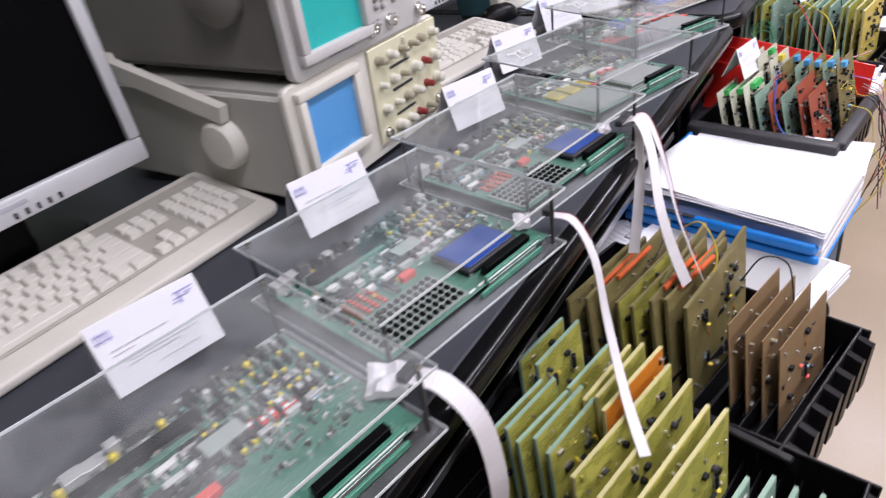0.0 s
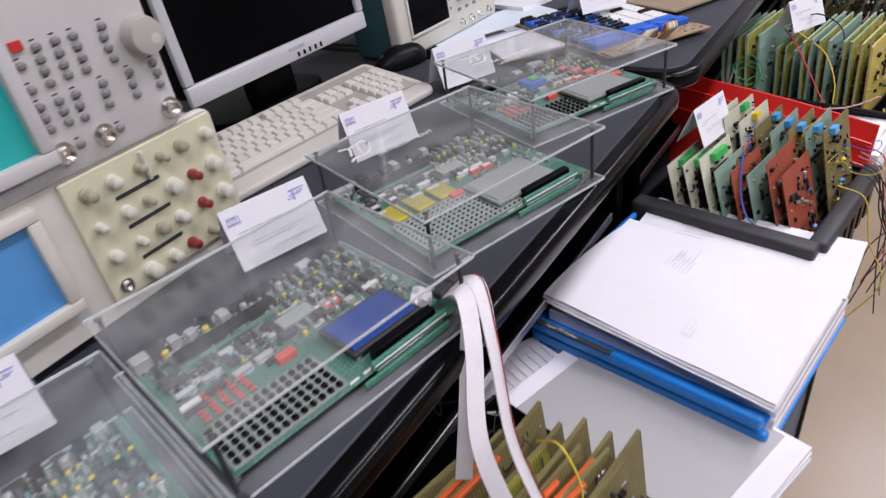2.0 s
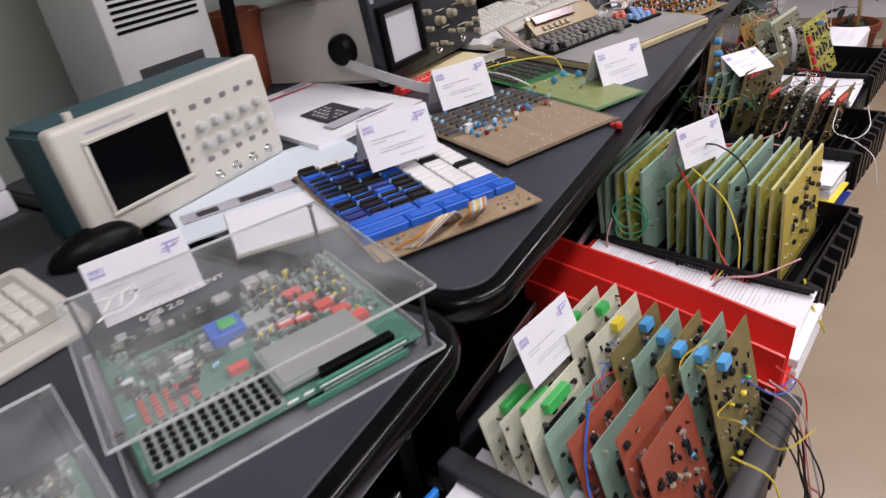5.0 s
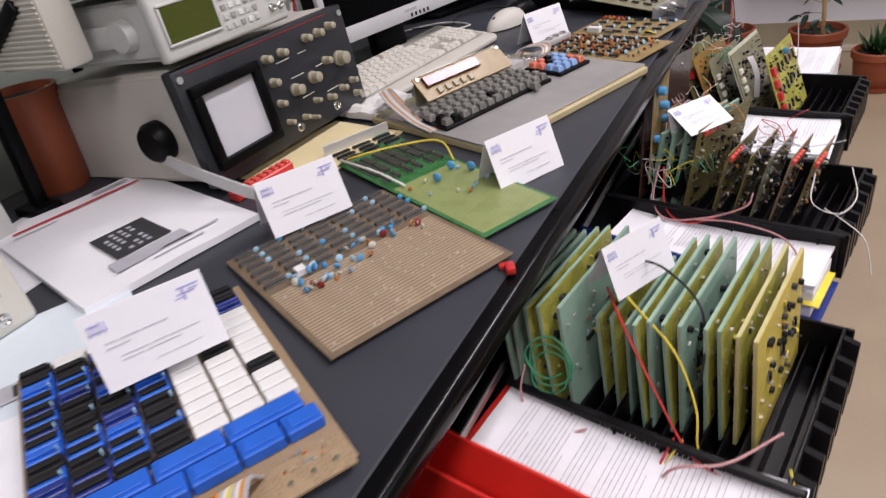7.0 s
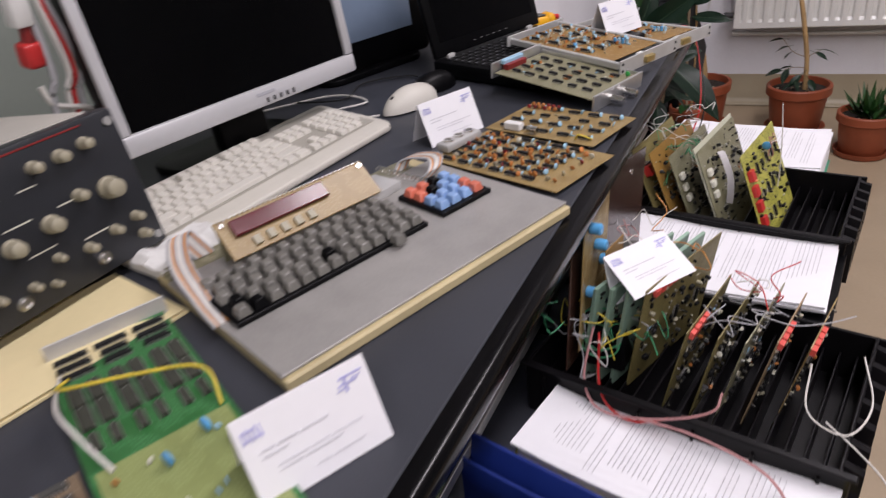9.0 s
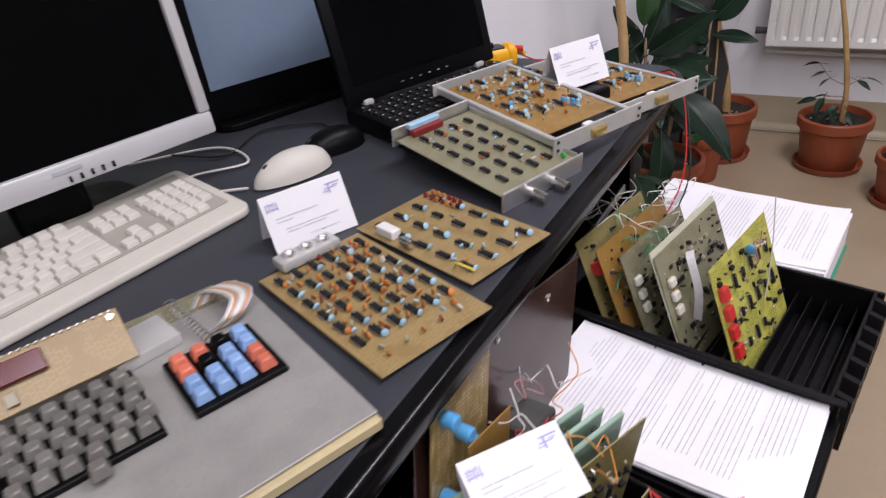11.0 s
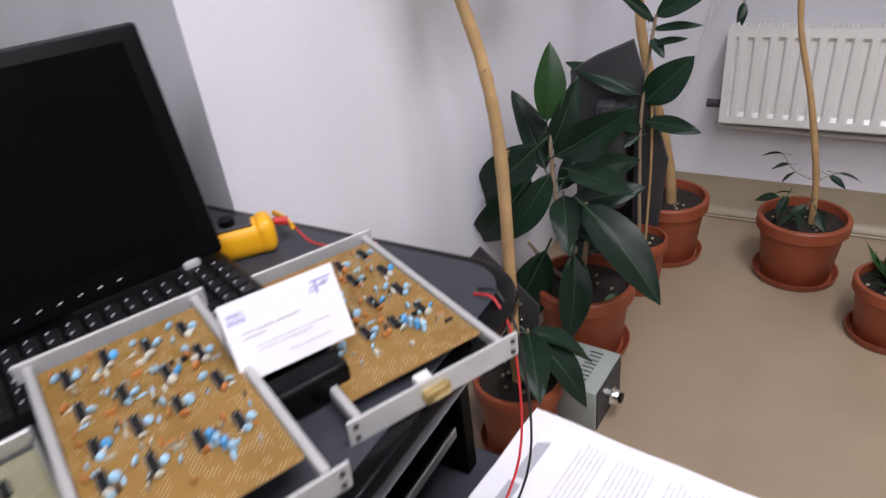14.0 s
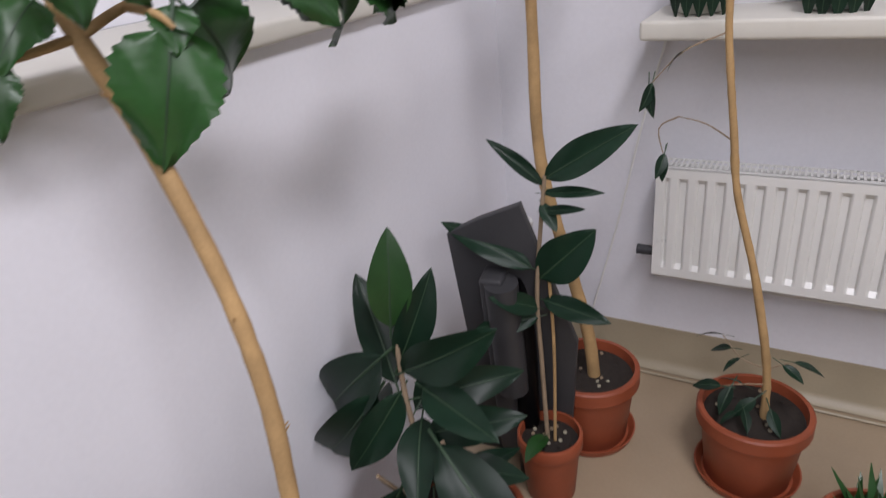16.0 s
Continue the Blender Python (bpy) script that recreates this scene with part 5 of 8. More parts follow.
for k, c in enumerate(("orange", "grey", "white", "yellow", "grey", "white", "orange", "grey")):
    part("ribbon_wire", tube([(0.145 + 0.002 * k, -0.085 + k * 0.003, 0.006), (0.158, -0.06 + k * 0.003, 0.018), (0.150, -0.03 + k * 0.003, 0.026), (0.132, -0.012 + k * 0.003, 0.006)], 0.0019, n=5), WIRES[c], ob, smooth=60)
    part("ribbon_wire", tube([(0.145, 0.000 + k * 0.003, 0.006), (0.160, 0.006 + k * 0.003, 0.024), (0.146, 0.015 + k * 0.003, 0.028), (0.128, 0.024 + k * 0.003, 0.006)], 0.0019, n=5), WIRES[c], ob, smooth=60)
for k in range(3):
    part("screw", cyl(0.003, 0.002, 0.003, 10), CHROME, ob, m=pose(0.148, 0.06 + k * 0.018, 0.004))

# strip board
COPSTRIP = mat("dull_copper_strip", (0.36, 0.275, 0.185), 0.5, 0, 0.15, 40, 0.04)
ob = board("strip_board", -0.166, 2.262, 0.7555, 25, 0.255, 0.224, P_STRIP, "tan strip board with rows of chips at the back")
for i in range(26):
    part("copper_strip", shared("strip", lambda: finish(rbox(0.0036, 0.212, 0.0006, 0.0001, 1), "copper_strip", COPSTRIP)), None, ob, m=pose(-0.012 + i * 0.0052, 0, 0.0016))
rng = random.Random(43)
for i in range(6):
    for j in range(7):
        x, y = -0.118 + i * 0.0175, -0.092 + j * 0.031
        chip(ob, x, y, 0.0016, rng.choice((8, 10, 10)), 0.0066, 0, DUSTY)
        if rng.random() < 0.6:
            disc_cap(ob, x + 0.002, y + 0.0155, 0.0016, rng.choice((PALEB, PALEB, BLUEC)), 0.0036, 80)
for _ in range(44):
    disc_cap(ob, rng.uniform(-0.03, 0.02), rng.uniform(-0.09, 0.10), 0.0016, rng.choice((BLUEC, BLUEC, ORANGEC, PALEB, DRED, KNOBI)), rng.uniform(0.003, 0.005), rng.uniform(0, 180), rng.uniform(-30, 30))
cube_part("trimmer", ob, -0.028, -0.062, 0.0016, 0.012, 0.012, 0.008, WHITEP)
for _ in range(60):
    part("solder_joint", shared("sj", lambda: finish(cyl(0.0012, 0.0004, 0.001, 6), "solder_joint", PIN)), None, ob, m=pose(-0.005 + rng.randrange(24) * 0.0052, rng.uniform(-0.1, 0.1), 0.0018))
knobo = thing("red_clip", pose(-0.004, 2.290, 0.7505, 0, 0, -60), "small red plastic clip at the desk edge", "clip")
part("jaw", rbox(0.008, 0.016, 0.006, 0.002, 2), REDP, knobo, smooth=40)
part("grip", rbox(0.014, 0.010, 0.008, 0.002, 2, 0.008, 0.003, 0.0), REDP, knobo, smooth=40)

# bright green expansion card
DUSTC = mat("dusty_olive_chip", (0.040, 0.042, 0.032), 0.65, 0, 0.2, 60, 0.1)
ob = board("expansion_card", -0.195, 2.468, 0.7555, 26, 0.385, 0.116, P_GRN2, "bright green expansion card with rows of black chips")
part("bare_area", rbox(0.185, 0.106, 0.0004, 0.0001, 1, 0.093, 0, 0.0016), P_VIVID, ob, "lime green bare area")
rng = random.Random(45)
for i in range(6):
    for j in range(3):
        if i < 3:
            chip(ob, -0.174 + i * 0.016, -0.036 + j * 0.037, 0.0016, rng.choice((10, 12)), 0.0066, 0, CHIP)
        else:
            for q in range(2):
                chip(ob, -0.106 + (i - 3) * 0.036, -0.044 + j * 0.037 + q * 0.0165, 0.0016, (13, 13, 9)[i - 3], 0.0115 if i < 5 else 0.0066, 90, DUSTC)
for x, y in ((0.045, 0.045), (0.035, -0.005), (0.02, 0.03)):
    disc_cap(ob, x, y, 0.0018, BLUEC, 0.0065, 20)
for _ in range(9):
    disc_cap(ob, rng.uniform(0.02, 0.10), rng.uniform(-0.045, 0.045), 0.0018, rng.choice((PALEB, PALEB, ORANGEC, KNOBI)), 0.003, rng.uniform(0, 180))
part("metal_bracket", rbox(0.0015, 0.118, 0.022, 0.0004, 1, -0.192, 0.004, -0.004), GALV, ob, "bright metal bracket")
part("jumper_wire", tube([(-0.14, -0.045, 0.004), (-0.10, -0.052, 0.022), (-0.06, 0.0, 0.03), (-0.03, 0.05, 0.026), (0.0, 0.05, 0.004)], 0.0016, n=6), WIRES["yellow"], ob, smooth=60)
part("jumper_wire", tube([(-0.15, -0.05, 0.004), (-0.08, -0.06, 0.018), (-0.03, -0.052, 0.016), (0.01, -0.04, 0.004)], 0.0018, n=6), WIRES["white"], ob, smooth=60)

# home-made keyboard computer
ob = thing("keyboard_computer", pose(-0.196, 2.780, 0.7505, 0, 0, -21), "home-made computer keyboard on an aluminium plate with red display", "keyboard")
part("wooden_base", rbox(0.285, 0.388, 0.012, 0.002, 1), mat("pale_wood", (0.50, 0.42, 0.24), 0.55, 0, 0.15, 12, 0.08), ob, "pale wooden base")
part("plate", rbox(0.245, 0.388, 0.003, 0.0006, 1, 0.014, 0.0, 0.0125), DULLAL, ob, "bare aluminium plate")
part("rear_board", rbox(0.055, 0.36, 0.002, 0.0005, 1, -0.118, -0.01, 0.013), P_OLIVE, ob)


def keycap(material):
    def make():
        bm = bmesh.new()
        vs = add_box(bm, 0.0158, 0.0158, 0.010)
        for v in vs:
            if v.co.z > 0.005:
                v.co.x = v.co.x * 0.68 - 0.001
                v.co.y *= 0.68
        bmesh.ops.bevel(bm, geom=bm.edges[:], offset=0.0012, segments=1, affect="EDGES")
        return finish(bm, "key", material, 30)
    return shared(("kc", material.name), make)


KEYG = mat("smoky_keycap", (0.16, 0.155, 0.14), 0.35, 0, 0.15, 40, 0.03, island=0.15)
KEYBL = mat("blue_keycap", (0.22, 0.36, 0.62), 0.4, 0, 0.1, 40, 0.03, island=0.1)
KEYR = mat("coral_keycap", (0.62, 0.16, 0.10), 0.4, 0, 0.1, 40, 0.03, island=0.1)
part("key_frame", rbox(0.100, 0.245, 0.006, 0.001, 1, -0.008, -0.062, 0.0155), BLKP, ob)
part("key_frame", rbox(0.085, 0.082, 0.006, 0.001, 1, 0.000, 0.125, 0.0155), BLKP, ob)
rng = random.Random(47)
for r in range(5):
    for c in range(13):
        part("key", keycap(BLKP if (r, c) in ((3, 0), (4, 1), (3, 6)) else KEYG), None, ob, m=pose(-0.045 + r * 0.0188, -0.172 + c * 0.0185 + (r % 2) * 0.005, 0.0215, 0, 3, 0))
part("key", keycap(KEYG), None, ob, m=pose(0.050, 0.01, 0.0215))
for r in range(4):
    for c in range(4):
        cm = KEYR if (r, c) in ((0, 0), (0, 1), (3, 3), (2, 3), (1, 0)) else (BLKP if (r, c) in ((0, 2), (1, 1)) else KEYBL)
        part("key", keycap(cm), None, ob, m=pose(-0.028 + r * 0.0188, 0.096 + c * 0.0188, 0.0215, 0, 3, 0))
db = part("display_board", rbox(0.050, 0.205, 0.003, 0.0006, 1), P_BROWN, ob, "brown display board", pose(-0.078, -0.030, 0.045, 0, 42, 0))
part("display", rbox(0.020, 0.125, 0.006, 0.001, 1, -0.008, -0.025, 0.003), mat("red_window", (0.10, 0.006, 0.012), 0.2, 0, 0.1, 20, 0), db, "dark red display window")
for k in range(5):
    cube_part("chip", db, 0.014, -0.068 + k * 0.018, 0.003, 0.011, 0.009, 0.004, KNOB)
for k in range(30):
    cube_part("pin", db, -0.0235, -0.095 + k * 0.0066, 0.003, 0.002, 0.0025, 0.003, PIN)
for sy in (-0.095, 0.095):
    part("screw", cyl(0.004, 0.003, 0.003, 10), CHROME, db, m=pose(-0.018, sy, 0.003))
for sy in (-0.12, 0.06):
    part("prop", rbox(0.004, 0.02, 0.040, 0.001, 1, -0.095, sy, 0.013), P_OLIVE, ob)
for k, c in enumerate(("grey", "white", "orange", "grey", "white", "white", "grey", "orange", "grey")):
    o = k * 0.0028
    part("ribbon_wire", tube([(-0.13, -0.150 + o, 0.016), (-0.145, -0.165 + o, 0.045), (-0.09, -0.190 + o, 0.040), (-0.03, -0.196 + o * 0.8, 0.022), (0.02, -0.199 + o * 0.7, 0.016)], 0.0014, n=5), WIRES[c], ob, smooth=60)
    part("ribbon_wire", tube([(-0.115, 0.135 + o, 0.016), (-0.11, 0.150 + o, 0.032), (-0.075, 0.165 + o, 0.036), (-0.055, 0.150 + o, 0.030), (-0.06, 0.135 + o, 0.018)], 0.0014, n=5), WIRES[c], ob, smooth=60)

sp = [(0.0045 * math.cos(a), 0.0011 * a, 0.0045 + 0.0045 * math.sin(a)) for a in [q * math.pi / 4 for q in range(8 * 14)]]
part("spring", tube(sp, 0.0007, n=5), CHROME, ob, "bright coiled spring", Matrix.Diagonal((1, 1, 1, 1)) @ ob.matrix_world.inverted() @ pose(-0.272, 2.938, 0.772, 0, 0, -106))
part("metal_cover", rbox(0.050, 0.060, 0.012, 0.002, 2), GALV, ob, "scratched metal cover", ob.matrix_world.inverted() @ pose(-0.250, 2.885, 0.766, 0, 0, -14), smooth=40)

# brown boards
ob = board("circuit_board", -0.110, 3.050, 0.7555, 18.5, 0.226, 0.132, P_BROWN, "brown hand-made circuit board dense with orange and blue capacitors")
scatter(ob, 0.205, 0.126, 0.0016, 51, 36, 36, 14, (PALEB, PALEB, ORANGEC), (6, 7), CHIP, turn=90)
rng = random.Random(52)
for i in range(7):
    for j in range(6):
        x, y = -0.1025 + 0.205 * (i + 0.5) / 7, -0.063 + 0.126 * (j + 0.5) / 6 + 0.0105
        for q in (-0.006, 0.005):
            if rng.random() < 0.88 and y < 0.062:
                disc_cap(ob, x + q + rng.uniform(-0.002, 0.002), y + rng.uniform(-0.001, 0.001), 0.0016, rng.choice((ORANGEC, ORANGEC, ORANGEC, ORANGEC, DRED, KNOB, KNOBI, ORANGEC)), rng.uniform(0.0032, 0.0044), rng.uniform(-30, 30), rng.uniform(-30, 30))
part("connector_plate", rbox(0.026, 0.075, 0.012, 0.003, 2, -0.110, -0.004, 0.004), GALV, ob, "bright metal connector housing", smooth=40)
for k in range(3):
    part("socket", lathe([(0.008, 0), (0.008, 0.004), (0.0055, 0.004), (0.0055, 0.001), (0.001, 0.001)], 14), CHROME, ob, m=pose(-0.110, -0.026 + k * 0.022, 0.0155), smooth=40)
ob = board("circuit_board", -0.094, 3.190, 0.7555, 16, 0.195, 0.126, P_BROWN, "brown hand-made circuit board with spaced chips and blue capacitors")
scatter(ob, 0.178, 0.118, 0.0016, 54, 20, 20, 8, (PALEB,), (6, 7), CHIP, turn=90)
rng = random.Random(55)
for k in range(12):
    disc_cap(ob, -0.085 + 0.010 * (k % 6), 0.040 + 0.012 * (k // 6), 0.0016, rng.choice((DRED, ORANGEC)), 0.0036, rng.uniform(-20, 20), -20)
part("module", rbox(0.03, 0.014, 0.012, 0.002, 2, -0.05, -0.05, 0.0016), WHITEP, ob)
part("socket", cyl(0.005, 0.005, 0.018, 14, pose(0, 0, 0, 0, 90, 0)), CHROME, ob, m=pose(-0.02, -0.055, 0.009), smooth=40)
part("jumper_wire", tube([(0.06, -0.05, 0.002), (0.07, -0.055, 0.012), (0.085, -0.045, 0.004)], 0.0014, n=5), WIRES["yellow"], ob)

# olive rack card with metal ends
ob = board("rack_card", -0.136, 3.362, 0.781, 18.5, 0.205, 0.140, P_OLIVE, "olive rack card with rows of chips between metal rails", 7)
scatter(ob, 0.180, 0.112, 0.0016, 56, 24, 3, 22, (ORANGEC, KNOB), (6, 7), CHIP, turn=90)
part("rail", rbox(0.004, 0.145, 0.028, 0.001, 1, -0.108, 0, -0.010), ALU, ob, "aluminium rail")
part("rail", rbox(0.004, 0.150, 0.028, 0.001, 1, 0.108, 0, -0.018), ALU, ob, "aluminium rail")
part("connector", rbox(0.012, 0.055, 0.010, 0.001, 1, -0.096, -0.020, 0.0016), DRED, ob, "red and blue edge connector")
part("connector", rbox(0.010, 0.055, 0.008, 0.001, 1, -0.103, -0.020, 0.010), PALEB, ob)
part("side_plate", rbox(0.205, 0.002, 0.018, 0.0005, 1, 0, 0.071, -0.010), ALU, ob)
for k, yy in enumerate((-0.045, -0.005)):
    part("coaxial_plug", cyl(0.007, 0.006, 0.030, 14, pose(0, 0, 0, 0, 90, 0)), CHROME, ob, "chrome coaxial plug", pose(0.105, 0.02 + yy, -0.006), smooth=40)
disc_cap(ob, 0.092, 0.055, 0.0016, GREENC, 0.0045)


def framed(cx, cy, z, ang, tilt, label, seed):
    fb = thing("framed_board", pose(cx, cy, z, 0, tilt, -ang), label, "circuit board", "aluminium-framed boards")
    w, l = 0.272, 0.160
    part("board", rbox(w - 0.045, l - 0.022, 0.0016, 0.0004, 1, -0.008, 0, 0.014), P_GOLD, fb, "amber printed board")
    for sy in (-1, 1):
        part("rail", rbox(w - 0.01, 0.008, 0.012, 0.0015, 1, -0.004, sy * (l / 2 - 0.006), 0.006), GALV, fb, "aluminium rail")
    part("front_plate", rbox(0.003, l + 0.016, 0.026, 0.0006, 1, w / 2, 0, 0.0), GALV, fb, "aluminium front plate")
    part("rear_plate", rbox(0.003, l + 0.010, 0.020, 0.0006, 1, -w / 2, 0, 0.003), GALV, fb)
    for sy in (-1, 1):
        for zz in (0.007, 0.019):
            part("screw", shared("fscrew", lambda: finish(cyl(0.0025, 0.0025, 0.002, 8, pose(0, 0, 0, 0, 90, 0)), "screw", DARKG)), None, fb, m=pose(w / 2 + 0.001, sy * (l / 2 + 0.001), zz))
    part("connector", rbox(0.010, 0.026, 0.012, 0.002, 2, w / 2 + 0.004, -0.005, 0.006), BRASS, fb, "gold edge connector", smooth=40)
    part("connector_hood", rbox(0.014, 0.016, 0.008, 0.002, 2, w / 2 - 0.012, -0.008, 0.012), WHITEP, fb)
    rr = random.Random(seed)
    for i in range(4):
        for j in range(4):
            x, y = -0.095 + j * 0.045 + rr.uniform(-0.006, 0.006), -0.050 + i * 0.033 + rr.uniform(-0.004, 0.004)
            chip(fb, x, y, 0.0156, rr.choice((7, 8)), 0.0066, 90, CHIP)
            disc_cap(fb, x + 0.004, y + 0.008, 0.0156, rr.choice((PALEB, PALEB, BLUEC)), rr.uniform(0.0034, 0.0046), rr.uniform(60, 120), rr.uniform(-30, 30))
            disc_cap(fb, x + 0.013, y + 0.001, 0.0156, rr.choice((PALEB, KNOBI, ORANGEC)), rr.uniform(0.0032, 0.0042), rr.uniform(60, 120), rr.uniform(-30, 30))
            disc_cap(fb, x - 0.010, y - 0.009, 0.0156, rr.choice((ORANGEC, ORANGEC, PALEB)), rr.uniform(0.003, 0.0042), rr.uniform(0, 180))
    for k in range(4):
        can(fb, 0.045 + 0.007 * k, 0.022 + 0.003 * k, 0.0156, (BLUEC, PALEB)[k % 2], 0.0030, 0.010)
    litter(fb, 0.17, 0.125, 0.0156, 70, seed + 9, (KNOB, KNOBI, CHIP, PALEB, ORANGEC, PIN), -0.012, 0.0)
    for _ in range(14):
        disc_cap(fb, rr.uniform(-0.10, 0.08), rr.uniform(-0.06, 0.06), 0.0156, rr.choice((ORANGEC, PALEB, KNOBI, KNOB)), rr.uniform(0.0028, 0.004), rr.uniform(0, 180))
    for _ in range(12):
        resistor(fb, rr.uniform(-0.10, 0.08), rr.uniform(-0.06, 0.06), 0.0156, rr.choice((KNOBI, KNOB, PALEB)), rr.choice((0, 90)))
    return fb


framed(-0.137, 3.522, 0.783, 23, 5, "amber circuit board in an aluminium frame leaning on a laptop", 61)
framed(-0.100, 3.732, 0.7515, 26, 1, "amber circuit board in an aluminium frame at the desk end", 62)
cb = thing("black_box", pose(-0.125, 3.640, 0.7505, 0, 0, -24), "flat black plastic box under a paper sign", "box")
part("shell", rbox(0.13, 0.075, 0.034, 0.006, 3), BLKP, cb, smooth=40)
part("lens", cyl(0.004, 0.004, 0.003, 12, pose(0, 0, 0, 0, 90, 0)), SCREEN, cb, m=pose(0.065, 0.0, 0.016))

# hand-held meter
mm = thing("multimeter", pose(-0.335, 3.800, 0.7505, 0, 0, -40), "yellow hand-held multimeter with red and black test leads", "multimeter")
mm.scale = (0.9, 0.85, 1.25)
part("holster", rbox(0.045, 0.095, 0.034, 0.012, 3), YELLOWM, mm, smooth=40)
part("holster_lip", rbox(0.048, 0.030, 0.037, 0.012, 3, 0, 0.034, 0), YELLOWM, mm, smooth=40)
part("face", rbox(0.034, 0.060, 0.003, 0.001, 1, 0, -0.012, 0.033), DARKG, mm)
part("dial", cyl(0.012, 0.011, 0.006, 18), BLKP, mm, m=pose(0, -0.015, 0.036), smooth=40)
part("probe", tube([(-0.075, 0.055, 0.012), (-0.04, 0.068, 0.014), (0.0, 0.075, 0.016)], 0.0035, n=8), YELLOWM, mm, "yellow probe", smooth=60)
part("red_cap", cyl(0.005, 0.004, 0.020, 10, pose(0, 0, 0, 80, 0, 0)), REDP, mm, m=pose(0.0, 0.070, 0.024))
wire([(-0.36, 3.845, 0.77), (-0.32, 3.865, 0.765), (-0.25, 3.84, 0.758), (-0.18, 3.87, 0.757)], "red", 0.0015, "red test lead lying on the desk")
wire([(-0.02, 3.82, 0.7525), (0.008, 3.815, 0.7525), (0.035, 3.80, 0.70), (0.05, 3.75, 0.58), (0.02, 3.62, 0.50), (0.0, 3.55, 0.47)], "red", 0.0015, "red test lead hanging over the desk end")
wire([(-0.02, 3.83, 0.7525), (0.008, 3.826, 0.7525), (0.038, 3.81, 0.69), (0.058, 3.76, 0.57), (0.025, 3.64, 0.48)], "black", 0.0015, "black test lead hanging over the desk end")

# ---- paper and clutter on the desk ----
def sheet(name, m, w, l, material, label, n=8, lift=0.003, thick=0.0015, category="paper"):
    ob = thing(name, m, label, category, "loose papers")
    bm = bmesh.new()
    g = [[bm.verts.new((w * (i / n - 0.5), l * (j / n - 0.5), thick + lift * (0.5 + 0.5 * noise.noise((i * 0.35 + w * 40, j * 0.35, 0))))) for j in range(n + 1)] for i in range(n + 1)]
    for i in range(n):
        for j in range(n):
            bm.faces.new((g[i][j], g[i + 1][j], g[i + 1][j + 1], g[i][j + 1]))
    ex = bmesh.ops.extrude_face_region(bm, geom=bm.faces[:])
    for v in [q for q in ex["geom"] if isinstance(q, bmesh.types.BMVert)]:
        v.co.z = 0.0002 + 0.3 * (v.co.z - thick)
    part("page_block", bm, material, ob)
    return ob


mg = sheet("magazine", pose(-0.560, 2.245, 0.7508, 0, 0, -14), 0.34, 0.235, PAPER, "white brochure with a red rule and dark picture lying open", lift=0.004, thick=0.008, category="brochure")
part("rule", bars([(-0.13, -0.095, 0.006, 0.19)], 0.0125), REDP, mg)
part("writing", bars([(-0.155, 0.03, 0.010, 0.055), (-0.11, -0.10, 0.003, 0.06), (0.13, 0.0, 0.004, 0.08), (0.145, -0.02, 0.003, 0.07)], 0.0125), INK, mg)
part("picture", bars([(0.015, -0.045, 0.085, 0.075)], 0.0125), INKD, mg, "dark printed picture")
part("picture_spots", bars([(0.025 + 0.012 * (k % 6), -0.035 + 0.012 * (k // 6), 0.007, 0.006) for k in range(24) if k % 5], 0.0130), INK, mg)
part("picture", bars([(0.105, -0.06, 0.03, 0.1)], 0.0125), INK, mg)
ps = sheet("brochure", pose(-0.420, 1.975, 0.7508, 0, 0, -28), 0.21, 0.30, BLUEPAP, "pale blue glossy brochure with a photo strip", lift=0.002, thick=0.002, category="brochure")
part("photo_strip", bars([(0.02, -0.14, 0.030, 0.22)], 0.0042), INK, ps, "grey photo strip")
part("photo_strip", bars([(0.028, -0.12, 0.016, 0.03), (0.026, -0.06, 0.018, 0.05), (0.025, 0.02, 0.02, 0.04)], 0.0046), INKD, ps)
bk = sheet("booklet", pose(-0.300, 1.905, 0.7508, 0, 0, -36), 0.13, 0.19, mat("cream_paper", (0.62, 0.58, 0.47), 0.6, 0, 0.06, 12, 0.02), "cream printed booklet beside a development board", lift=0.001, thick=0.003, category="booklet")
part("cover", rbox(0.128, 0.188, 0.0010, 0.0004, 1, 0, 0, 0.0042), PAPER, bk, "pale cover sheet")
sheet("paper", pose(-0.66, 2.10, 0.7508, 0, 0, 5), 0.21, 0.297, PAPER, "white sheet of paper on the desk", lift=0.004)
env = sheet("envelope", pose(-0.420, 2.520, 0.7508, 0, 0, -12), 0.16, 0.23, MANILA, "manila envelope lying under an oscilloscope", lift=0.003, thick=0.002, category="envelope")
part("flap", slab([(0.078, -0.112), (0.078, 0.112), (0.010, 0.0)], 0.0056, 0.0064), MANILA, env, "folded flap")
tb = thing("terminal_strip", pose(-0.440, 2.410, 0.7508, 0, 0, -8), "red plastic terminal strip beside an oscilloscope", "connector")
part("bar", rbox(0.022, 0.11, 0.014, 0.002, 1), REDP, tb)
for k in range(9):
    cube_part("terminal", tb, 0.002, -0.048 + k * 0.012, 0.014, 0.014, 0.008, 0.004, REDSW)
sheet("cloth", pose(-0.44, 2.71, 0.7508, 0, 0, -10), 0.12, 0.10, WHITEP, "crumpled white plastic wrap on the desk", lift=0.03, n=10, category="wrap")

# plant pot behind the scope, ribbed poster box
def pot_profile(r, h, k=0.78):
    return [(r * k * 0.96, 0.0), (r * k, 0.004), (r * 0.93, h * 0.80), (r * 1.0, h * 0.80), (r * 1.03, h * 0.82), (r * 1.03, h * 0.98), (r * 1.0, h), (r * 0.92, h), (r * 0.90, h * 0.90), (r * 0.80, h * 0.4)]


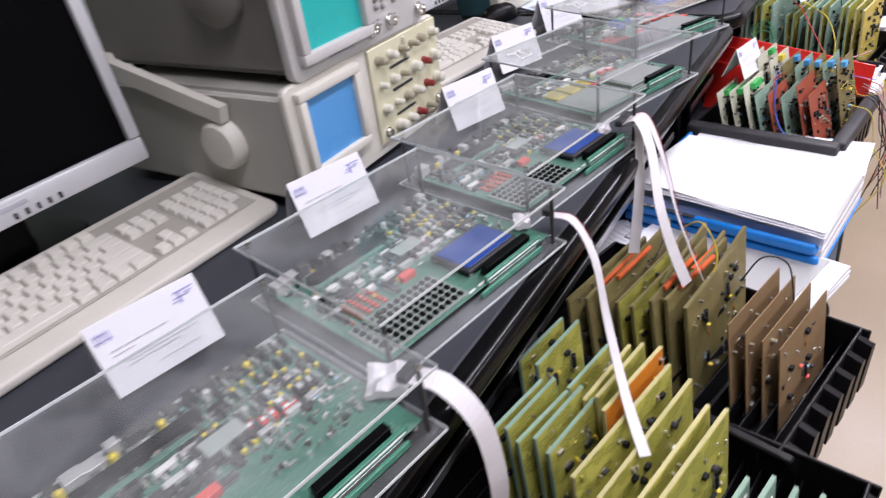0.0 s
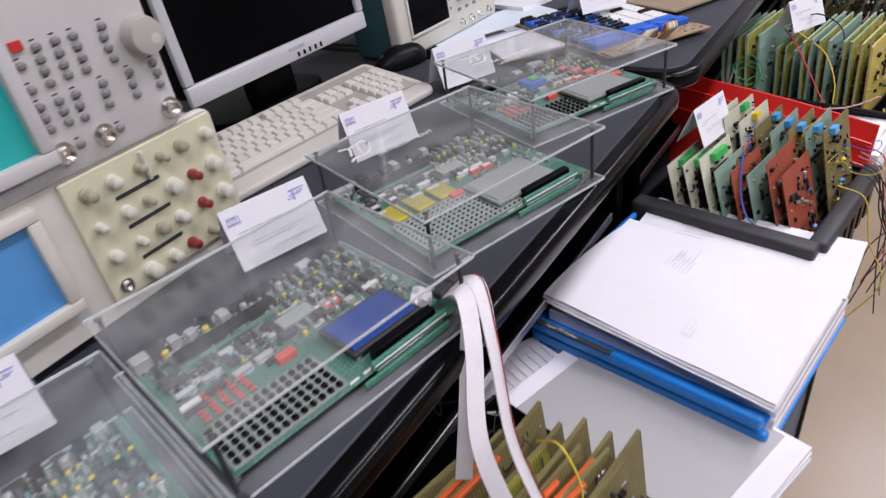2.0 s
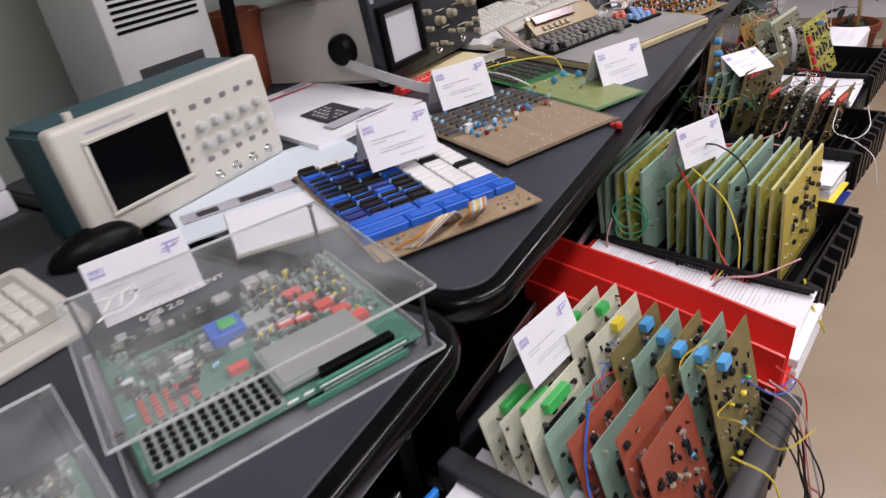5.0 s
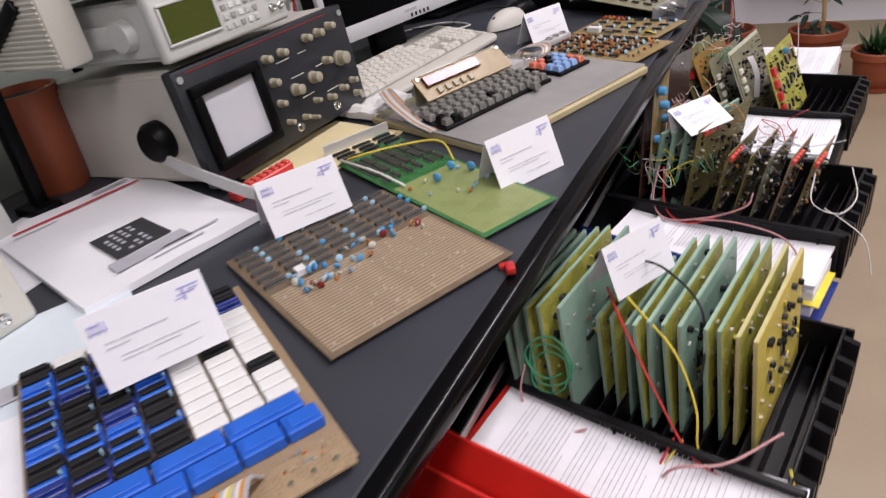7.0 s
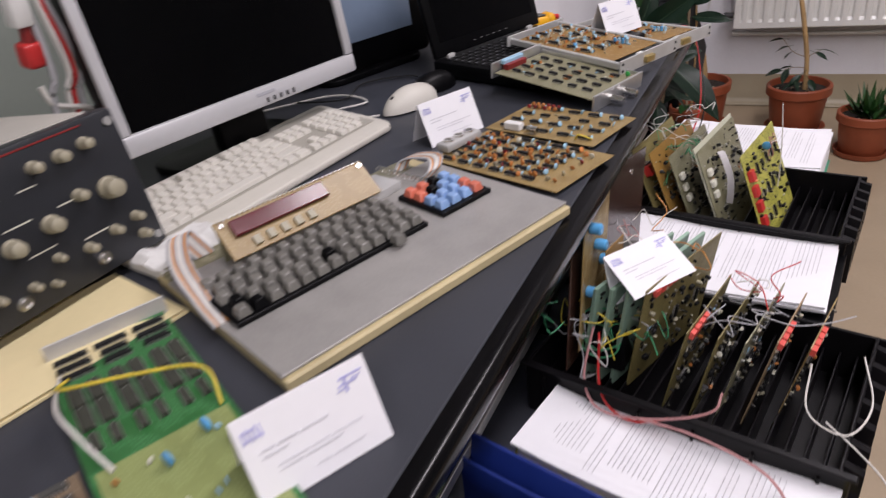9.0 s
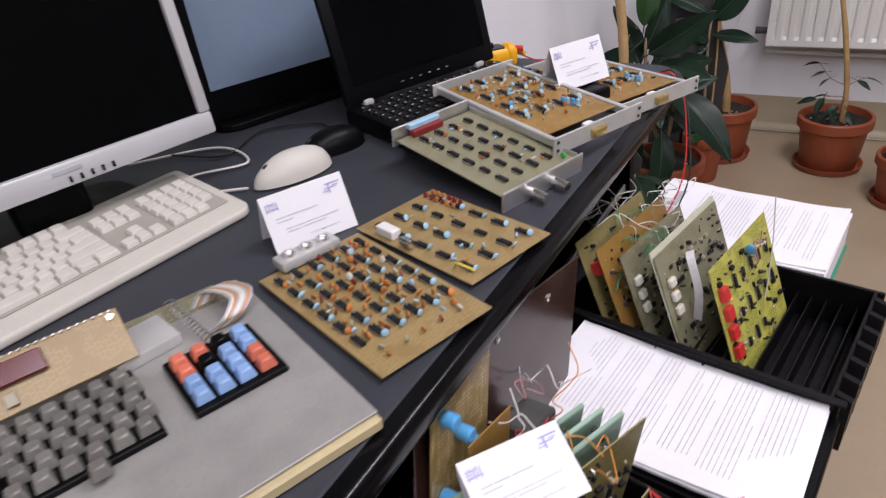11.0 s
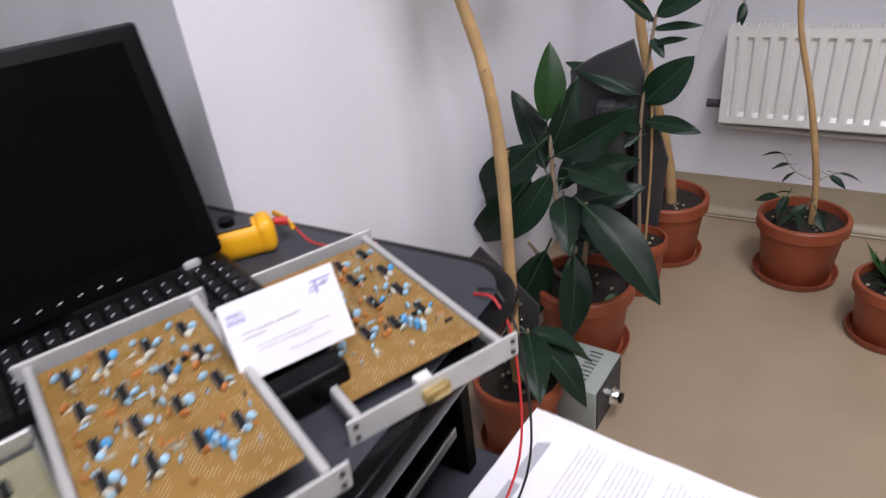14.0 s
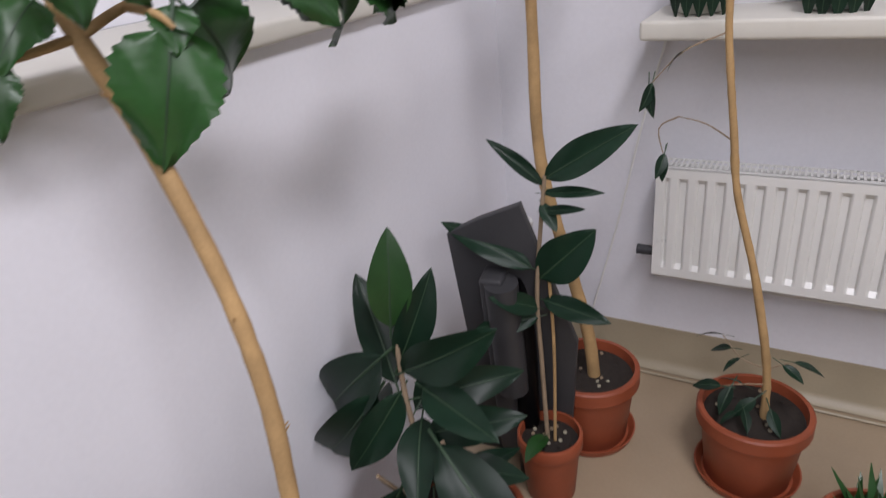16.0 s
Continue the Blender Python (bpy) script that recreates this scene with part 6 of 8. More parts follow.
pt = thing("plant_pot", pose(-0.825, 2.345, 0.7505), "tall terracotta-coloured plant pot with dry soil on the desk", "pot")
part("pot", lathe([(0.040, 0), (0.043, 0.01), (0.052, 0.145), (0.055, 0.145), (0.056, 0.165), (0.050, 0.165), (0.048, 0.15), (0.043, 0.1)], 28), TERRA, pt, smooth=40)
part("soil", lathe([(0.048, 0.140), (0.047, 0.152), (0.03, 0.156), (0.002, 0.157)], 20), SOIL, pt)
lm = thing("desk_lamp", pose(-0.765, 2.262, 0.7505), "black jointed desk lamp with pale ribbed shade beside a pot", "lamp")
part("foot", rbox(0.06, 0.045, 0.016, 0.004, 2), BLKP, lm, smooth=40)
part("arm", rbox(0.022, 0.020, 0.215, 0.003, 2), BLKP, lm, m=pose(0, 0.004, 0.010, 0, 7, 0), smooth=40)
part("joint", cyl(0.015, 0.015, 0.030, 16, pose(0, 0.015, 0, 90, 0, 0)), BLKP, lm, m=pose(0.026, 0.004, 0.222), smooth=40)
part("arm", rbox(0.018, 0.018, 0.150, 0.003, 2), BLKP, lm, m=pose(0.026, 0.008, 0.218, -4, 58, 0), smooth=40)
sd = part("shade", rbox(0.130, 0.050, 0.105, 0.008, 2), KEYB, lm, "pale ribbed plastic shade", pose(0.122, 0.040, 0.212, 0, 0, 4), smooth=40)
for k in range(15):
    part("rib", rbox(0.122, 0.003, 0.0035, 0.001, 1), KEYB, sd, m=pose(0, -0.0255, 0.006 + 0.0064 * k))
part("bracket", rbox(0.018, 0.055, 0.090, 0.002, 1), BLKP, lm, m=pose(-0.040, 0.030, 0.225, 0, 8, 0))
vb = thing("ventilated_box", pose(-0.815, 2.105, 0.7505, 0, 0, -4), "white ventilated equipment case with black slots", "case")
part("shell", rbox(0.18, 0.20, 0.36, 0.006, 2), LGREY, vb, smooth=40)
for k in range(14):
    cube_part("slot", vb, 0.0905, 0.0, 0.20 + k * 0.0105, 0.002, 0.16, 0.005, BLKP)
part("panel", rbox(0.003, 0.13, 0.09, 0.001, 1, 0.0905, 0, 0.05), DARKG, vb)

# ---- low stools that carry the racks ----
def stool(y0, y1, x0=-0.13, x1=0.285):
    ob = thing("stool", pose(0, 0, 0), "low square stool with grey laminate seat and black rim", "stool", "low stools beside the desks")
    part("seat", slab(round_rect(x0 + 0.006, y0 + 0.006, x1 - 0.006, y1 - 0.006, (0.03, 0.05, 0.05, 0.03), 7), 0.400, 0.420, 0.0015, 1), DESK, ob, "grey laminate seat")
    part("rim", slab(round_rect(x0, y0, x1, y1, (0.035, 0.055, 0.055, 0.035), 7), 0.396, 0.4175, 0.006, 3), EDGE, ob, "black rim", smooth=50)
    for x in (x0 + 0.05, x1 - 0.05):
        for y in (y0 + 0.05, y1 - 0.05):
            p = part("leg", cyl(0.011, 0.011, 0.384, 12), BLKP, ob, m=pose(x, y, 0.012), smooth=40)
            part("foot", cyl(0.013, 0.012, 0.014, 12), DARKG, p, m=pose(0, 0, -0.012), smooth=40)
    for y in (y0 + 0.05, y1 - 0.05):
        part("cross_bar", tube([(x0 + 0.05, y, 0.16), ((x0 + x1) / 2, y, 0.16), (x1 - 0.05, y, 0.16)], 0.007, n=8, per=2), BLKP, ob)
    return ob


for y0, y1 in ((0.56, 0.97), (0.98, 1.385), (1.395, 1.80), (1.81, 2.23), (2.24, 2.66), (2.67, 3.09), (3.10, 3.52), (3.53, 3.90)):
    stool(y0, y1)


# ---- card racks ----
def rack(cx, cy, w, d, ang, label, fins=None):
    ob = thing("card_rack", pose(cx, cy, 0.4205, 0, 0, -ang), label, "rack", "black plastic card racks")
    h, t = 0.085, 0.005
    part("floor_plate", rbox(w, d, 0.006, 0.001, 1), TRAY, ob)
    part("front_wall", rbox(w, t, h, 0.0015, 1, 0, -d / 2, 0), TRAY, ob)
    part("rear_wall", rbox(w, t, h, 0.0015, 1, 0, d / 2, 0), TRAY, ob)
    part("side_wall", rbox(t, d, h, 0.0015, 1, -w / 2, 0, 0), TRAY, ob)
    part("side_wall", rbox(t, d, h, 0.0015, 1, w / 2 - 0.012, 0, 0), TRAY, ob)
    part("rim", rbox(w + 0.012, 0.012, 0.006, 0.002, 1, 0, -d / 2 - 0.003, h), TRAY, ob)
    n = 7
    for k in range(n):
        bm = bmesh.new()
        y = -d / 2 + 0.02 + k * (d - 0.04) / (n - 1)
        hw = 0.011
        pts = [(y - hw, 0.0), (y + hw, 0.0), (y + hw, h - 0.006), (y + hw * 0.4, h), (y - hw * 0.5, h), (y - hw, h - 0.025)]
        a = [bm.verts.new((w / 2 - 0.010, q, z)) for q, z in pts]
        b = [bm.verts.new((w / 2 + 0.010, q, z * 0.93)) for q, z in pts]
        bm.faces.new(a[::-1])
        bm.faces.new(b)
        for i in range(6):
            bm.faces.new((a[i], a[(i + 1) % 6], b[(i + 1) % 6], b[i]))
        part("buttress", bm, TRAY, ob)
    nf = fins or int(w / 0.022)
    for k in range(nf):
        x = -w / 2 + 0.016 + k * (w - 0.045) / (nf - 1)
        part("fin", shared(("fin", round(d, 3)), lambda: finish(rbox(0.0025, d - 0.012, 0.045, 0.0006, 1), "fin", TRAY)), None, ob, m=pose(x, 0, 0.006))
    for k in range(6):
        part("front_rib", shared("frib", lambda: finish(rbox(0.004, 0.006, 0.070, 0.001, 1), "front_rib", TRAY)), None, ob, m=pose(-w / 2 + 0.03 + k * (w - 0.06) / 5, -d / 2 - 0.004, 0.004))
    return ob


rack(0.135, 0.798, 0.40, 0.300, 9, "black slotted plastic rack of yellow circuit boards on a stool")
rack(0.105, 1.095, 0.40, 0.275, 14, "black slotted plastic rack of khaki circuit boards on a stool")
rack(0.118, 1.938, 0.300, 0.290, 9, "black slotted plastic rack of mixed circuit boards on a stool")
b3r = bpy.data.objects["card_rack.002"]
part("front_bar", rbox(0.31, 0.034, 0.05, 0.006, 3, 0.0, -0.160, 0.045), DARKG, b3r, "thick dark grey front bar", smooth=40)
part("side_bar", rbox(0.030, 0.30, 0.030, 0.006, 3, 0.150, 0.0, 0.065), DARKG, b3r, "thick dark grey side bar", smooth=40)
rack(0.145, 2.482, 0.350, 0.295, 10, "black slotted plastic rack of sage and yellow boards on a stool")
rack(0.155, 3.005, 0.400, 0.265, 11, "black slotted plastic rack, partly empty, with wired boards")
rack(0.160, 3.520, 0.400, 0.270, 9, "black slotted plastic rack, half empty, with large boards")


def rack_board(x, y, ang, l, ztop, h, material, seed, group, chips=4, caps=4, ress=4, cols=(KNOB,), lean=0.0, chipmat=None, cut=0.0, label="", dots=0, top=None, leds=0, relays=False, edge=None):
    """A circuit board standing on edge, its parts towards +x; edge: colour of a thick backing sheet."""
    ob = thing("circuit_board", pose(x, y, ztop, 0, 0, -ang) @ pose(0, 0, 0, 0, 90 + lean, 0) @ pose(h / 2, 0, 0), label, "circuit board", group)
    layers = [("board", 0.0016, 0.0, material, 0.0)] if edge is None else [("backing", 0.0042, -0.0031, edge, 0.0), ("printed_face", 0.0006, 0.0011, material, 0.003)]
    for nm, thick, zz, layer_mat, inset in layers:
        bm = bmesh.new()
        vs = add_box(bm, h - inset, l - inset, thick, 0, 0, zz)
        for v in vs:
            if v.co.x < 0 and v.co.y < 0:
                v.co.x += cut
        part(nm, bm, layer_mat, ob)
    scatter(ob, h * 0.8, l * 0.86, 0.0016, seed, chips, caps, ress, cols, (5, 7, 8), chipmat, True, 90 if seed % 2 else 0)
    if "third" in group or "fifth" in group or "sixth" in group:
        litter(ob, h * 0.86, l * 0.9, 0.0016, int(340 * l), seed + 500, (chipmat or CHIP, DARKG, KNOB, PIN, CHIP))
    else:
        litter(ob, h * 0.86, l * 0.9, 0.0016, int(110 * l), seed + 500, (PIN, KNOB, material, DARKG))
    rr = random.Random(seed)
    for k in range(int((120 if "third" in group or "fifth" in group or "sixth" in group else 70) * l)):
        q = rr.random()
        xx, yy = -h * 0.42 + rr.random() * h * 0.75, -l * 0.44 + rr.random() * l * 0.88
        if q < 0.5:
            part("solder_joint", shared("sjr", lambda: finish(cyl(0.0014, 0.0005, 0.0016, 6), "solder_joint", PIN)), None, ob, m=pose(xx, yy, 0.0016))
        elif q < 0.8:
            cube_part("part_body", ob, xx, yy, 0.0016, 0.006, 0.009, 0.005, CHIP, 0.0006)
        else:
            can(ob, xx, yy, 0.0016, rr.choice((CHIP, DARKG, KNOB)), 0.0030, 0.007)
    for k in range(dots):
        can(ob, -h / 2 + 0.02 + rr.random() * h * 0.55, -l * 0.4 + rr.random() * l * 0.8, 0.0016, rr.choice((CHIP, DARKG, CHIP)), 0.0042, 0.006)
    if top is not None:
        part("connector", rbox(0.006, l * 0.55, 0.006, 0.001, 1, -h / 2 + 0.006, -l * 0.05, 0.0016), top, ob, "orange edge connector")
    if relays:
        for k in range(4):
            cube_part("relay", ob, -h / 2 + 0.045 + 0.030 * k, 0.0, 0.0016, 0.022, l * 0.55, 0.011, BLKP, 0.001, label="black relay")
        cube_part("terminal", ob, -h / 2 + 0.012, 0.0, 0.0016, 0.014, l * 0.4, 0.011, GREENC, 0.001, label="green terminal block")
    for k in range(leds):
        cube_part("red_led", ob, -h / 2 + 0.012, -l * 0.38 + k * 0.014, 0.0016, 0.010, 0.011, 0.006, REDSW)
    return ob


rng = random.Random(77)
ORTOP = mat("orange_edge_connector", (0.70, 0.13, 0.03), 0.4, 0, 0.12, 60, 0.04)
G1 = "yellow boards in the first rack"
YB = "yellow-green printed circuit board standing in a rack"
AMB = "amber-orange circuit board standing in a rack"
SMALL = "small sage-green board standing in a rack"
YPAIR = "yellow-green circuit board with sage backing standing in a rack"
# rows of x, y, length, top, number, step in x
for x, y, l, zt, n, step, face, edge, nm in ((-0.026, 0.898, 0.095, 0.598, 2, 0.023, P_YEL, SAGE_E, YPAIR), (-0.008, 0.795, 0.092, 0.592, 5, 0.0165, P_YEL, SAGE_E, YPAIR), (0.040, 0.890, 0.088, 0.585, 1, 0.02, P_YEL, SAGE_E, YPAIR),
                                             (0.068, 0.882, 0.105, 0.598, 2, 0.014, P_YEL, CREAM_E, YB), (0.101, 0.872, 0.122, 0.602, 1, 0.02, P_AMBER, CREAM_E, AMB), (0.108, 0.816, 0.195, 0.594, 2, 0.027, P_YEL, CREAM_E, YB),
                                             (0.163, 0.798, 0.165, 0.590, 2, 0.018, P_YEL, CREAM_E, YB), (0.222, 0.798, 0.095, 0.545, 4, 0.023, P_SAGE, SAGE_E, SMALL)):
    for k in range(n):
        rack_board(x + step * k, y + rng.uniform(-0.004, 0.004), 12 + rng.uniform(-2, 2), l, zt + rng.uniform(-0.006, 0.006), 0.15 if zt > 0.56 else 0.11, face, int(100 + x * 700 + 3 * k + l * 90), G1, 3, 4, 3, (KNOB, YELC), label=nm, lean=-6, edge=edge, cut=0.004, dots=4 if l > 0.15 else 0)
G2 = "khaki boards in the second rack"
KB2 = "khaki printed circuit board with orange connector standing in a rack"
for k in range(8):
    s = P_YEL if k in (3, 4) else P_KHAKI
    rack_board(-0.010 + 0.0205 * k, 1.078 + 0.004 * k + rng.uniform(-0.006, 0.006), 13 + rng.uniform(-2, 2), 0.165, 0.604 + rng.uniform(-0.010, 0.010), 0.17, s, 140 + k, G2, 3, 3, 4, (KNOB, YELC), label=KB2 if k not in (3, 4) else YB, lean=-8, top=ORTOP if k in (1, 2, 5, 6) else None, cut=0.01, edge=KHAKI_E)
for k in range(5):
    rack_board(0.035 + 0.026 * k, 1.140 + 0.003 * k + rng.uniform(-0.006, 0.006), 13, 0.13, 0.612 + rng.uniform(-0.012, 0.006), 0.18, P_KHAKI, 152 + k, G2, 2, 2, 3, (KNOB,), label="khaki printed circuit board standing in a rack", lean=-7, top=ORTOP if k == 3 else None, cut=0.03, edge=KHAKI_E)
for k in range(4):
    rack_board(0.190 + 0.020 * k, 1.085 + 0.003 * k, 14, 0.15, 0.594 - 0.009 * k, 0.16, P_TANR, 160 + k, G2, 1, 2, 3, (REDSW, KNOB), label="tan perforated board with pin rows standing in a rack", lean=-8, top=None)
G3 = "mixed boards in the third rack"
for k, s in enumerate((P_CREAM, P_CREAM, P_CREAM, P_SAGE, P_RED, P_SAGE, P_RED, P_RED)):
    rack_board(0.000 + 0.0255 * k, 1.870 + 0.002 * k, 10, 0.115, 0.590 + rng.uniform(-0.012, 0.016), 0.165, s, 170 + k, G3, 4, 4, 4, (KNOB, BLUEC), relays=(s is P_CREAM), label={P_CREAM: "cream circuit board with dark parts standing in a rack", P_SAGE: "sage-green circuit board standing in a rack", P_RED: "red-brown circuit board standing in a rack"}[s], lean=-17)
for k, s in enumerate((P_CREAM, P_CREAM, P_CREAM, P_KHAKI, P_SAGE, P_KHAKI, P_SAGE, P_KHAKI)):
    b = rack_board(0.030 + 0.0265 * k, 2.005, 10, 0.125, 0.612 + rng.uniform(-0.01, 0.012), 0.18, s, 180 + k, G3, 3, 5, 3, (BLUEC, YELC, BLUEC, GREENC), label="circuit board with blue and green parts standing in a rack", lean=-14)
    cube_part("terminal", b, -0.082, rng.uniform(-0.03, 0.03), 0.0016, 0.012, 0.020, 0.010, (GREENC, GREENC, YELC, BLUEC, BLUEC, BLUEC, BLUEC, BLUEC)[k])
G4 = "sage and yellow boards in the fourth rack"
xs4 = (-0.045, -0.030, -0.012, 0.004, 0.030, 0.062, 0.080, 0.098, 0.120, 0.136, 0.152, 0.170, 0.198, 0.212, 0.232, 0.250)
for k, x in enumerate(xs4):
    s = P_GOLDY if k == 15 else (P_SAGE if k in (0, 1, 4, 7, 9, 11) else P_YEL)
    short = 5 <= k <= 7
    rack_board(x, 2.478 + 0.002 * k + (0.02 if short else 0), 10.5, 0.165 if short else 0.205, (0.605 if short else 0.635) - 0.0012 * k + rng.uniform(-0.008, 0.008), 0.175, s, 200 + k, G4, 3 if k % 2 else 2, 3, 3, (YELC, KNOB), lean=-4 + rng.uniform(-2, 2), cut=0.006, dots=16 if k == 15 else (14 if k in (3, 8, 11, 12) else 0),
               label="golden-yellow circuit board with black parts standing in a rack" if s is P_GOLDY else ("yellow circuit board with sage backing standing in a rack" if s is P_YEL else "sage-green circuit board standing in a rack"), chipmat=CHIP if k > 3 else DUSTY, edge=CREAM_E if k > 13 else SAGE_E)
G5 = "wired boards in the fifth rack"
for k in range(4):
    rack_board(0.060 + 0.021 * k, 3.030, 22, 0.185, 0.625 + 0.003 * k, 0.175, (P_SAGE, P_SAGE, P_SAGE, P_KHAKI)[k], 220 + k, G5, 3, 3, 3, (KNOB,), lean=9, leds=4 if k == 3 else 0, edge=SAGE_E if k < 3 else None, label="sage-green circuit board standing in a rack")
for k, x in enumerate((0.160, 0.195, 0.225, 0.255, 0.290)):
    rack_board(x, 2.990 + 0.004 * k, 14, 0.15 if k < 3 else 0.12, 0.600 - 0.004 * k, 0.15, (P_KHAKI, P_KHAKI, P_OLIVE, P_TAN, P_BROWN)[k], 226 + k, G5, 4, 5, 4, (KNOB, KNOBI, ORANGEC), lean=11, leds=4 if k in (0, 3, 4) else 0, label="khaki circuit board with red indicator row standing in a rack")
fu = thing("front_unit", pose(0.000, 3.095, 0.462, -11, 0, -4), "orange-brown wired control unit with blue capacitors standing in a rack", "circuit board")
part("face_plate", rbox(0.003, 0.350, 0.250, 0.001, 1, 0, 0, 0), mat("dark_brown_plate", (0.045, 0.022, 0.016), 0.22, 0, 0.2, 15, 0.04), fu, "glossy dark brown face plate")
part("board", rbox(0.002, 0.100, 0.215, 0.0005, 1, 0.014, -0.118, 0.030), P_BROWN, fu, "orange-brown board")
part("board", rbox(0.002, 0.080, 0.150, 0.0005, 1, 0.034, -0.095, 0.020), P_GOLD, fu, "orange board")
for k in range(4):
    part("capacitor", lathe([(0.007, 0), (0.008, 0.002), (0.008, 0.014), (0.006, 0.016)], 14), BLUEC, fu, m=pose(0.016, -0.150 + 0.026 * (k % 3), 0.205 - 0.030 * k, 0, 90, 0), smooth=40)
for k in range(6):
    part("screw", lathe([(0.005, 0), (0.005, 0.0012), (0.002, 0.0026)], 10), CHROME, fu, m=pose(0.0015, -0.15 + 0.060 * k, 0.225 - 0.155 * (k % 2), 0, 90, 0))
part("transformer", rbox(0.04, 0.06, 0.04, 0.003, 1, 0.038, -0.02, 0.10), DUSTY, fu)
part("chassis", rbox(0.06, 0.200, 0.080, 0.002, 1, 0.042, -0.05, 0.004), BLKP, fu, "dark wired chassis")
litter(fu, 0.05, 0.19, 0.084, 90, 93, (KNOB, DARKG, ORANGEC, DRED, PIN), 0.042, -0.05)
for k in range(10):
    can(fu, 0.030 + 0.012 * (k % 3), -0.13 + 0.014 * k, 0.084, (ORANGEC, DARKG, KNOB, DRED)[k % 4], 0.005, 0.022, "component")
G6 = "large boards in the sixth rack"
for k, (x, l, zt, s, nm) in enumerate(((-0.012, 0.20, 0.615, P_KHAKI, "dark khaki circuit board full of chips standing in a rack"), (0.022, 0.205, 0.612, P_GOLD, "amber board tangled with green wires standing in a rack"), (0.055, 0.19, 0.606, P_OLIVE, "olive circuit board with cream switches standing in a rack"),
                                      (0.100, 0.205, 0.628, P_CREAM, "grey-white backing board standing in a rack"), (0.106, 0.20, 0.622, P_OLIVE, "large olive board with cream switches standing in a rack"), (0.178, 0.195, 0.618, P_YEL, "yellow board with red buttons and black chips standing in a rack"))):
    b = rack_board(x, 3.528 - 0.003 * k, 12, l, zt, 0.185, s, 240 + k, G6, (12, 2, 8, 0, 6, 16)[k], (6, 2, 3, 0, 3, 1)[k], (6, 3, 4, 0, 6, 2)[k], (ORANGEC, KNOB), lean=-23 + 0.6 * k, label=nm)
    if k in (2, 4):
        for q in range(3):
            cube_part("switch", b, -0.045 + 0.022 * q, -l * 0.40, 0.0016, 0.014, 0.016, 0.008, KNOBI, 0.002)
    if k == 5:
        for q in range(4):
            cube_part("button", b, -0.050 + 0.030 * q, -l * 0.42, 0.0016, 0.020, 0.017, 0.009, REDP, 0.001, label="red push button")
        disc_cap(b, -0.072, 0.01, 0.002, BLUEC, 0.008)
    if k == 4:
        part("flat_cable", ribbon([(-0.06, -0.01, 0.003), (-0.062, -0.045, 0.022), (-0.02, -0.062, 0.030), (0.03, -0.055, 0.012)], 0.012, 0.0012, (0, 0, 1)), RIB, b, "white flat cable")
    if k == 0:
        cube_part("relay", b, -0.04, -0.075, 0.0016, 0.02, 0.02, 0.014, REDP)

# tent cards in the racks
copy_thing(CARD, pose(0.022, 1.925, 0.597, 0, 0, -12))
copy_thing(CARD, pose(0.078, 2.480, 0.628, 0, 0, -28))
copy_thing(CARD, pose(0.092, 2.985, 0.612, 0, -38, -35))

# ---- wires round the racks ----
rng = random.Random(88)


def tangle(cx, cy, z, n, cols, spread=0.05, drop=0.06, r=0.0008):
    for _ in range(n):
        p = Vector((cx + rng.uniform(-spread, spread), cy + rng.uniform(-spread, spread), z))
        q = [p.copy()]
        for k in range(5):
            p = p + Vector((rng.uniform(-1, 1) * spread * 0.8, rng.uniform(-1, 1) * spread * 0.8, rng.uniform(-1, 0.75) * drop * 0.6))
            q.append(p.copy())
        wire(q, rng.choice(cols), r)


def coil(cx, cy, z, r0, colour, turns=3):
    q = [(cx + r0 * math.cos(a) * (1 + 0.15 * math.sin(1.7 * a)), cy + 0.4 * r0 * math.sin(a), z + r0 * math.sin(a) + 0.002 * a) for a in [k * math.pi / 4 for k in range(8 * turns)]]
    wire(q, colour, 0.0013, colour + " insulated wire coiled beside a rack")


coil(0.000, 2.370, 0.530, 0.028, "green")
wire([(0.055, 2.45, 0.625), (0.085, 2.40, 0.615), (0.13, 2.36, 0.56), (0.18, 2.325, 0.50), (0.23, 2.31, 0.49), (0.24, 2.33, 0.47)], "red", 0.0016)
wire([(0.06, 2.46, 0.63), (0.10, 2.42, 0.622), (0.15, 2.38, 0.60), (0.18, 2.35, 0.55), (0.19, 2.33, 0.50), (0.23, 2.34, 0.48)], "yellow", 0.0016)
wire([(0.07, 2.50, 0.64), (0.12, 2.46, 0.66), (0.17, 2.42, 0.64), (0.18, 2.40, 0.58), (0.17, 2.38, 0.52)], "black", 0.0016)
wire([(0.16, 2.335, 0.51), (0.15, 2.31, 0.49), (0.14, 2.305, 0.46)], "red", 0.0016)
wire([(0.17, 2.335, 0.51), (0.155, 2.312, 0.49), (0.145, 2.305, 0.47)], "yellow", 0.0016)
wire([(0.27, 2.37, 0.52), (0.22, 2.315, 0.513), (0.17, 2.295, 0.508), (0.15, 2.29, 0.48)], "pink", 0.0018)
wire([(0.28, 2.33, 0.51), (0.29, 2.31, 0.49), (0.31, 2.285, 0.47), (0.32, 2.30, 0.44)], "yellow", 0.0018)
wire([(-0.03, 2.36, 0.55), (-0.035, 2.35, 0.51), (-0.02, 2.335, 0.47), (0.02, 2.32, 0.48), (0.06, 2.325, 0.50)], "pink", 0.0016)
for cx, n in ((0.015, 9), (0.055, 8)):
    tangle(cx, 2.96, 0.575, n, ("white", "green", "grey", "yellow"), 0.035, 0.06)
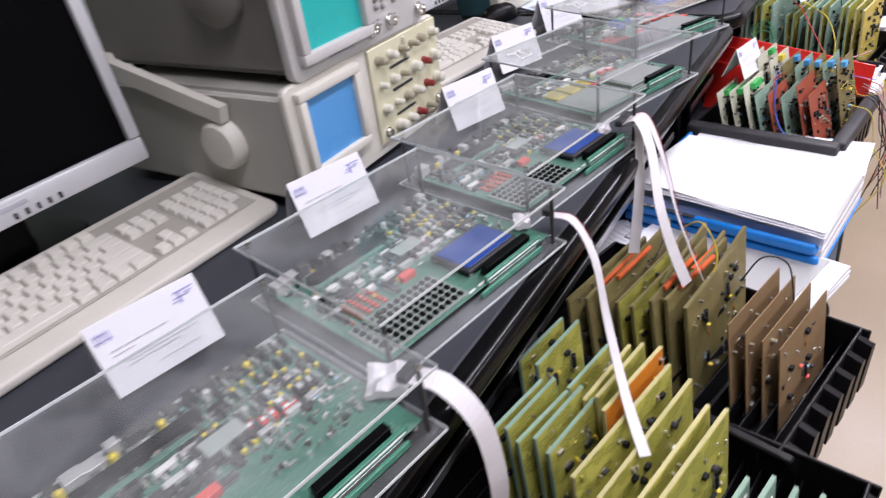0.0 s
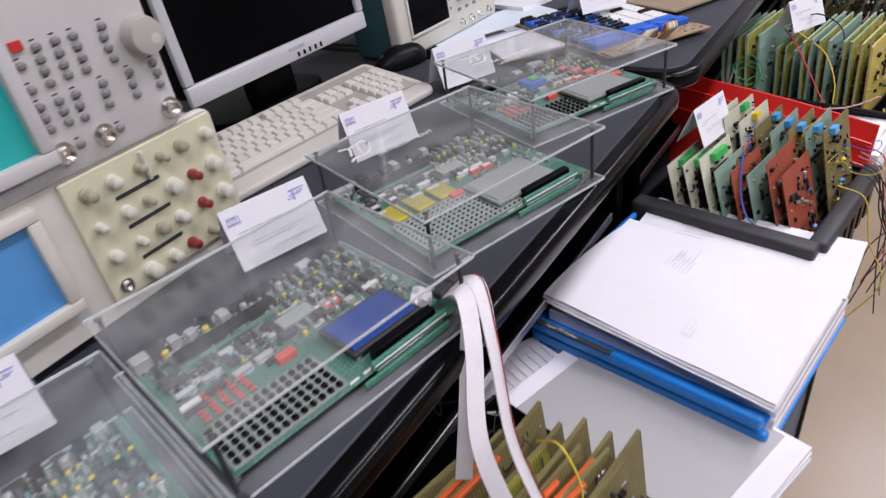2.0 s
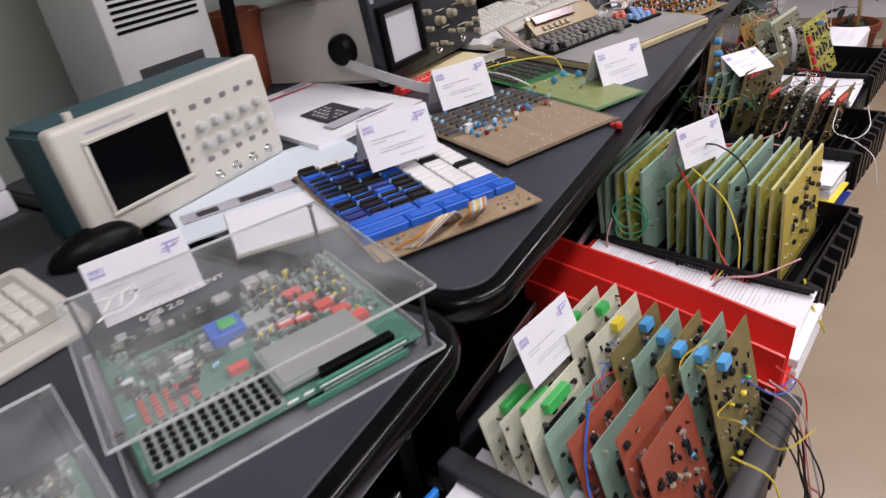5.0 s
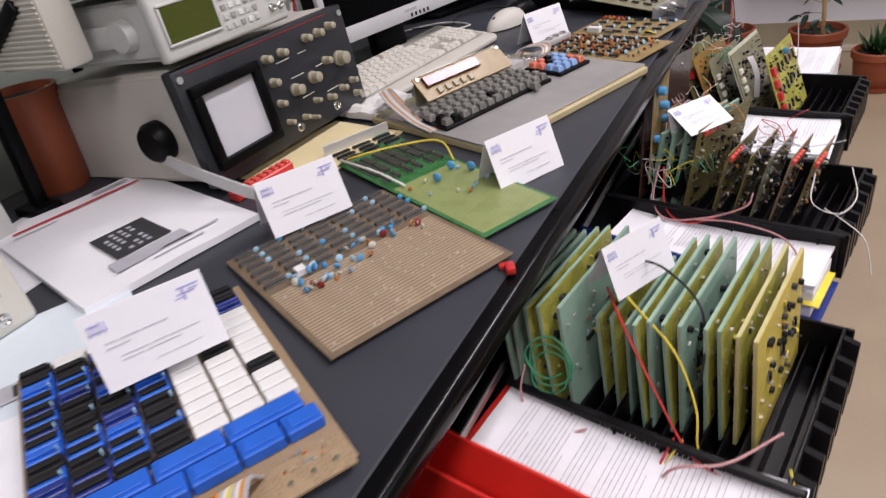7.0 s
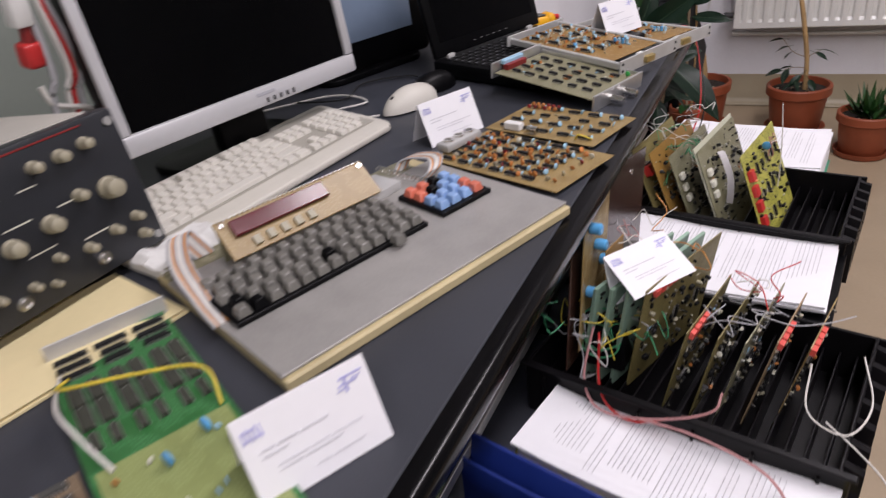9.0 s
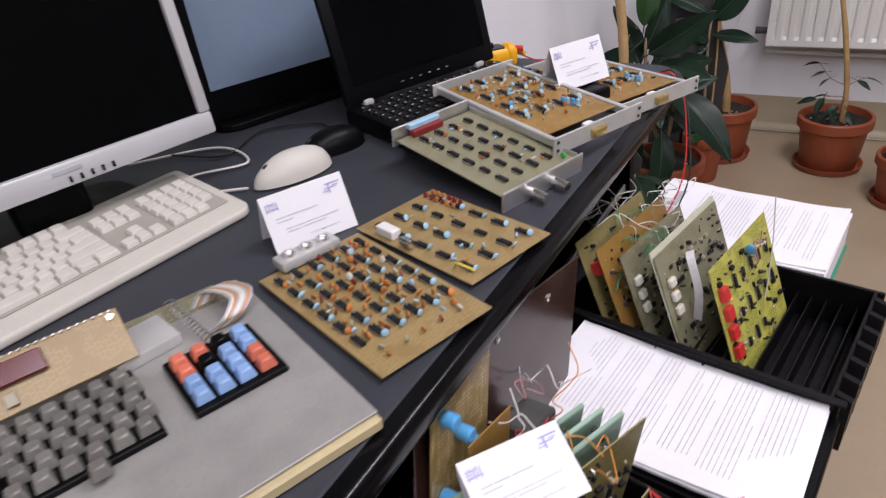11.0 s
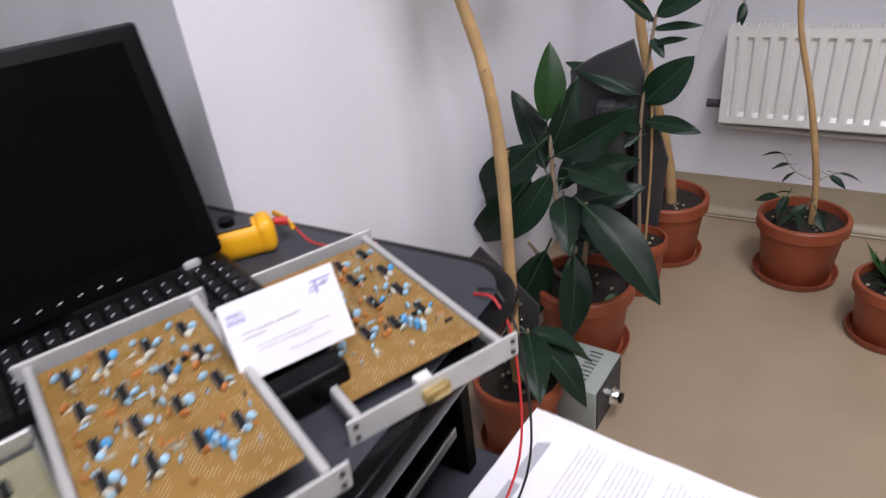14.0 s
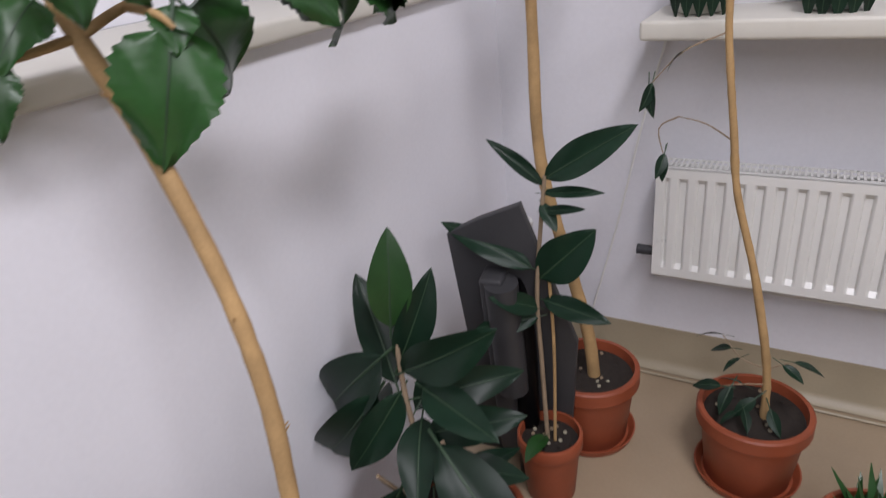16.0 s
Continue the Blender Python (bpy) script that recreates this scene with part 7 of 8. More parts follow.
wire([(0.02, 2.95, 0.56), (0.02, 2.90, 0.51), (0.05, 2.87, 0.49), (0.12, 2.86, 0.505), (0.18, 2.865, 0.53), (0.19, 2.88, 0.55)], "pink", 0.0018)
wire([(0.03, 2.94, 0.56), (0.045, 2.89, 0.50), (0.09, 2.865, 0.488), (0.15, 2.87, 0.51)], "red", 0.0018)
wire([(0.10, 2.86, 0.50), (0.17, 2.84, 0.512), (0.24, 2.815, 0.508), (0.27, 2.80, 0.48), (0.275, 2.80, 0.44)], "pink", 0.0018)
wire([(0.28, 2.95, 0.56), (0.28, 2.90, 0.53), (0.32, 2.885, 0.52), (0.345, 2.93, 0.53), (0.335, 2.98, 0.56)], "white", 0.0012)
wire([(0.30, 2.90, 0.52), (0.33, 2.87, 0.515), (0.36, 2.84, 0.50), (0.375, 2.82, 0.45)], "white", 0.0012)
coil(0.03, 2.955, 0.535, 0.03, "green", 2)
tangle(0.10, 3.05, 0.635, 5, ("red", "white", "black", "orange"), 0.03, 0.03)
tangle(0.24, 3.00, 0.595, 7, ("white", "grey", "black", "red"), 0.045, 0.05)
tangle(0.015, 3.12, 0.64, 5, ("white", "grey", "pink"), 0.03, 0.04)
tangle(0.035, 3.52, 0.600, 12, ("green", "green", "green", "white"), 0.035, 0.05, 0.0008)
tangle(0.065, 3.61, 0.625, 6, ("white", "white", "black"), 0.03, 0.03)
tangle(-0.02, 3.62, 0.58, 7, ("pink", "grey", "white"), 0.04, 0.05)
tangle(0.20, 3.54, 0.60, 3, ("white", "pink", "grey"), 0.03, 0.07)
wire([(0.215, 3.56, 0.67), (0.222, 3.55, 0.60), (0.225, 3.54, 0.52), (0.22, 3.53, 0.45)], "white", 0.001)
# floor side of the third rack
for k in range(9):
    a = rng.uniform(0, 1)
    wire([(0.24 + 0.03 * a, 1.86 + 0.22 * a, 0.545), (0.285 + 0.02 * a, 1.86 + 0.2 * a, 0.53), (0.30 + rng.uniform(0, 0.04), 1.86 + 0.15 * a + rng.uniform(-0.04, 0.04), 0.46), (0.31 + rng.uniform(0, 0.05), 1.82 + 0.2 * a, 0.40), (0.30 + rng.uniform(-0.01, 0.06), 1.80 + 0.2 * a + rng.uniform(-0.05, 0.05), 0.31)], ("black", "yellow", "black", "pink", "black", "black", "red", "black", "grey")[k], 0.0012, "thin wire hanging down beside a rack")
wire([(0.10, 1.87, 0.60), (0.11, 1.83, 0.555), (0.13, 1.80, 0.52), (0.16, 1.785, 0.508), (0.20, 1.775, 0.507)], "blue", 0.0015)
tangle(0.10, 1.93, 0.595, 4, ("blue", "black", "yellow", "red"), 0.025, 0.03)
tangle(0.22, 1.97, 0.58, 4, ("blue", "black", "yellow"), 0.04, 0.04)
wire([(0.08, 1.14, 0.64), (0.11, 1.13, 0.66), (0.135, 1.12, 0.62), (0.13, 1.10, 0.58)], "yellow", 0.0012)
wire([(0.17, 1.10, 0.60), (0.19, 1.12, 0.63), (0.22, 1.13, 0.62), (0.235, 1.11, 0.58)], "black", 0.0012)
tangle(0.00, 1.17, 0.60, 4, ("black", "grey", "white"), 0.04, 0.04)

# grey ribbon cables from the development boards
def flat_cable(pts, w, roll, side=(0, 1, 0)):
    ob = thing("ribbon_cable", pose(0, 0, 0), "pale grey ribbon cable hanging from a development board into a rack", "cable", "ribbon cables")
    part("cable", ribbon(pts, w, 0.0011, side, 8, roll), RIB, ob)
    part("plug", rbox(0.010, w * 1.15, 0.008, 0.001, 1), DARKG, ob, m=Matrix.Translation(pts[0]))
    part("stripe", ribbon([Vector(p) + Vector((0.0008, w * 0.45, 0.0006)) for p in pts], 0.0012, 0.0006, side, 8, roll), DRED, ob)


flat_cable([(-0.015, 0.630, 0.775), (0.015, 0.635, 0.772), (0.042, 0.640, 0.735), (0.050, 0.645, 0.66), (0.040, 0.655, 0.58), (0.04, 0.66, 0.50)], 0.020, 35)
flat_cable([(-0.012, 0.905, 0.775), (0.018, 0.905, 0.772), (0.045, 0.895, 0.735), (0.066, 0.878, 0.67), (0.105, 0.830, 0.61), (0.140, 0.785, 0.585)], 0.012, 25)
flat_cable([(-0.012, 1.150, 0.780), (0.012, 1.148, 0.790), (0.040, 1.115, 0.765), (0.066, 1.070, 0.715), (0.088, 1.060, 0.660), (0.111, 1.061, 0.606)], 0.017, 30)
flat_cable([(-0.012, 1.170, 0.780), (0.016, 1.166, 0.788), (0.050, 1.130, 0.755), (0.080, 1.095, 0.700), (0.104, 1.085, 0.650), (0.126, 1.083, 0.604)], 0.017, -25)
flat_cable([(-0.012, 1.160, 0.777), (0.010, 1.155, 0.778), (0.022, 1.130, 0.740), (0.030, 1.105, 0.690), (0.034, 1.080, 0.625)], 0.016, 50)
for cx, cy, ts in ((0.000, 0.640, 0.034), (-0.005, 0.905, 0.018), (-0.004, 1.165, 0.018)):
    sheet("tape", pose(cx - 0.03, cy - 0.02, 0.7640, 0, 0, 30), ts, ts * 0.9, RIB, "crumpled pale sticky tape on a cable end", n=7, lift=0.02, category="tape")

# ---- binders and papers on the stools ----
def pages(ob, w, l, z, n_stack, seed, material=PAPER, curl=0.012, lines=True, step=0.0045, oy0=0.0):
    rr = random.Random(seed)
    for s in range(n_stack):
        bm = bmesh.new()
        n = 10
        ox, oy, tw = rr.uniform(-0.003, 0.003), rr.uniform(-0.003, 0.003), rr.uniform(-1, 1)
        top = s == n_stack - 1
        g = [[bm.verts.new((w * (i / n - 0.5), l * (j / n - 0.5), curl * ((i / n - 0.5) ** 2) * 2 + (0.004 * noise.noise((i * 0.3, j * 0.3, seed)) if top else 0))) for j in range(n + 1)] for i in range(n + 1)]
        for i in range(n):
            for j in range(n):
                bm.faces.new((g[i][j], g[i + 1][j], g[i + 1][j + 1], g[i][j + 1]))
        ex = bmesh.ops.extrude_face_region(bm, geom=bm.faces[:])
        bmesh.ops.translate(bm, verts=[v for v in ex["geom"] if isinstance(v, bmesh.types.BMVert)], vec=(0, 0, -step * 0.8))
        part("page", bm, material, ob, m=pose(ox, oy + oy0, z + (s + 1) * step, 0, 0, tw))
    return z + n_stack * step


def print_lines(ob, z, x0, y0, x1, y1, n, seed, material=INK, th=0.0012):
    """Lines of unreadable print, running along x."""
    rr = random.Random(seed)
    rows = []
    for k in range(n):
        y = y1 - (y1 - y0) * k / max(1, n - 1)
        rows.append((x0 + rr.choice((0, 0, 0.01)), y, (x1 - x0) * rr.choice((1, 0.95, 0.9, 0.6)), th))
    part("print", bars(rows, z), material, ob, "lines of small grey print")


def print_page(ob, z, x0, x1, y0, y1, seed, pitch=0.0062):
    """Fine lines of unreadable print in paragraphs, running along y."""
    rr = random.Random(seed)
    rows, x, left = [], x0, 0
    while x < x1:
        if left == 0:
            left, x, ind = rr.randint(3, 9), x + pitch * rr.choice((0.6, 1.2)), rr.choice((0, 0.01, 0.02))
        ln = (y1 - y0 - ind) * (rr.uniform(0.3, 0.8) if left == 1 else rr.uniform(0.93, 1))
        y = y0 + ind
        while y < y0 + ind + ln:
            wd = min(rr.uniform(0.006, 0.030), y0 + ind + ln - y)
            if wd > 0.003:
                rows.append((x, y, 0.0011, wd))
            y += wd + 0.0022
        x += pitch
        left -= 1
    part("print", bars(rows, z), PRINT, ob, "lines of fine grey print")


PRINT = mat("fine_print", (0.52, 0.52, 0.54), 0.8, 0, 0.2, 60, 0)
# blue binders with a white page on top
bd = thing("binder", pose(0.110, 1.588, 0.4205, 0, 0, -9), "stack of bright blue binders with white plastic-sleeved pages on top", "binder", "open binders")
for k in range(3):
    part("cover", rbox(0.345, 0.310, 0.003, 0.001, 1, -0.004 * k, -0.004 * k, 0.002 + 0.024 * k), BINDB, bd, "bright blue plastic cover")
    part("spine", rbox(0.348 + 0.004 * (k % 2), 0.014, 0.021, 0.008, 4, -0.005 * k, -0.158 - 0.004 * k, 0.002 + 0.024 * k), BINDB, bd, "bright blue rounded spine", smooth=50)
    part("page_block", rbox(0.335, 0.290, 0.018, 0.001, 1, 0.002, 0.004, 0.005 + 0.024 * k), PAPER, bd)


def sleeve(ob, w, y0, y1, z0, hump, side, seed, nm="page", material=PAPER):
    """A sheet bowed up behind the spine and higher on its -x side."""
    bm = bmesh.new()
    n = 14
    g = []
    for i in range(n + 1):
        u = i / n
        row = []
        for j in range(n + 1):
            v = j / n
            z = z0 + hump * math.sin(math.pi * min(1.0, 0.15 + v * 0.95)) * (1 - 0.35 * u) + side * (1 - u) + 0.003 * noise.noise((u * 3, v * 3, seed))
            row.append(bm.verts.new((w * (u - 0.5), y0 + (y1 - y0) * v - 0.012 * u, z)))
        g.append(row)
    for i in range(n):
        for j in range(n):
            bm.faces.new((g[i][j], g[i + 1][j], g[i + 1][j + 1], g[i][j + 1]))
    ex = bmesh.ops.extrude_face_region(bm, geom=bm.faces[:])
    bmesh.ops.translate(bm, verts=[v for v in ex["geom"] if isinstance(v, bmesh.types.BMVert)], vec=(0, 0, -0.0012))
    part(nm, bm, material, ob, smooth=40)


for k in range(3):
    sleeve(bd, 0.342, -0.150 + 0.003 * k, 0.105 + 0.004 * k - 0.02 * (k % 2), 0.080 + 0.0035 * k, 0.012, 0.010, 11 + k)
part("cover_edge", rbox(0.008, 0.300, 0.014, 0.003, 2, -0.179, -0.004, 0.076), BINDB, bd, "bright blue cover edge", smooth=40)
part("label_strip", rbox(0.13, 0.010, 0.0012, 0.0004, 1, -0.105, -0.1700, 0.0705), DARKG, bd, "dark label strip")
lettering("Super PP Folder", 0.0085, bd, pose(-0.150, -0.1730, 0.0719), LGREY)
part("print", bars([(-0.060 + 0.006 * k, -0.03 + 0.012 * (k % 3), 0.0022, 0.075 + 0.010 * (k % 2)) for k in range(7)] + [(0.03 + 0.006 * k, -0.11, 0.0016, 0.04 - 0.008 * k) for k in range(3)], 0.1010), mat("show_through", (0.74, 0.74, 0.77), 0.8, 0, 0.05, 20, 0), bd, "faint show-through of print")
p2 = thing("paper_stack", pose(0.135, 1.750, 0.4920, 0, 0, -4), "loose white sheet in a clear sleeve under a rack", "paper", "loose papers")
pages(p2, 0.335, 0.16, 0.0, 1, 12, curl=0.006)
print_lines(p2, 0.0085, -0.10, -0.02, -0.05, 0.02, 5, 3, PRINT, 0.0008)
fd = thing("folder", pose(0.112, 1.362, 0.4205, 0, 0, -17), "grey plastic folder lying on white papers beside blue binders", "folder")
part("cover", rbox(0.27, 0.20, 0.004, 0.001, 1, 0.0, 0.0, 0.030), PAPERG, fd, "grey cover")
pages(fd, 0.33, 0.21, 0.0, 4, 14, curl=0.008, step=0.007)
part("tab", rbox(0.03, 0.012, 0.001, 0.0003, 1, -0.09, 0.055, 0.0345), BLUEC, fd, "small light blue sticky tab")
part("print", bars([(-0.05, 0.02, 0.004, 0.07), (-0.04, 0.03, 0.002, 0.06)], 0.0345), INK, fd)
p3 = thing("paper_stack", pose(-0.060, 1.400, 0.4205, 0, 0, -25), "white printed sheets in a navy cover beside the binders", "paper", "loose papers")
part("cover", rbox(0.13, 0.24, 0.003, 0.001, 1), BINDN, p3, "navy cover")
pages(p3, 0.12, 0.22, 0.003, 3, 15, curl=0.01)
print_lines(p3, 0.020, -0.045, -0.05, 0.04, 0.06, 9, 5)

# red binder
rb = thing("binder", pose(0.105, 2.215, 0.4205, 0, 0, -8), "bright red ring binder with white printed pages", "binder", "open binders")
for k in range(3):
    part("cover", rbox(0.37, 0.190, 0.003, 0.001, 1, 0, 0.035, 0.002 + 0.02 * k), BINDR, rb, "glossy red cover")
    part("page_block", rbox(0.36, 0.15, 0.014, 0.001, 1, 0.012, 0.055, 0.005 + 0.02 * k), PAPER, rb)


def raised(ob, material, label, y0, y1, zl, zr, x0=-0.185, x1=0.185, wave=0.004):
    """A stiff cover standing up, leaning from y0 below to y1 above, its top falling from zl to zr."""
    n, rows = 12, 5
    bm = bmesh.new()
    g = []
    for i in range(n + 1):
        u = i / n
        top = zl + (zr - zl) * u
        g.append([bm.verts.new((x0 + (x1 - x0) * u, y0 + (y1 - y0) * j / rows + wave * math.sin(5 * u + j), 0.004 + (top - 0.004) * j / rows)) for j in range(rows + 1)])
    for i in range(n):
        for j in range(rows):
            bm.faces.new((g[i][j], g[i + 1][j], g[i + 1][j + 1], g[i][j + 1]))
    ex = bmesh.ops.extrude_face_region(bm, geom=bm.faces[:])
    bmesh.ops.translate(bm, verts=[v for v in ex["geom"] if isinstance(v, bmesh.types.BMVert)], vec=(0, 0.003, 0.001))
    part("raised_cover", bm, material, ob, label, smooth=40)


raised(rb, BINDR, "raised red cover", -0.100, -0.045, 0.182, 0.132)
raised(rb, BINDR, "", -0.112, -0.085, 0.168, 0.112)
raised(rb, BINDR, "", -0.118, -0.112, 0.135, 0.080)
zt = pages(rb, 0.36, 0.155, 0.062, 2, 21, curl=0.015, oy0=0.055)
part("red_edge", rbox(0.025, 0.150, 0.004, 0.001, 1, -0.178, 0.055, 0.072), BINDR, rb)
print_page(rb, zt + 0.005, -0.15, 0.15, -0.01, 0.125, 21)
# navy binder
nb = thing("binder", pose(0.120, 2.735, 0.4205, 0, 0, -12), "navy blue ring binder open at white printed pages", "binder", "open binders")
part("cover", rbox(0.38, 0.20, 0.004, 0.001, 1, 0, 0.035, 0.0), BINDN, nb)
raised(nb, BINDN, "raised navy cover", -0.062, -0.030, 0.112, 0.078, -0.19, 0.16)
raised(nb, BINDN, "", -0.072, -0.056, 0.096, 0.062, -0.19, 0.165)
part("page_block", rbox(0.34, 0.110, 0.046, 0.001, 1, 0.005, 0.075, 0.004), PAPER, nb)
part("divider", rbox(0.36, 0.105, 0.002, 0.0005, 1, 0.006, 0.062, 0.032), YELC, nb, "yellow divider sheet")
zt = pages(nb, 0.345, 0.125, 0.050, 2, 24, curl=0.016, oy0=0.078)
print_page(nb, zt + 0.005, -0.14, 0.14, 0.025, 0.13, 24)
# papers between fifth and sixth rack
w3 = thing("paper_stack", pose(0.150, 3.282, 0.4205, 0, 0, -7), "stack of white closely printed pages in a dark folder", "paper", "loose papers")
part("cover", rbox(0.36, 0.22, 0.058, 0.003, 2), BLKP, w3, "black folder")
zt = pages(w3, 0.335, 0.205, 0.059, 3, 27, curl=0.014)
print_page(w3, zt + 0.005, -0.145, 0.15, -0.09, 0.09, 27)
# green binder
gb = thing("binder", pose(0.150, 3.795, 0.4205, 0, 0, -7), "thick document pile in a green binder at the row's end", "binder", "open binders")
part("cover", rbox(0.335, 0.235, 0.004, 0.001, 1), BINDG, gb, "green cover")
part("spine", rbox(0.335, 0.006, 0.060, 0.002, 1, 0, -0.117, 0.0), BINDG, gb, "green spine")
part("side_flap", rbox(0.006, 0.235, 0.058, 0.002, 1, -0.167, 0, 0.0), BINDG, gb)
part("page_block", rbox(0.322, 0.222, 0.058, 0.001, 1, 0.002, 0.003, 0.004), PAPER, gb)
zt = pages(gb, 0.325, 0.226, 0.062, 3, 30, curl=0.008)
part("print", bars([(-0.135, -0.085, 0.016, 0.075), (-0.135, 0.0, 0.016, 0.095)], zt + 0.0035), INK, gb, "grey table heading")
print_page(gb, zt + 0.0035, -0.09, 0.14, -0.09, 0.09, 30)

# ---- plants ----
def leaf_mesh(key, l, w, droop, fold, material, tip=1.6, wave=0.0, peak=0.85, teeth=0.0):
    def make():
        bm = bmesh.new()
        n, k = (22 if teeth else 12), 4
        rows = []
        for i in range(n + 1):
            u = i / n
            half = w / 2 * (math.sin(math.pi * min(1.0, u ** peak)) ** 0.75) * (1 - 0.25 * max(0, u - 0.5) * tip) if 0 < i < n else 0.0006
            half *= 1 + teeth * (0.5 - i % 2) * (1.6 if i % 5 == 2 else 1)
            y, z = l * u * (1 - 0.12 * droop * u), -droop * l * u * u
            rows.append([bm.verts.new((half * j / k, y, z + fold * abs(half * j / k) + wave * w * math.sin(9 * u + j) * abs(j) / k * 0.3)) for j in range(-k, k + 1)])
        for a, b in zip(rows, rows[1:]):
            for j in range(2 * k):
                bm.faces.new((a[j], a[j + 1], b[j + 1], b[j]))
        nf = len(bm.faces)
        # raised midrib and stalk
        pr = None
        for i in range(-2, n + 1):
            u = max(i, 0) / n
            y, z = l * u * (1 - 0.12 * droop * u) + (i * 0.012 if i < 0 else 0), -droop * l * u * u + 0.0008
            hw = 0.0022 * (1 - 0.7 * u) * (l / 0.2) ** 0.5
            r = [bm.verts.new((-hw, y, z)), bm.verts.new((0, y, z + hw * 0.8)), bm.verts.new((hw, y, z))]
            if pr:
                bm.faces.new((pr[0], pr[1], r[1], r[0]))
                bm.faces.new((pr[1], pr[2], r[2], r[1]))
            pr = r
        bm.faces.ensure_lookup_table()
        for f in bm.faces[nf:]:
            f.material_index = 1
        me = bpy.data.meshes.new("leaf")
        bm.to_mesh(me)
        bm.free()
        me.materials.append(material)
        me.materials.append(VEIN)
        me.shade_smooth()
        return me
    return shared(("leaf", key), make)


def leaf(parent, kind, p, az, el, roll=0.0, s=1.0):
    """A leaf from p, pointing to az degrees from +y (to the left), raised by el."""
    return part("leaf", kind, None, parent, m=pose(*p, 0, 0, az) @ pose(0, 0, 0, el, roll, 0) @ Matrix.Diagonal((s, s, s, 1)))


def leaf_to(parent, kind, length, base, tip, face=(0.5, -0.55, 0.65), wide=1.0):
    """A leaf from base to tip, its upper side towards face."""
    base, tip = Vector(base), Vector(tip)
    y = (tip - base).normalized()
    z = Vector(face)
    z = (z - y * z.dot(y)).normalized()
    x = y.cross(z)
    s = (tip - base).length / length
    m = Matrix((x, y, z)).transposed().to_4x4()
    m.translation = base
    return part("leaf", kind, None, parent, m=m @ Matrix.Diagonal((s * wide, s, s, 1)))


RUB = [leaf_mesh(("r", k), 0.20, 0.086, dr, 0.26, LEAF, 0.35, 0.12) for k, dr in enumerate((0.15, 0.35, 0.6))]
RUBF = [leaf_mesh(("f", k), 0.17, 0.080, dr, 0.2, LEAF2, 0.8) for k, dr in enumerate((0.2, 0.45))]
HIB = [leaf_mesh(("h", k), 0.12, 0.090, dr, 0.15, LEAF2, 1.9, 0.35, 0.62, 0.09) for k, dr in enumerate((0.3, 0.6))]
FIC = [leaf_mesh(("c", k), 0.055, 0.024, dr, 0.2, LEAF, 1.4) for k, dr in enumerate((0.3, 0.6))]


def pot(ob, r, h, saucer=True):
    part("pot", lathe(pot_profile(r, h), 36), TERRA, ob, "terracotta-coloured pot", smooth=40)
    part("soil", lathe([(r * 0.90, h * 0.80), (r * 0.90, h * 0.87), (r * 0.6, h * 0.885), (r * 0.3, h * 0.875), (0.002, h * 0.88)], 28), SOIL, ob, "dark soil")
    if saucer:
        part("saucer", lathe([(r * 0.82, 0.0), (r * 0.92, 0.003), (r * 0.98, 0.022), (r * 0.95, 0.022), (r * 0.84, 0.006)], 32), TERRA, ob, smooth=40)
    rr = random.Random(int(r * 1e4))
    for k in range(14):
        a, d = rr.uniform(0, 6.28), r * 0.8 * math.sqrt(rr.random())
        part("pebble", shared(("peb", k % 3), lambda: finish(lathe([(0.002, 0), (0.005, 0.002), (0.0045, 0.005), (0.001, 0.0065)], 7), "pebble", (SOIL, BARKG, KNOB)[k % 3], 60)), None, ob, m=pose(d * math.cos(a), d * math.sin(a), h * 0.876, rr.uniform(0, 60), 0, rr.uniform(0, 360)))


# hibiscus with a bare tan trunk
pl = thing("hibiscus", pose(-0.203, 4.285, 0), "tall bare-trunked hibiscus in a terracotta pot beside the wall", "plant", "potted plants")
pot(pl, 0.095, 0.20)
P0 = Vector((-0.195, 4.285, 0))
tr = [Vector(p) - P0 for p in ((-0.197, 4.292, 0.165), (-0.212, 4.312, 0.33), (-0.226, 4.340, 0.56), (-0.242, 4.360, 0.70), (-0.266, 4.368, 0.83), (-0.305, 4.372, 0.95), (-0.345, 4.372, 1.05), (-0.385, 4.362, 1.15), (-0.425, 4.35, 1.28), (-0.44, 4.35, 1.40))]
part("trunk", tube(tr, 0.0135, 0.010, 12, 6, 0.12), BARK, pl, "tan woody trunk", smooth=60)
rr = random.Random(91)
for k in range(16):
    c = tr[1 + k % 7].lerp(tr[2 + k % 7], rr.random())
    a = rr.uniform(0, 6.28)
    part("bud_scar", tube([c, c + Vector((0.013 * math.cos(a), 0.013 * math.sin(a), 0.004)), c + Vector((0.019 * math.cos(a), 0.019 * math.sin(a), 0.010))], 0.0022, 0.001, 5, 2), BARK, pl)
brs = [[(-0.385, 4.362, 1.15), (-0.345, 4.40, 1.175), (-0.30, 4.45, 1.19), (-0.25, 4.53, 1.205), (-0.23, 4.66, 1.21)], [(-0.385, 4.362, 1.15), (-0.40, 4.27, 1.14), (-0.42, 4.16, 1.15)], [(-0.39, 4.36, 1.17), (-0.36, 4.34, 1.22), (-0.32, 4.33, 1.27)], [(-0.345, 4.40, 1.175), (-0.30, 4.40, 1.165), (-0.285, 4.405, 1.15)]]
for b in brs:
    q = [Vector(v) - P0 for v in b]
    part("branch", tube(q, 0.006, 0.003, 8, 5), BARK, pl, "tan branch", smooth=60)
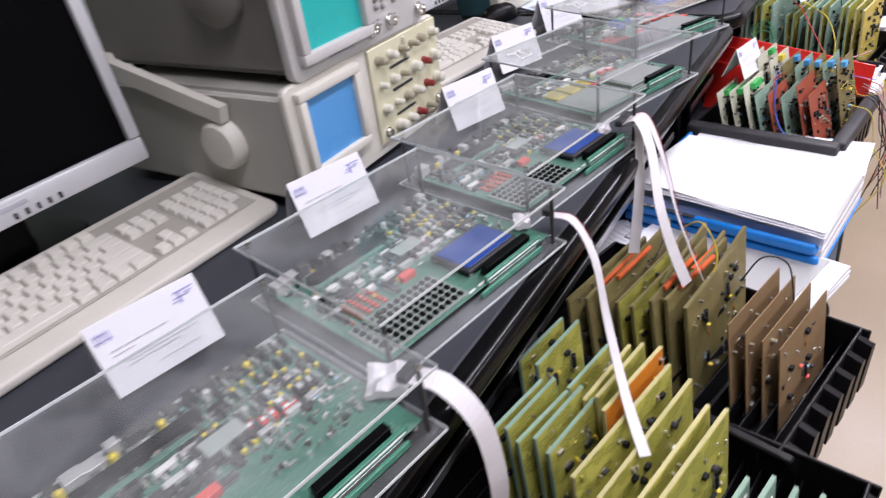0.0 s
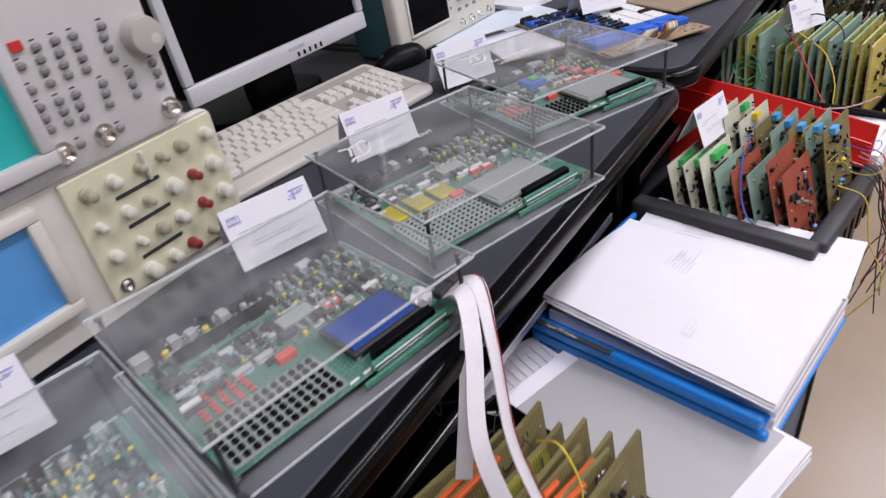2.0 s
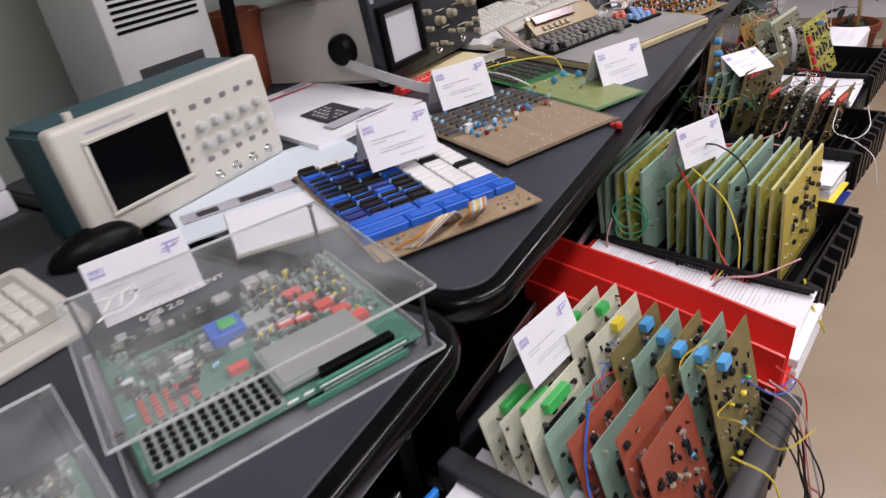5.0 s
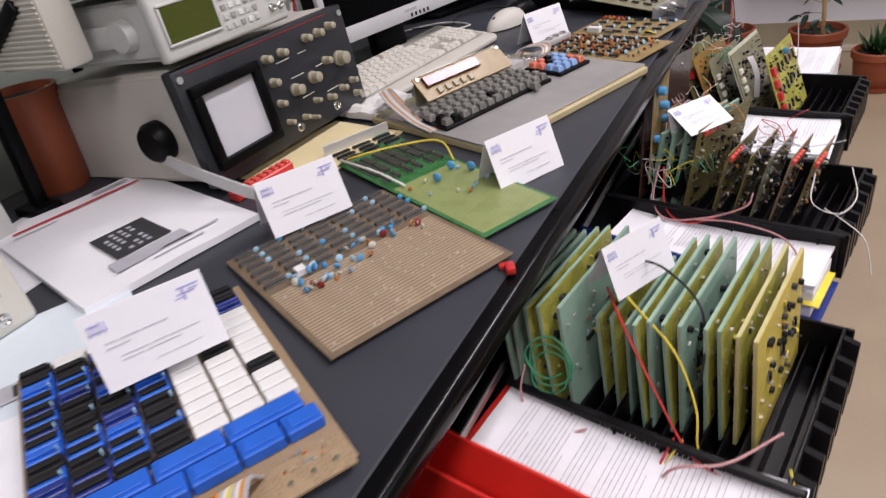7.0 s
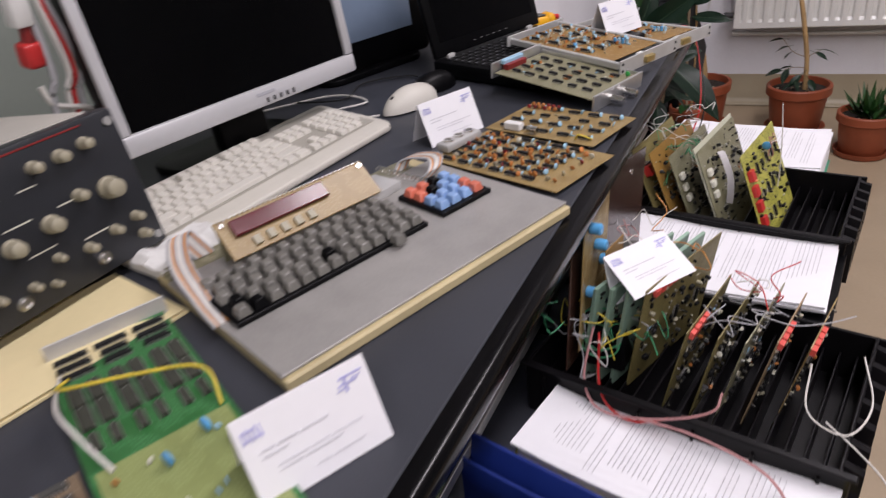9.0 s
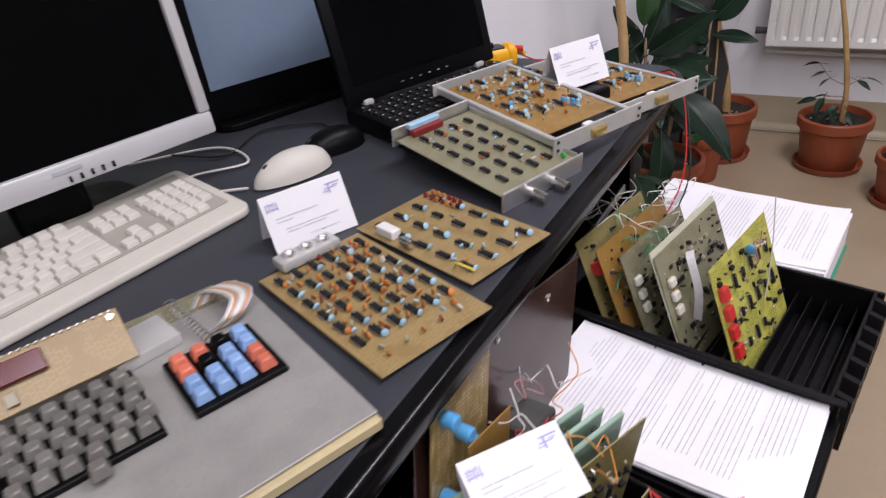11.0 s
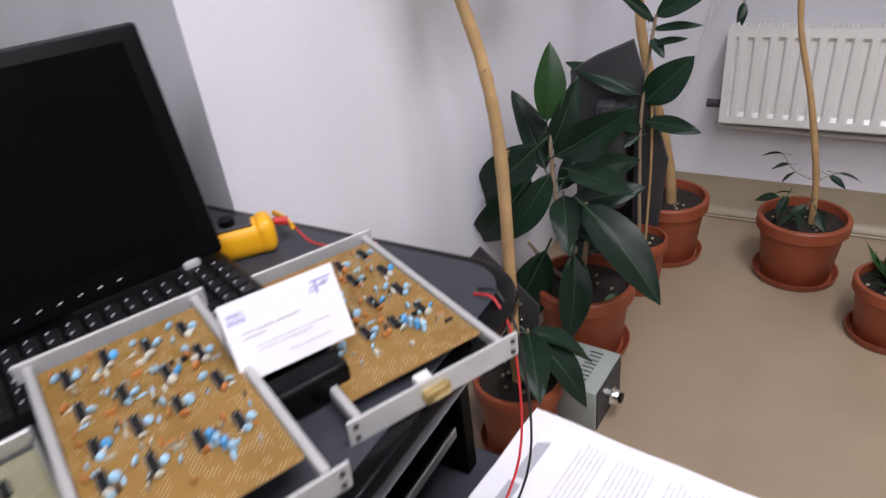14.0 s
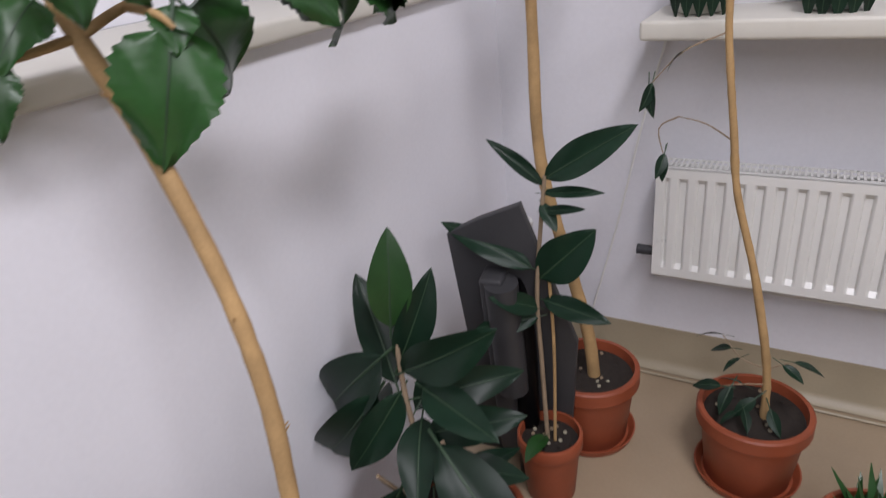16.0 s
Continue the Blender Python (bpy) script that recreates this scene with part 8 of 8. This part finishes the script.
for bs, tp, k, wd in (((-0.290, 4.405, 1.150), (-0.280, 4.338, 1.012), 0, 1.0), ((-0.300, 4.44, 1.165), (-0.285, 4.545, 1.045), 1, 1.1), ((-0.30, 4.42, 1.17), (-0.27, 4.39, 1.135), 0, 1.3), ((-0.250, 4.53, 1.20), (-0.23, 4.60, 1.13), 0, 1.0), ((-0.240, 4.60, 1.205), (-0.22, 4.70, 1.075), 1, 0.5),
                      ((-0.23, 4.66, 1.21), (-0.21, 4.78, 1.10), 0, 1.0), ((-0.23, 4.66, 1.21), (-0.21, 4.84, 1.15), 1, 0.9), ((-0.42, 4.16, 1.15), (-0.40, 4.18, 1.06), 0, 1.2), ((-0.40, 4.27, 1.14), (-0.37, 4.24, 1.08), 0, 1.0), ((-0.39, 4.33, 1.19), (-0.36, 4.26, 1.16), 1, 1.0),
                      ((-0.32, 4.33, 1.27), (-0.27, 4.30, 1.18), 0, 1.1), ((-0.32, 4.33, 1.27), (-0.25, 4.38, 1.20), 1, 1.1), ((-0.25, 4.53, 1.205), (-0.17, 4.55, 1.14), 0, 1.0), ((-0.30, 4.45, 1.19), (-0.24, 4.44, 1.215), 1, 1.0)):
    leaf_to(pl, HIB[k], 0.12, Vector(bs) - P0, Vector(tp) - P0, (0.75, -0.4, 0.5), wd)
# low rubber leaves by its pot
for az, el, s in ((-100, -25, 0.95), (-150, 8, 0.85), (-60, -15, 0.8)):
    leaf(pl, RUB[1], (0.02, 0.02, 0.30), az, el, 0, s)
part("shoot", tube([(0.01, 0.01, 0.17), (0.02, 0.015, 0.24), (0.02, 0.02, 0.31)], 0.004, 0.003, 6), BARKG, pl, smooth=60)

# bushy rubber plant
P1 = Vector((-0.185, 4.680, 0))
pl = thing("rubber_plant", pose(P1.x - 0.007, P1.y, 0), "bushy rubber plant with large dark leaves in a terracotta pot", "plant", "potted plants")
pot(pl, 0.125, 0.205)
for q in ([(0, 0, 0.17), (-0.03, -0.02, 0.30), (-0.06, -0.03, 0.44), (-0.075, -0.02, 0.58), (-0.073, -0.02, 0.62)], [(0.0, -0.02, 0.17), (0.02, -0.05, 0.30), (0.035, -0.07, 0.42), (0.03, -0.075, 0.46)], [(-0.02, 0, 0.17), (-0.08, -0.05, 0.26), (-0.11, -0.09, 0.34)]):
    part("stem", tube(q, 0.007, 0.004, 8), BARKG, pl, smooth=60)
LV = [((-0.267, 4.66, 0.625), (-0.253, 4.67, 0.771), 1), ((-0.274, 4.66, 0.503), (-0.35, 4.71, 0.659), 0), ((-0.26, 4.66, 0.554), (-0.207, 4.7, 0.69), 0), ((-0.246, 4.65, 0.545), (-0.09, 4.62, 0.653), 0),
      ((-0.286, 4.65, 0.567), (-0.463, 4.61, 0.391), 0), ((-0.305, 4.64, 0.488), (-0.426, 4.58, 0.285), 0), ((-0.258, 4.65, 0.5), (-0.331, 4.58, 0.35), 0), ((-0.159, 4.6, 0.456), (0.031, 4.5, 0.373), 0),
      ((-0.178, 4.59, 0.33), (-0.135, 4.49, 0.182), 0), ((-0.254, 4.6, 0.317), (-0.339, 4.53, 0.086), 0), ((-0.212, 4.64, 0.427), (-0.069, 4.68, 0.477), 0), ((-0.228, 4.66, 0.488), (-0.086, 4.72, 0.527), 0),
      ((-0.219, 4.66, 0.512), (-0.078, 4.6, 0.52), 0), ((-0.241, 4.66, 0.454), (-0.215, 4.76, 0.531), 0), ((-0.3, 4.66, 0.436), (-0.445, 4.76, 0.387), 0)]
for bs, tp, fresh in LV:
    bs, tp = Vector(bs) - P1, Vector(tp) - P1
    tp = bs + (tp - bs) * 1.18
    leaf_to(pl, RUBF[0] if fresh else RUB[rr.randrange(2)], 0.17 if fresh else 0.20, bs, tp, (0.55 + rr.uniform(-0.2, 0.2), -0.5, 0.55 + rr.uniform(-0.3, 0.2)), rr.uniform(0.78, 0.95))
for k in range(5):
    a = -30 - 32 * k
    zz = 0.26 + 0.045 * k
    u = (zz - 0.17) / 0.45
    leaf(pl, RUB[k % 3], (-0.075 * u, -0.03 * u, zz), a, 12 - 5 * (k % 6), rr.uniform(-20, 20), rr.uniform(0.72, 0.95))
part("dry_leaf", RUBF[1], None, pl, "curled brown dry leaf", pose(0.07, -0.05, 0.185, 10, 40, -60) @ Matrix.Diagonal((0.35, 0.35, 0.35, 1)))

# small rubber plant with a thin stem
P2 = Vector((-0.125, 4.985, 0))
pl = thing("rubber_plant", pose(*P2), "young rubber plant tied to a thin cane in a small pot", "plant", "potted plants")
pot(pl, 0.072, 0.175, False)
part("stem", tube([(-0.005, 0, 0.15), (-0.015, 0.005, 0.36), (-0.018, 0.0, 0.53), (-0.004, 0.0, 0.70), (0.006, 0, 0.79)], 0.0055, 0.004, 8), BARKG, pl, smooth=60)
part("cane", tube([(0.012, 0, 0.13), (0.014, 0.004, 0.4), (0.006, 0.004, 0.60)], 0.0038, 0.0035, 7), BARK, pl, "thin bamboo cane", smooth=60)
for bs, tp, wd in (((-0.119, 4.985, 0.785), (0.040, 4.97, 0.898), 0.75), ((-0.122, 4.985, 0.77), (-0.219, 4.96, 0.866), 0.5), ((-0.125, 4.985, 0.755), (-0.009, 4.98, 0.773), 0.45), ((-0.128, 4.985, 0.735), (-0.085, 4.95, 0.70), 1.0), ((-0.125, 4.98, 0.72), (-0.04, 4.96, 0.745), 0.5),
                   ((-0.135, 4.985, 0.571), (-0.024, 4.96, 0.694), 1.25), ((-0.150, 4.985, 0.590), (-0.335, 4.95, 0.690), 0.6), ((-0.130, 4.985, 0.522), (0.013, 4.95, 0.522), 0.75), ((-0.14, 4.985, 0.48), (-0.26, 4.92, 0.46), 0.8), ((-0.14, 4.985, 0.50), (-0.20, 4.90, 0.56), 0.9)):
    leaf_to(pl, RUB[0], 0.20, Vector(bs) - P2, Vector(tp) - P2, (0.4, -0.7, 0.5), wd)
leaf(pl, RUBF[1], (0.0, -0.02, 0.18), 170, 20, 0, 0.5)

# tan-trunked tree near the far wall
P3 = Vector((-0.105, 5.215, 0))
pl = thing("potted_tree", pose(*P3), "potted tree with a smooth tan trunk near the radiator", "plant", "potted plants")
pot(pl, 0.118, 0.205)
part("trunk", tube([(0.012, 0, 0.17), (0.0, -0.01, 0.30), (-0.045, -0.01, 0.48), (-0.095, -0.01, 0.66), (-0.115, -0.01, 0.80), (-0.118, -0.01, 1.0), (-0.12, -0.02, 1.35)], 0.0165, 0.011, 12, 6, 0.1), BARK, pl, "smooth tan trunk", smooth=60)
for k, z in enumerate((1.18, 1.24, 1.3, 1.34, 1.28, 1.21)):
    leaf(pl, HIB[k % 2], (-0.12, -0.02, z), -160 + 55 * k, -25, 0, 0.9)

# thin fig
P4 = Vector((0.272, 5.215, 0))
pl = thing("ficus", pose(*P4), "thin young fig tree with few small leaves in a terracotta pot", "plant", "potted plants")
pot(pl, 0.118, 0.195)
part("trunk", tube([(0.022, 0, 0.16), (0.012, 0, 0.30), (-0.020, 0.0, 0.46), (-0.045, 0, 0.56), (-0.085, 0.0, 0.70), (-0.102, 0, 0.82), (-0.118, 0, 0.93), (-0.130, 0, 1.05), (-0.13, 0, 1.3)], 0.0095, 0.006, 10, 6, 0.2), BARK, pl, "slim brown trunk", smooth=60)
for q in ([(-0.100, 0, 0.80), (-0.15, -0.01, 0.835), (-0.20, -0.02, 0.85)], [(-0.20, -0.02, 0.85), (-0.235, -0.02, 0.825), (-0.222, -0.02, 0.765)], [(0.015, 0, 0.26), (-0.03, -0.03, 0.27), (-0.07, -0.04, 0.26)], [(0.015, 0, 0.30), (-0.04, -0.02, 0.33), (-0.08, -0.02, 0.38)], [(0.012, 0, 0.30), (0.04, 0, 0.32), (0.06, 0, 0.33)], [(-0.13, 0, 1.0), (-0.20, -0.02, 0.97), (-0.255, -0.03, 0.91)]):
    part("twig", tube(q, 0.0018, 0.001, 5, 4), BARKG, pl)
for p, az, el in (((-0.222, -0.02, 0.77), 175, -60), ((-0.222, -0.02, 0.775), -160, -50), ((-0.255, -0.03, 0.91), 165, -60), ((-0.25, -0.03, 0.915), -140, -55), ((-0.20, -0.02, 0.97), 120, -30), ((-0.07, -0.04, 0.26), 90, -10), ((-0.05, -0.04, 0.265), 160, -30), ((-0.03, -0.03, 0.27), 60, 0),
                 ((-0.08, -0.02, 0.38), 95, 5), ((-0.06, -0.02, 0.35), 80, -15), ((-0.04, -0.02, 0.33), 130, -10), ((0.06, 0, 0.33), -85, -5), ((0.04, 0, 0.32), -120, -15), ((0.0, -0.03, 0.24), 150, -35), ((0.03, -0.03, 0.22), -170, -30), ((-0.03, -0.05, 0.21), 120, -20), ((-0.02, -0.05, 0.22), -150, -20)):
    leaf(pl, FIC[0], p, az, el, rr.uniform(-40, 40), rr.uniform(0.85, 1.25))

# aloe
pl = thing("aloe", pose(0.505, 4.985, 0), "green rosette of pointed succulent leaves in a terracotta pot", "plant", "potted plants")
pot(pl, 0.098, 0.165)


def spike():
    bm = bmesh.new()
    rows = []
    for i in range(9):
        u = i / 8
        hw = 0.013 * (1 - u ** 1.6) + 0.0006
        y, z = 0.15 * u * (1 - 0.1 * u), 0.02 * u * u
        rows.append([bm.verts.new(v) for v in ((-hw, y, z + 0.004 * (1 - u)), (0, y, z - 0.004 * (1 - u)), (hw, y, z + 0.004 * (1 - u)), (0, y, z + 0.003 * (1 - u)))])
    for a, b in zip(rows, rows[1:]):
        for j in range(4):
            bm.faces.new((a[j], a[(j + 1) % 4], b[(j + 1) % 4], b[j]))
    return finish(bm, "leaf", LEAF2, 60)


for cx, cy, n, s in ((0.0, 0.0, 16, 1.0), (0.045, 0.02, 11, 0.7), (-0.03, 0.045, 9, 0.65), (0.02, -0.05, 9, 0.6)):
    for k in range(n):
        part("leaf", shared("spike", spike), None, pl, m=pose(cx, cy, 0.14, 0, 0, k * 137.5) @ pose(0, 0, 0, 18 + 60 * k / n, 0, 0) @ Matrix.Diagonal((s, s, s, 1)))

# ---- things on the floor ----
ps = thing("power_supply", pose(-0.118, 4.452, 0.0, 0, 0, -4), "grey-green metal power supply box with a front knob on the floor", "power supply")
part("case", rbox(0.13, 0.155, 0.112, 0.003, 2, 0, 0, 0.006), PSU, ps, smooth=40)
part("front_panel", rbox(0.004, 0.145, 0.104, 0.001, 1, 0.066, 0, 0.010), DARKG, ps, "dark front panel")
part("knob", lathe([(0.022, 0), (0.022, 0.010), (0.018, 0.014), (0.016, 0.026), (0.012, 0.028)], 20), CHROME, ps, "black and chrome knob", pose(0.068, -0.005, 0.062, 0, 90, 0), smooth=40)
part("knob_cap", cyl(0.013, 0.012, 0.006, 18, pose(0, 0, 0, 0, 90, 0)), BLKP, ps, m=pose(0.095, -0.005, 0.062))
for r in range(2):
    for k in range(9):
        cube_part("vent_slot", ps, -0.035 + 0.05 * r, -0.056 + k * 0.014, 0.1178, 0.030, 0.004, 0.001, BLKP)
for sx in (-0.05, 0.05):
    for sy in (-0.06, 0.06):
        part("foot", shared("psf", lambda: finish(cyl(0.008, 0.007, 0.007, 10), "foot", BLKP)), None, ps, m=pose(sx, sy, 0))


def grey_scrap(m, outline, label, t=0.012):
    ob = thing("metal_scrap", m, label, "sheet metal", "grey pieces by the wall")
    part("plate", slab(outline, 0, t, 0.003, 2), DARKG, ob, smooth=40)
    return ob


up = Matrix(((1, 0, 0, 0), (0, 0, -1, 0), (0, 1, 0, 0), (0, 0, 0, 1)))
g1 = grey_scrap(pose(-0.215, 5.09, 0.0, 8, 0, 8) @ up, [(-0.13, 0.0), (0.10, 0.0), (0.13, 0.40), (0.03, 0.74), (-0.06, 0.70), (-0.13, 0.66), (-0.12, 0.40)], "dark grey folded sheet-metal cover leaning in the corner", 0.02)
part("fold", rbox(0.05, 0.52, 0.06, 0.008, 3, -0.03, 0.33, 0.012), DARKG, g1, smooth=40)
part("tube_end", cyl(0.035, 0.035, 0.30, 20, pose(0, 0, 0, -90, 0, 0)), DARKG, g1, "dull grey tube", pose(-0.01, 0.28, 0.06), smooth=40)
g2 = grey_scrap(pose(-0.30, 4.40, 0.0, 12, 0, 20) @ up, [(-0.06, 0.0), (0.08, 0.0), (0.10, 0.34), (-0.01, 0.51), (-0.115, 0.37)], "dark grey metal bracket plate leaning against the wall", 0.01)
for k in range(4):
    part("bolt", cyl(0.006, 0.005, 0.005, 12), CHROME, g2, m=pose(0.03 + 0.03 * (k % 2), 0.30 + 0.05 * (k // 2), 0.01))
bt = thing("flask", pose(-0.190, 5.02, 0.0), "tall black cylinder with a white cap standing in the corner", "container")
part("body", lathe([(0.024, 0), (0.026, 0.005), (0.026, 0.64), (0.022, 0.66)], 20), BLKP, bt, smooth=40)
part("cap", lathe([(0.024, 0.66), (0.027, 0.662), (0.027, 0.675), (0.022, 0.678)], 20), WHITEP, bt, "white cap", smooth=40)
for k, (x, y, r) in enumerate(((0.06, 4.35, 20), (0.085, 4.33, 80))):
    lf = part("fallen_leaf", tube([(-0.02, 0, 0.002), (0, 0.006, 0.004), (0.02, 0, 0.002)], 0.0025, 0.001, 5, 4), BARKG, m=pose(x, y, 0, 0, 0, r))
    tagged(lf, "small dry curled leaf fallen on the floor", "leaf", "fallen leaves")

# plants on the window sill
for k, (x, s) in enumerate(((0.02, 1.0), (0.26, 1.1), (0.52, 0.9))):
    sp = thing("sill_plant", pose(x + 0.04, 5.44, 1.006), "small leafy plant in a low pot on the window sill", "plant", "window sill plants")
    part("pot", lathe([(0.045, 0), (0.048, 0.004), (0.062, 0.075), (0.065, 0.075), (0.065, 0.09), (0.055, 0.09), (0.054, 0.08), (0.045, 0.03)], 24), (SILLM, LGREY, TERRA)[k], sp, smooth=40)
    part("soil", lathe([(0.053, 0.07), (0.053, 0.08), (0.002, 0.084)], 18), SOIL, sp)
    for q in range(16):
        a = q * 137.5
        leaf(sp, FIC[q % 2], (0.02 * math.cos(a), 0.02 * math.sin(a), 0.085 + 0.006 * (q % 4)), a, 25 - 5 * (q % 9), rr.uniform(-30, 30), s * rr.uniform(1.0, 1.8))
    for q in range(5):
        a = 150 + q * 18
        st = Vector((0.055 * math.sin(radians(a)) * -1, 0.055 * math.cos(radians(a)), 0.09))
        leaf(sp, FIC[1], st, a, -45, 0, 1.6 * s)
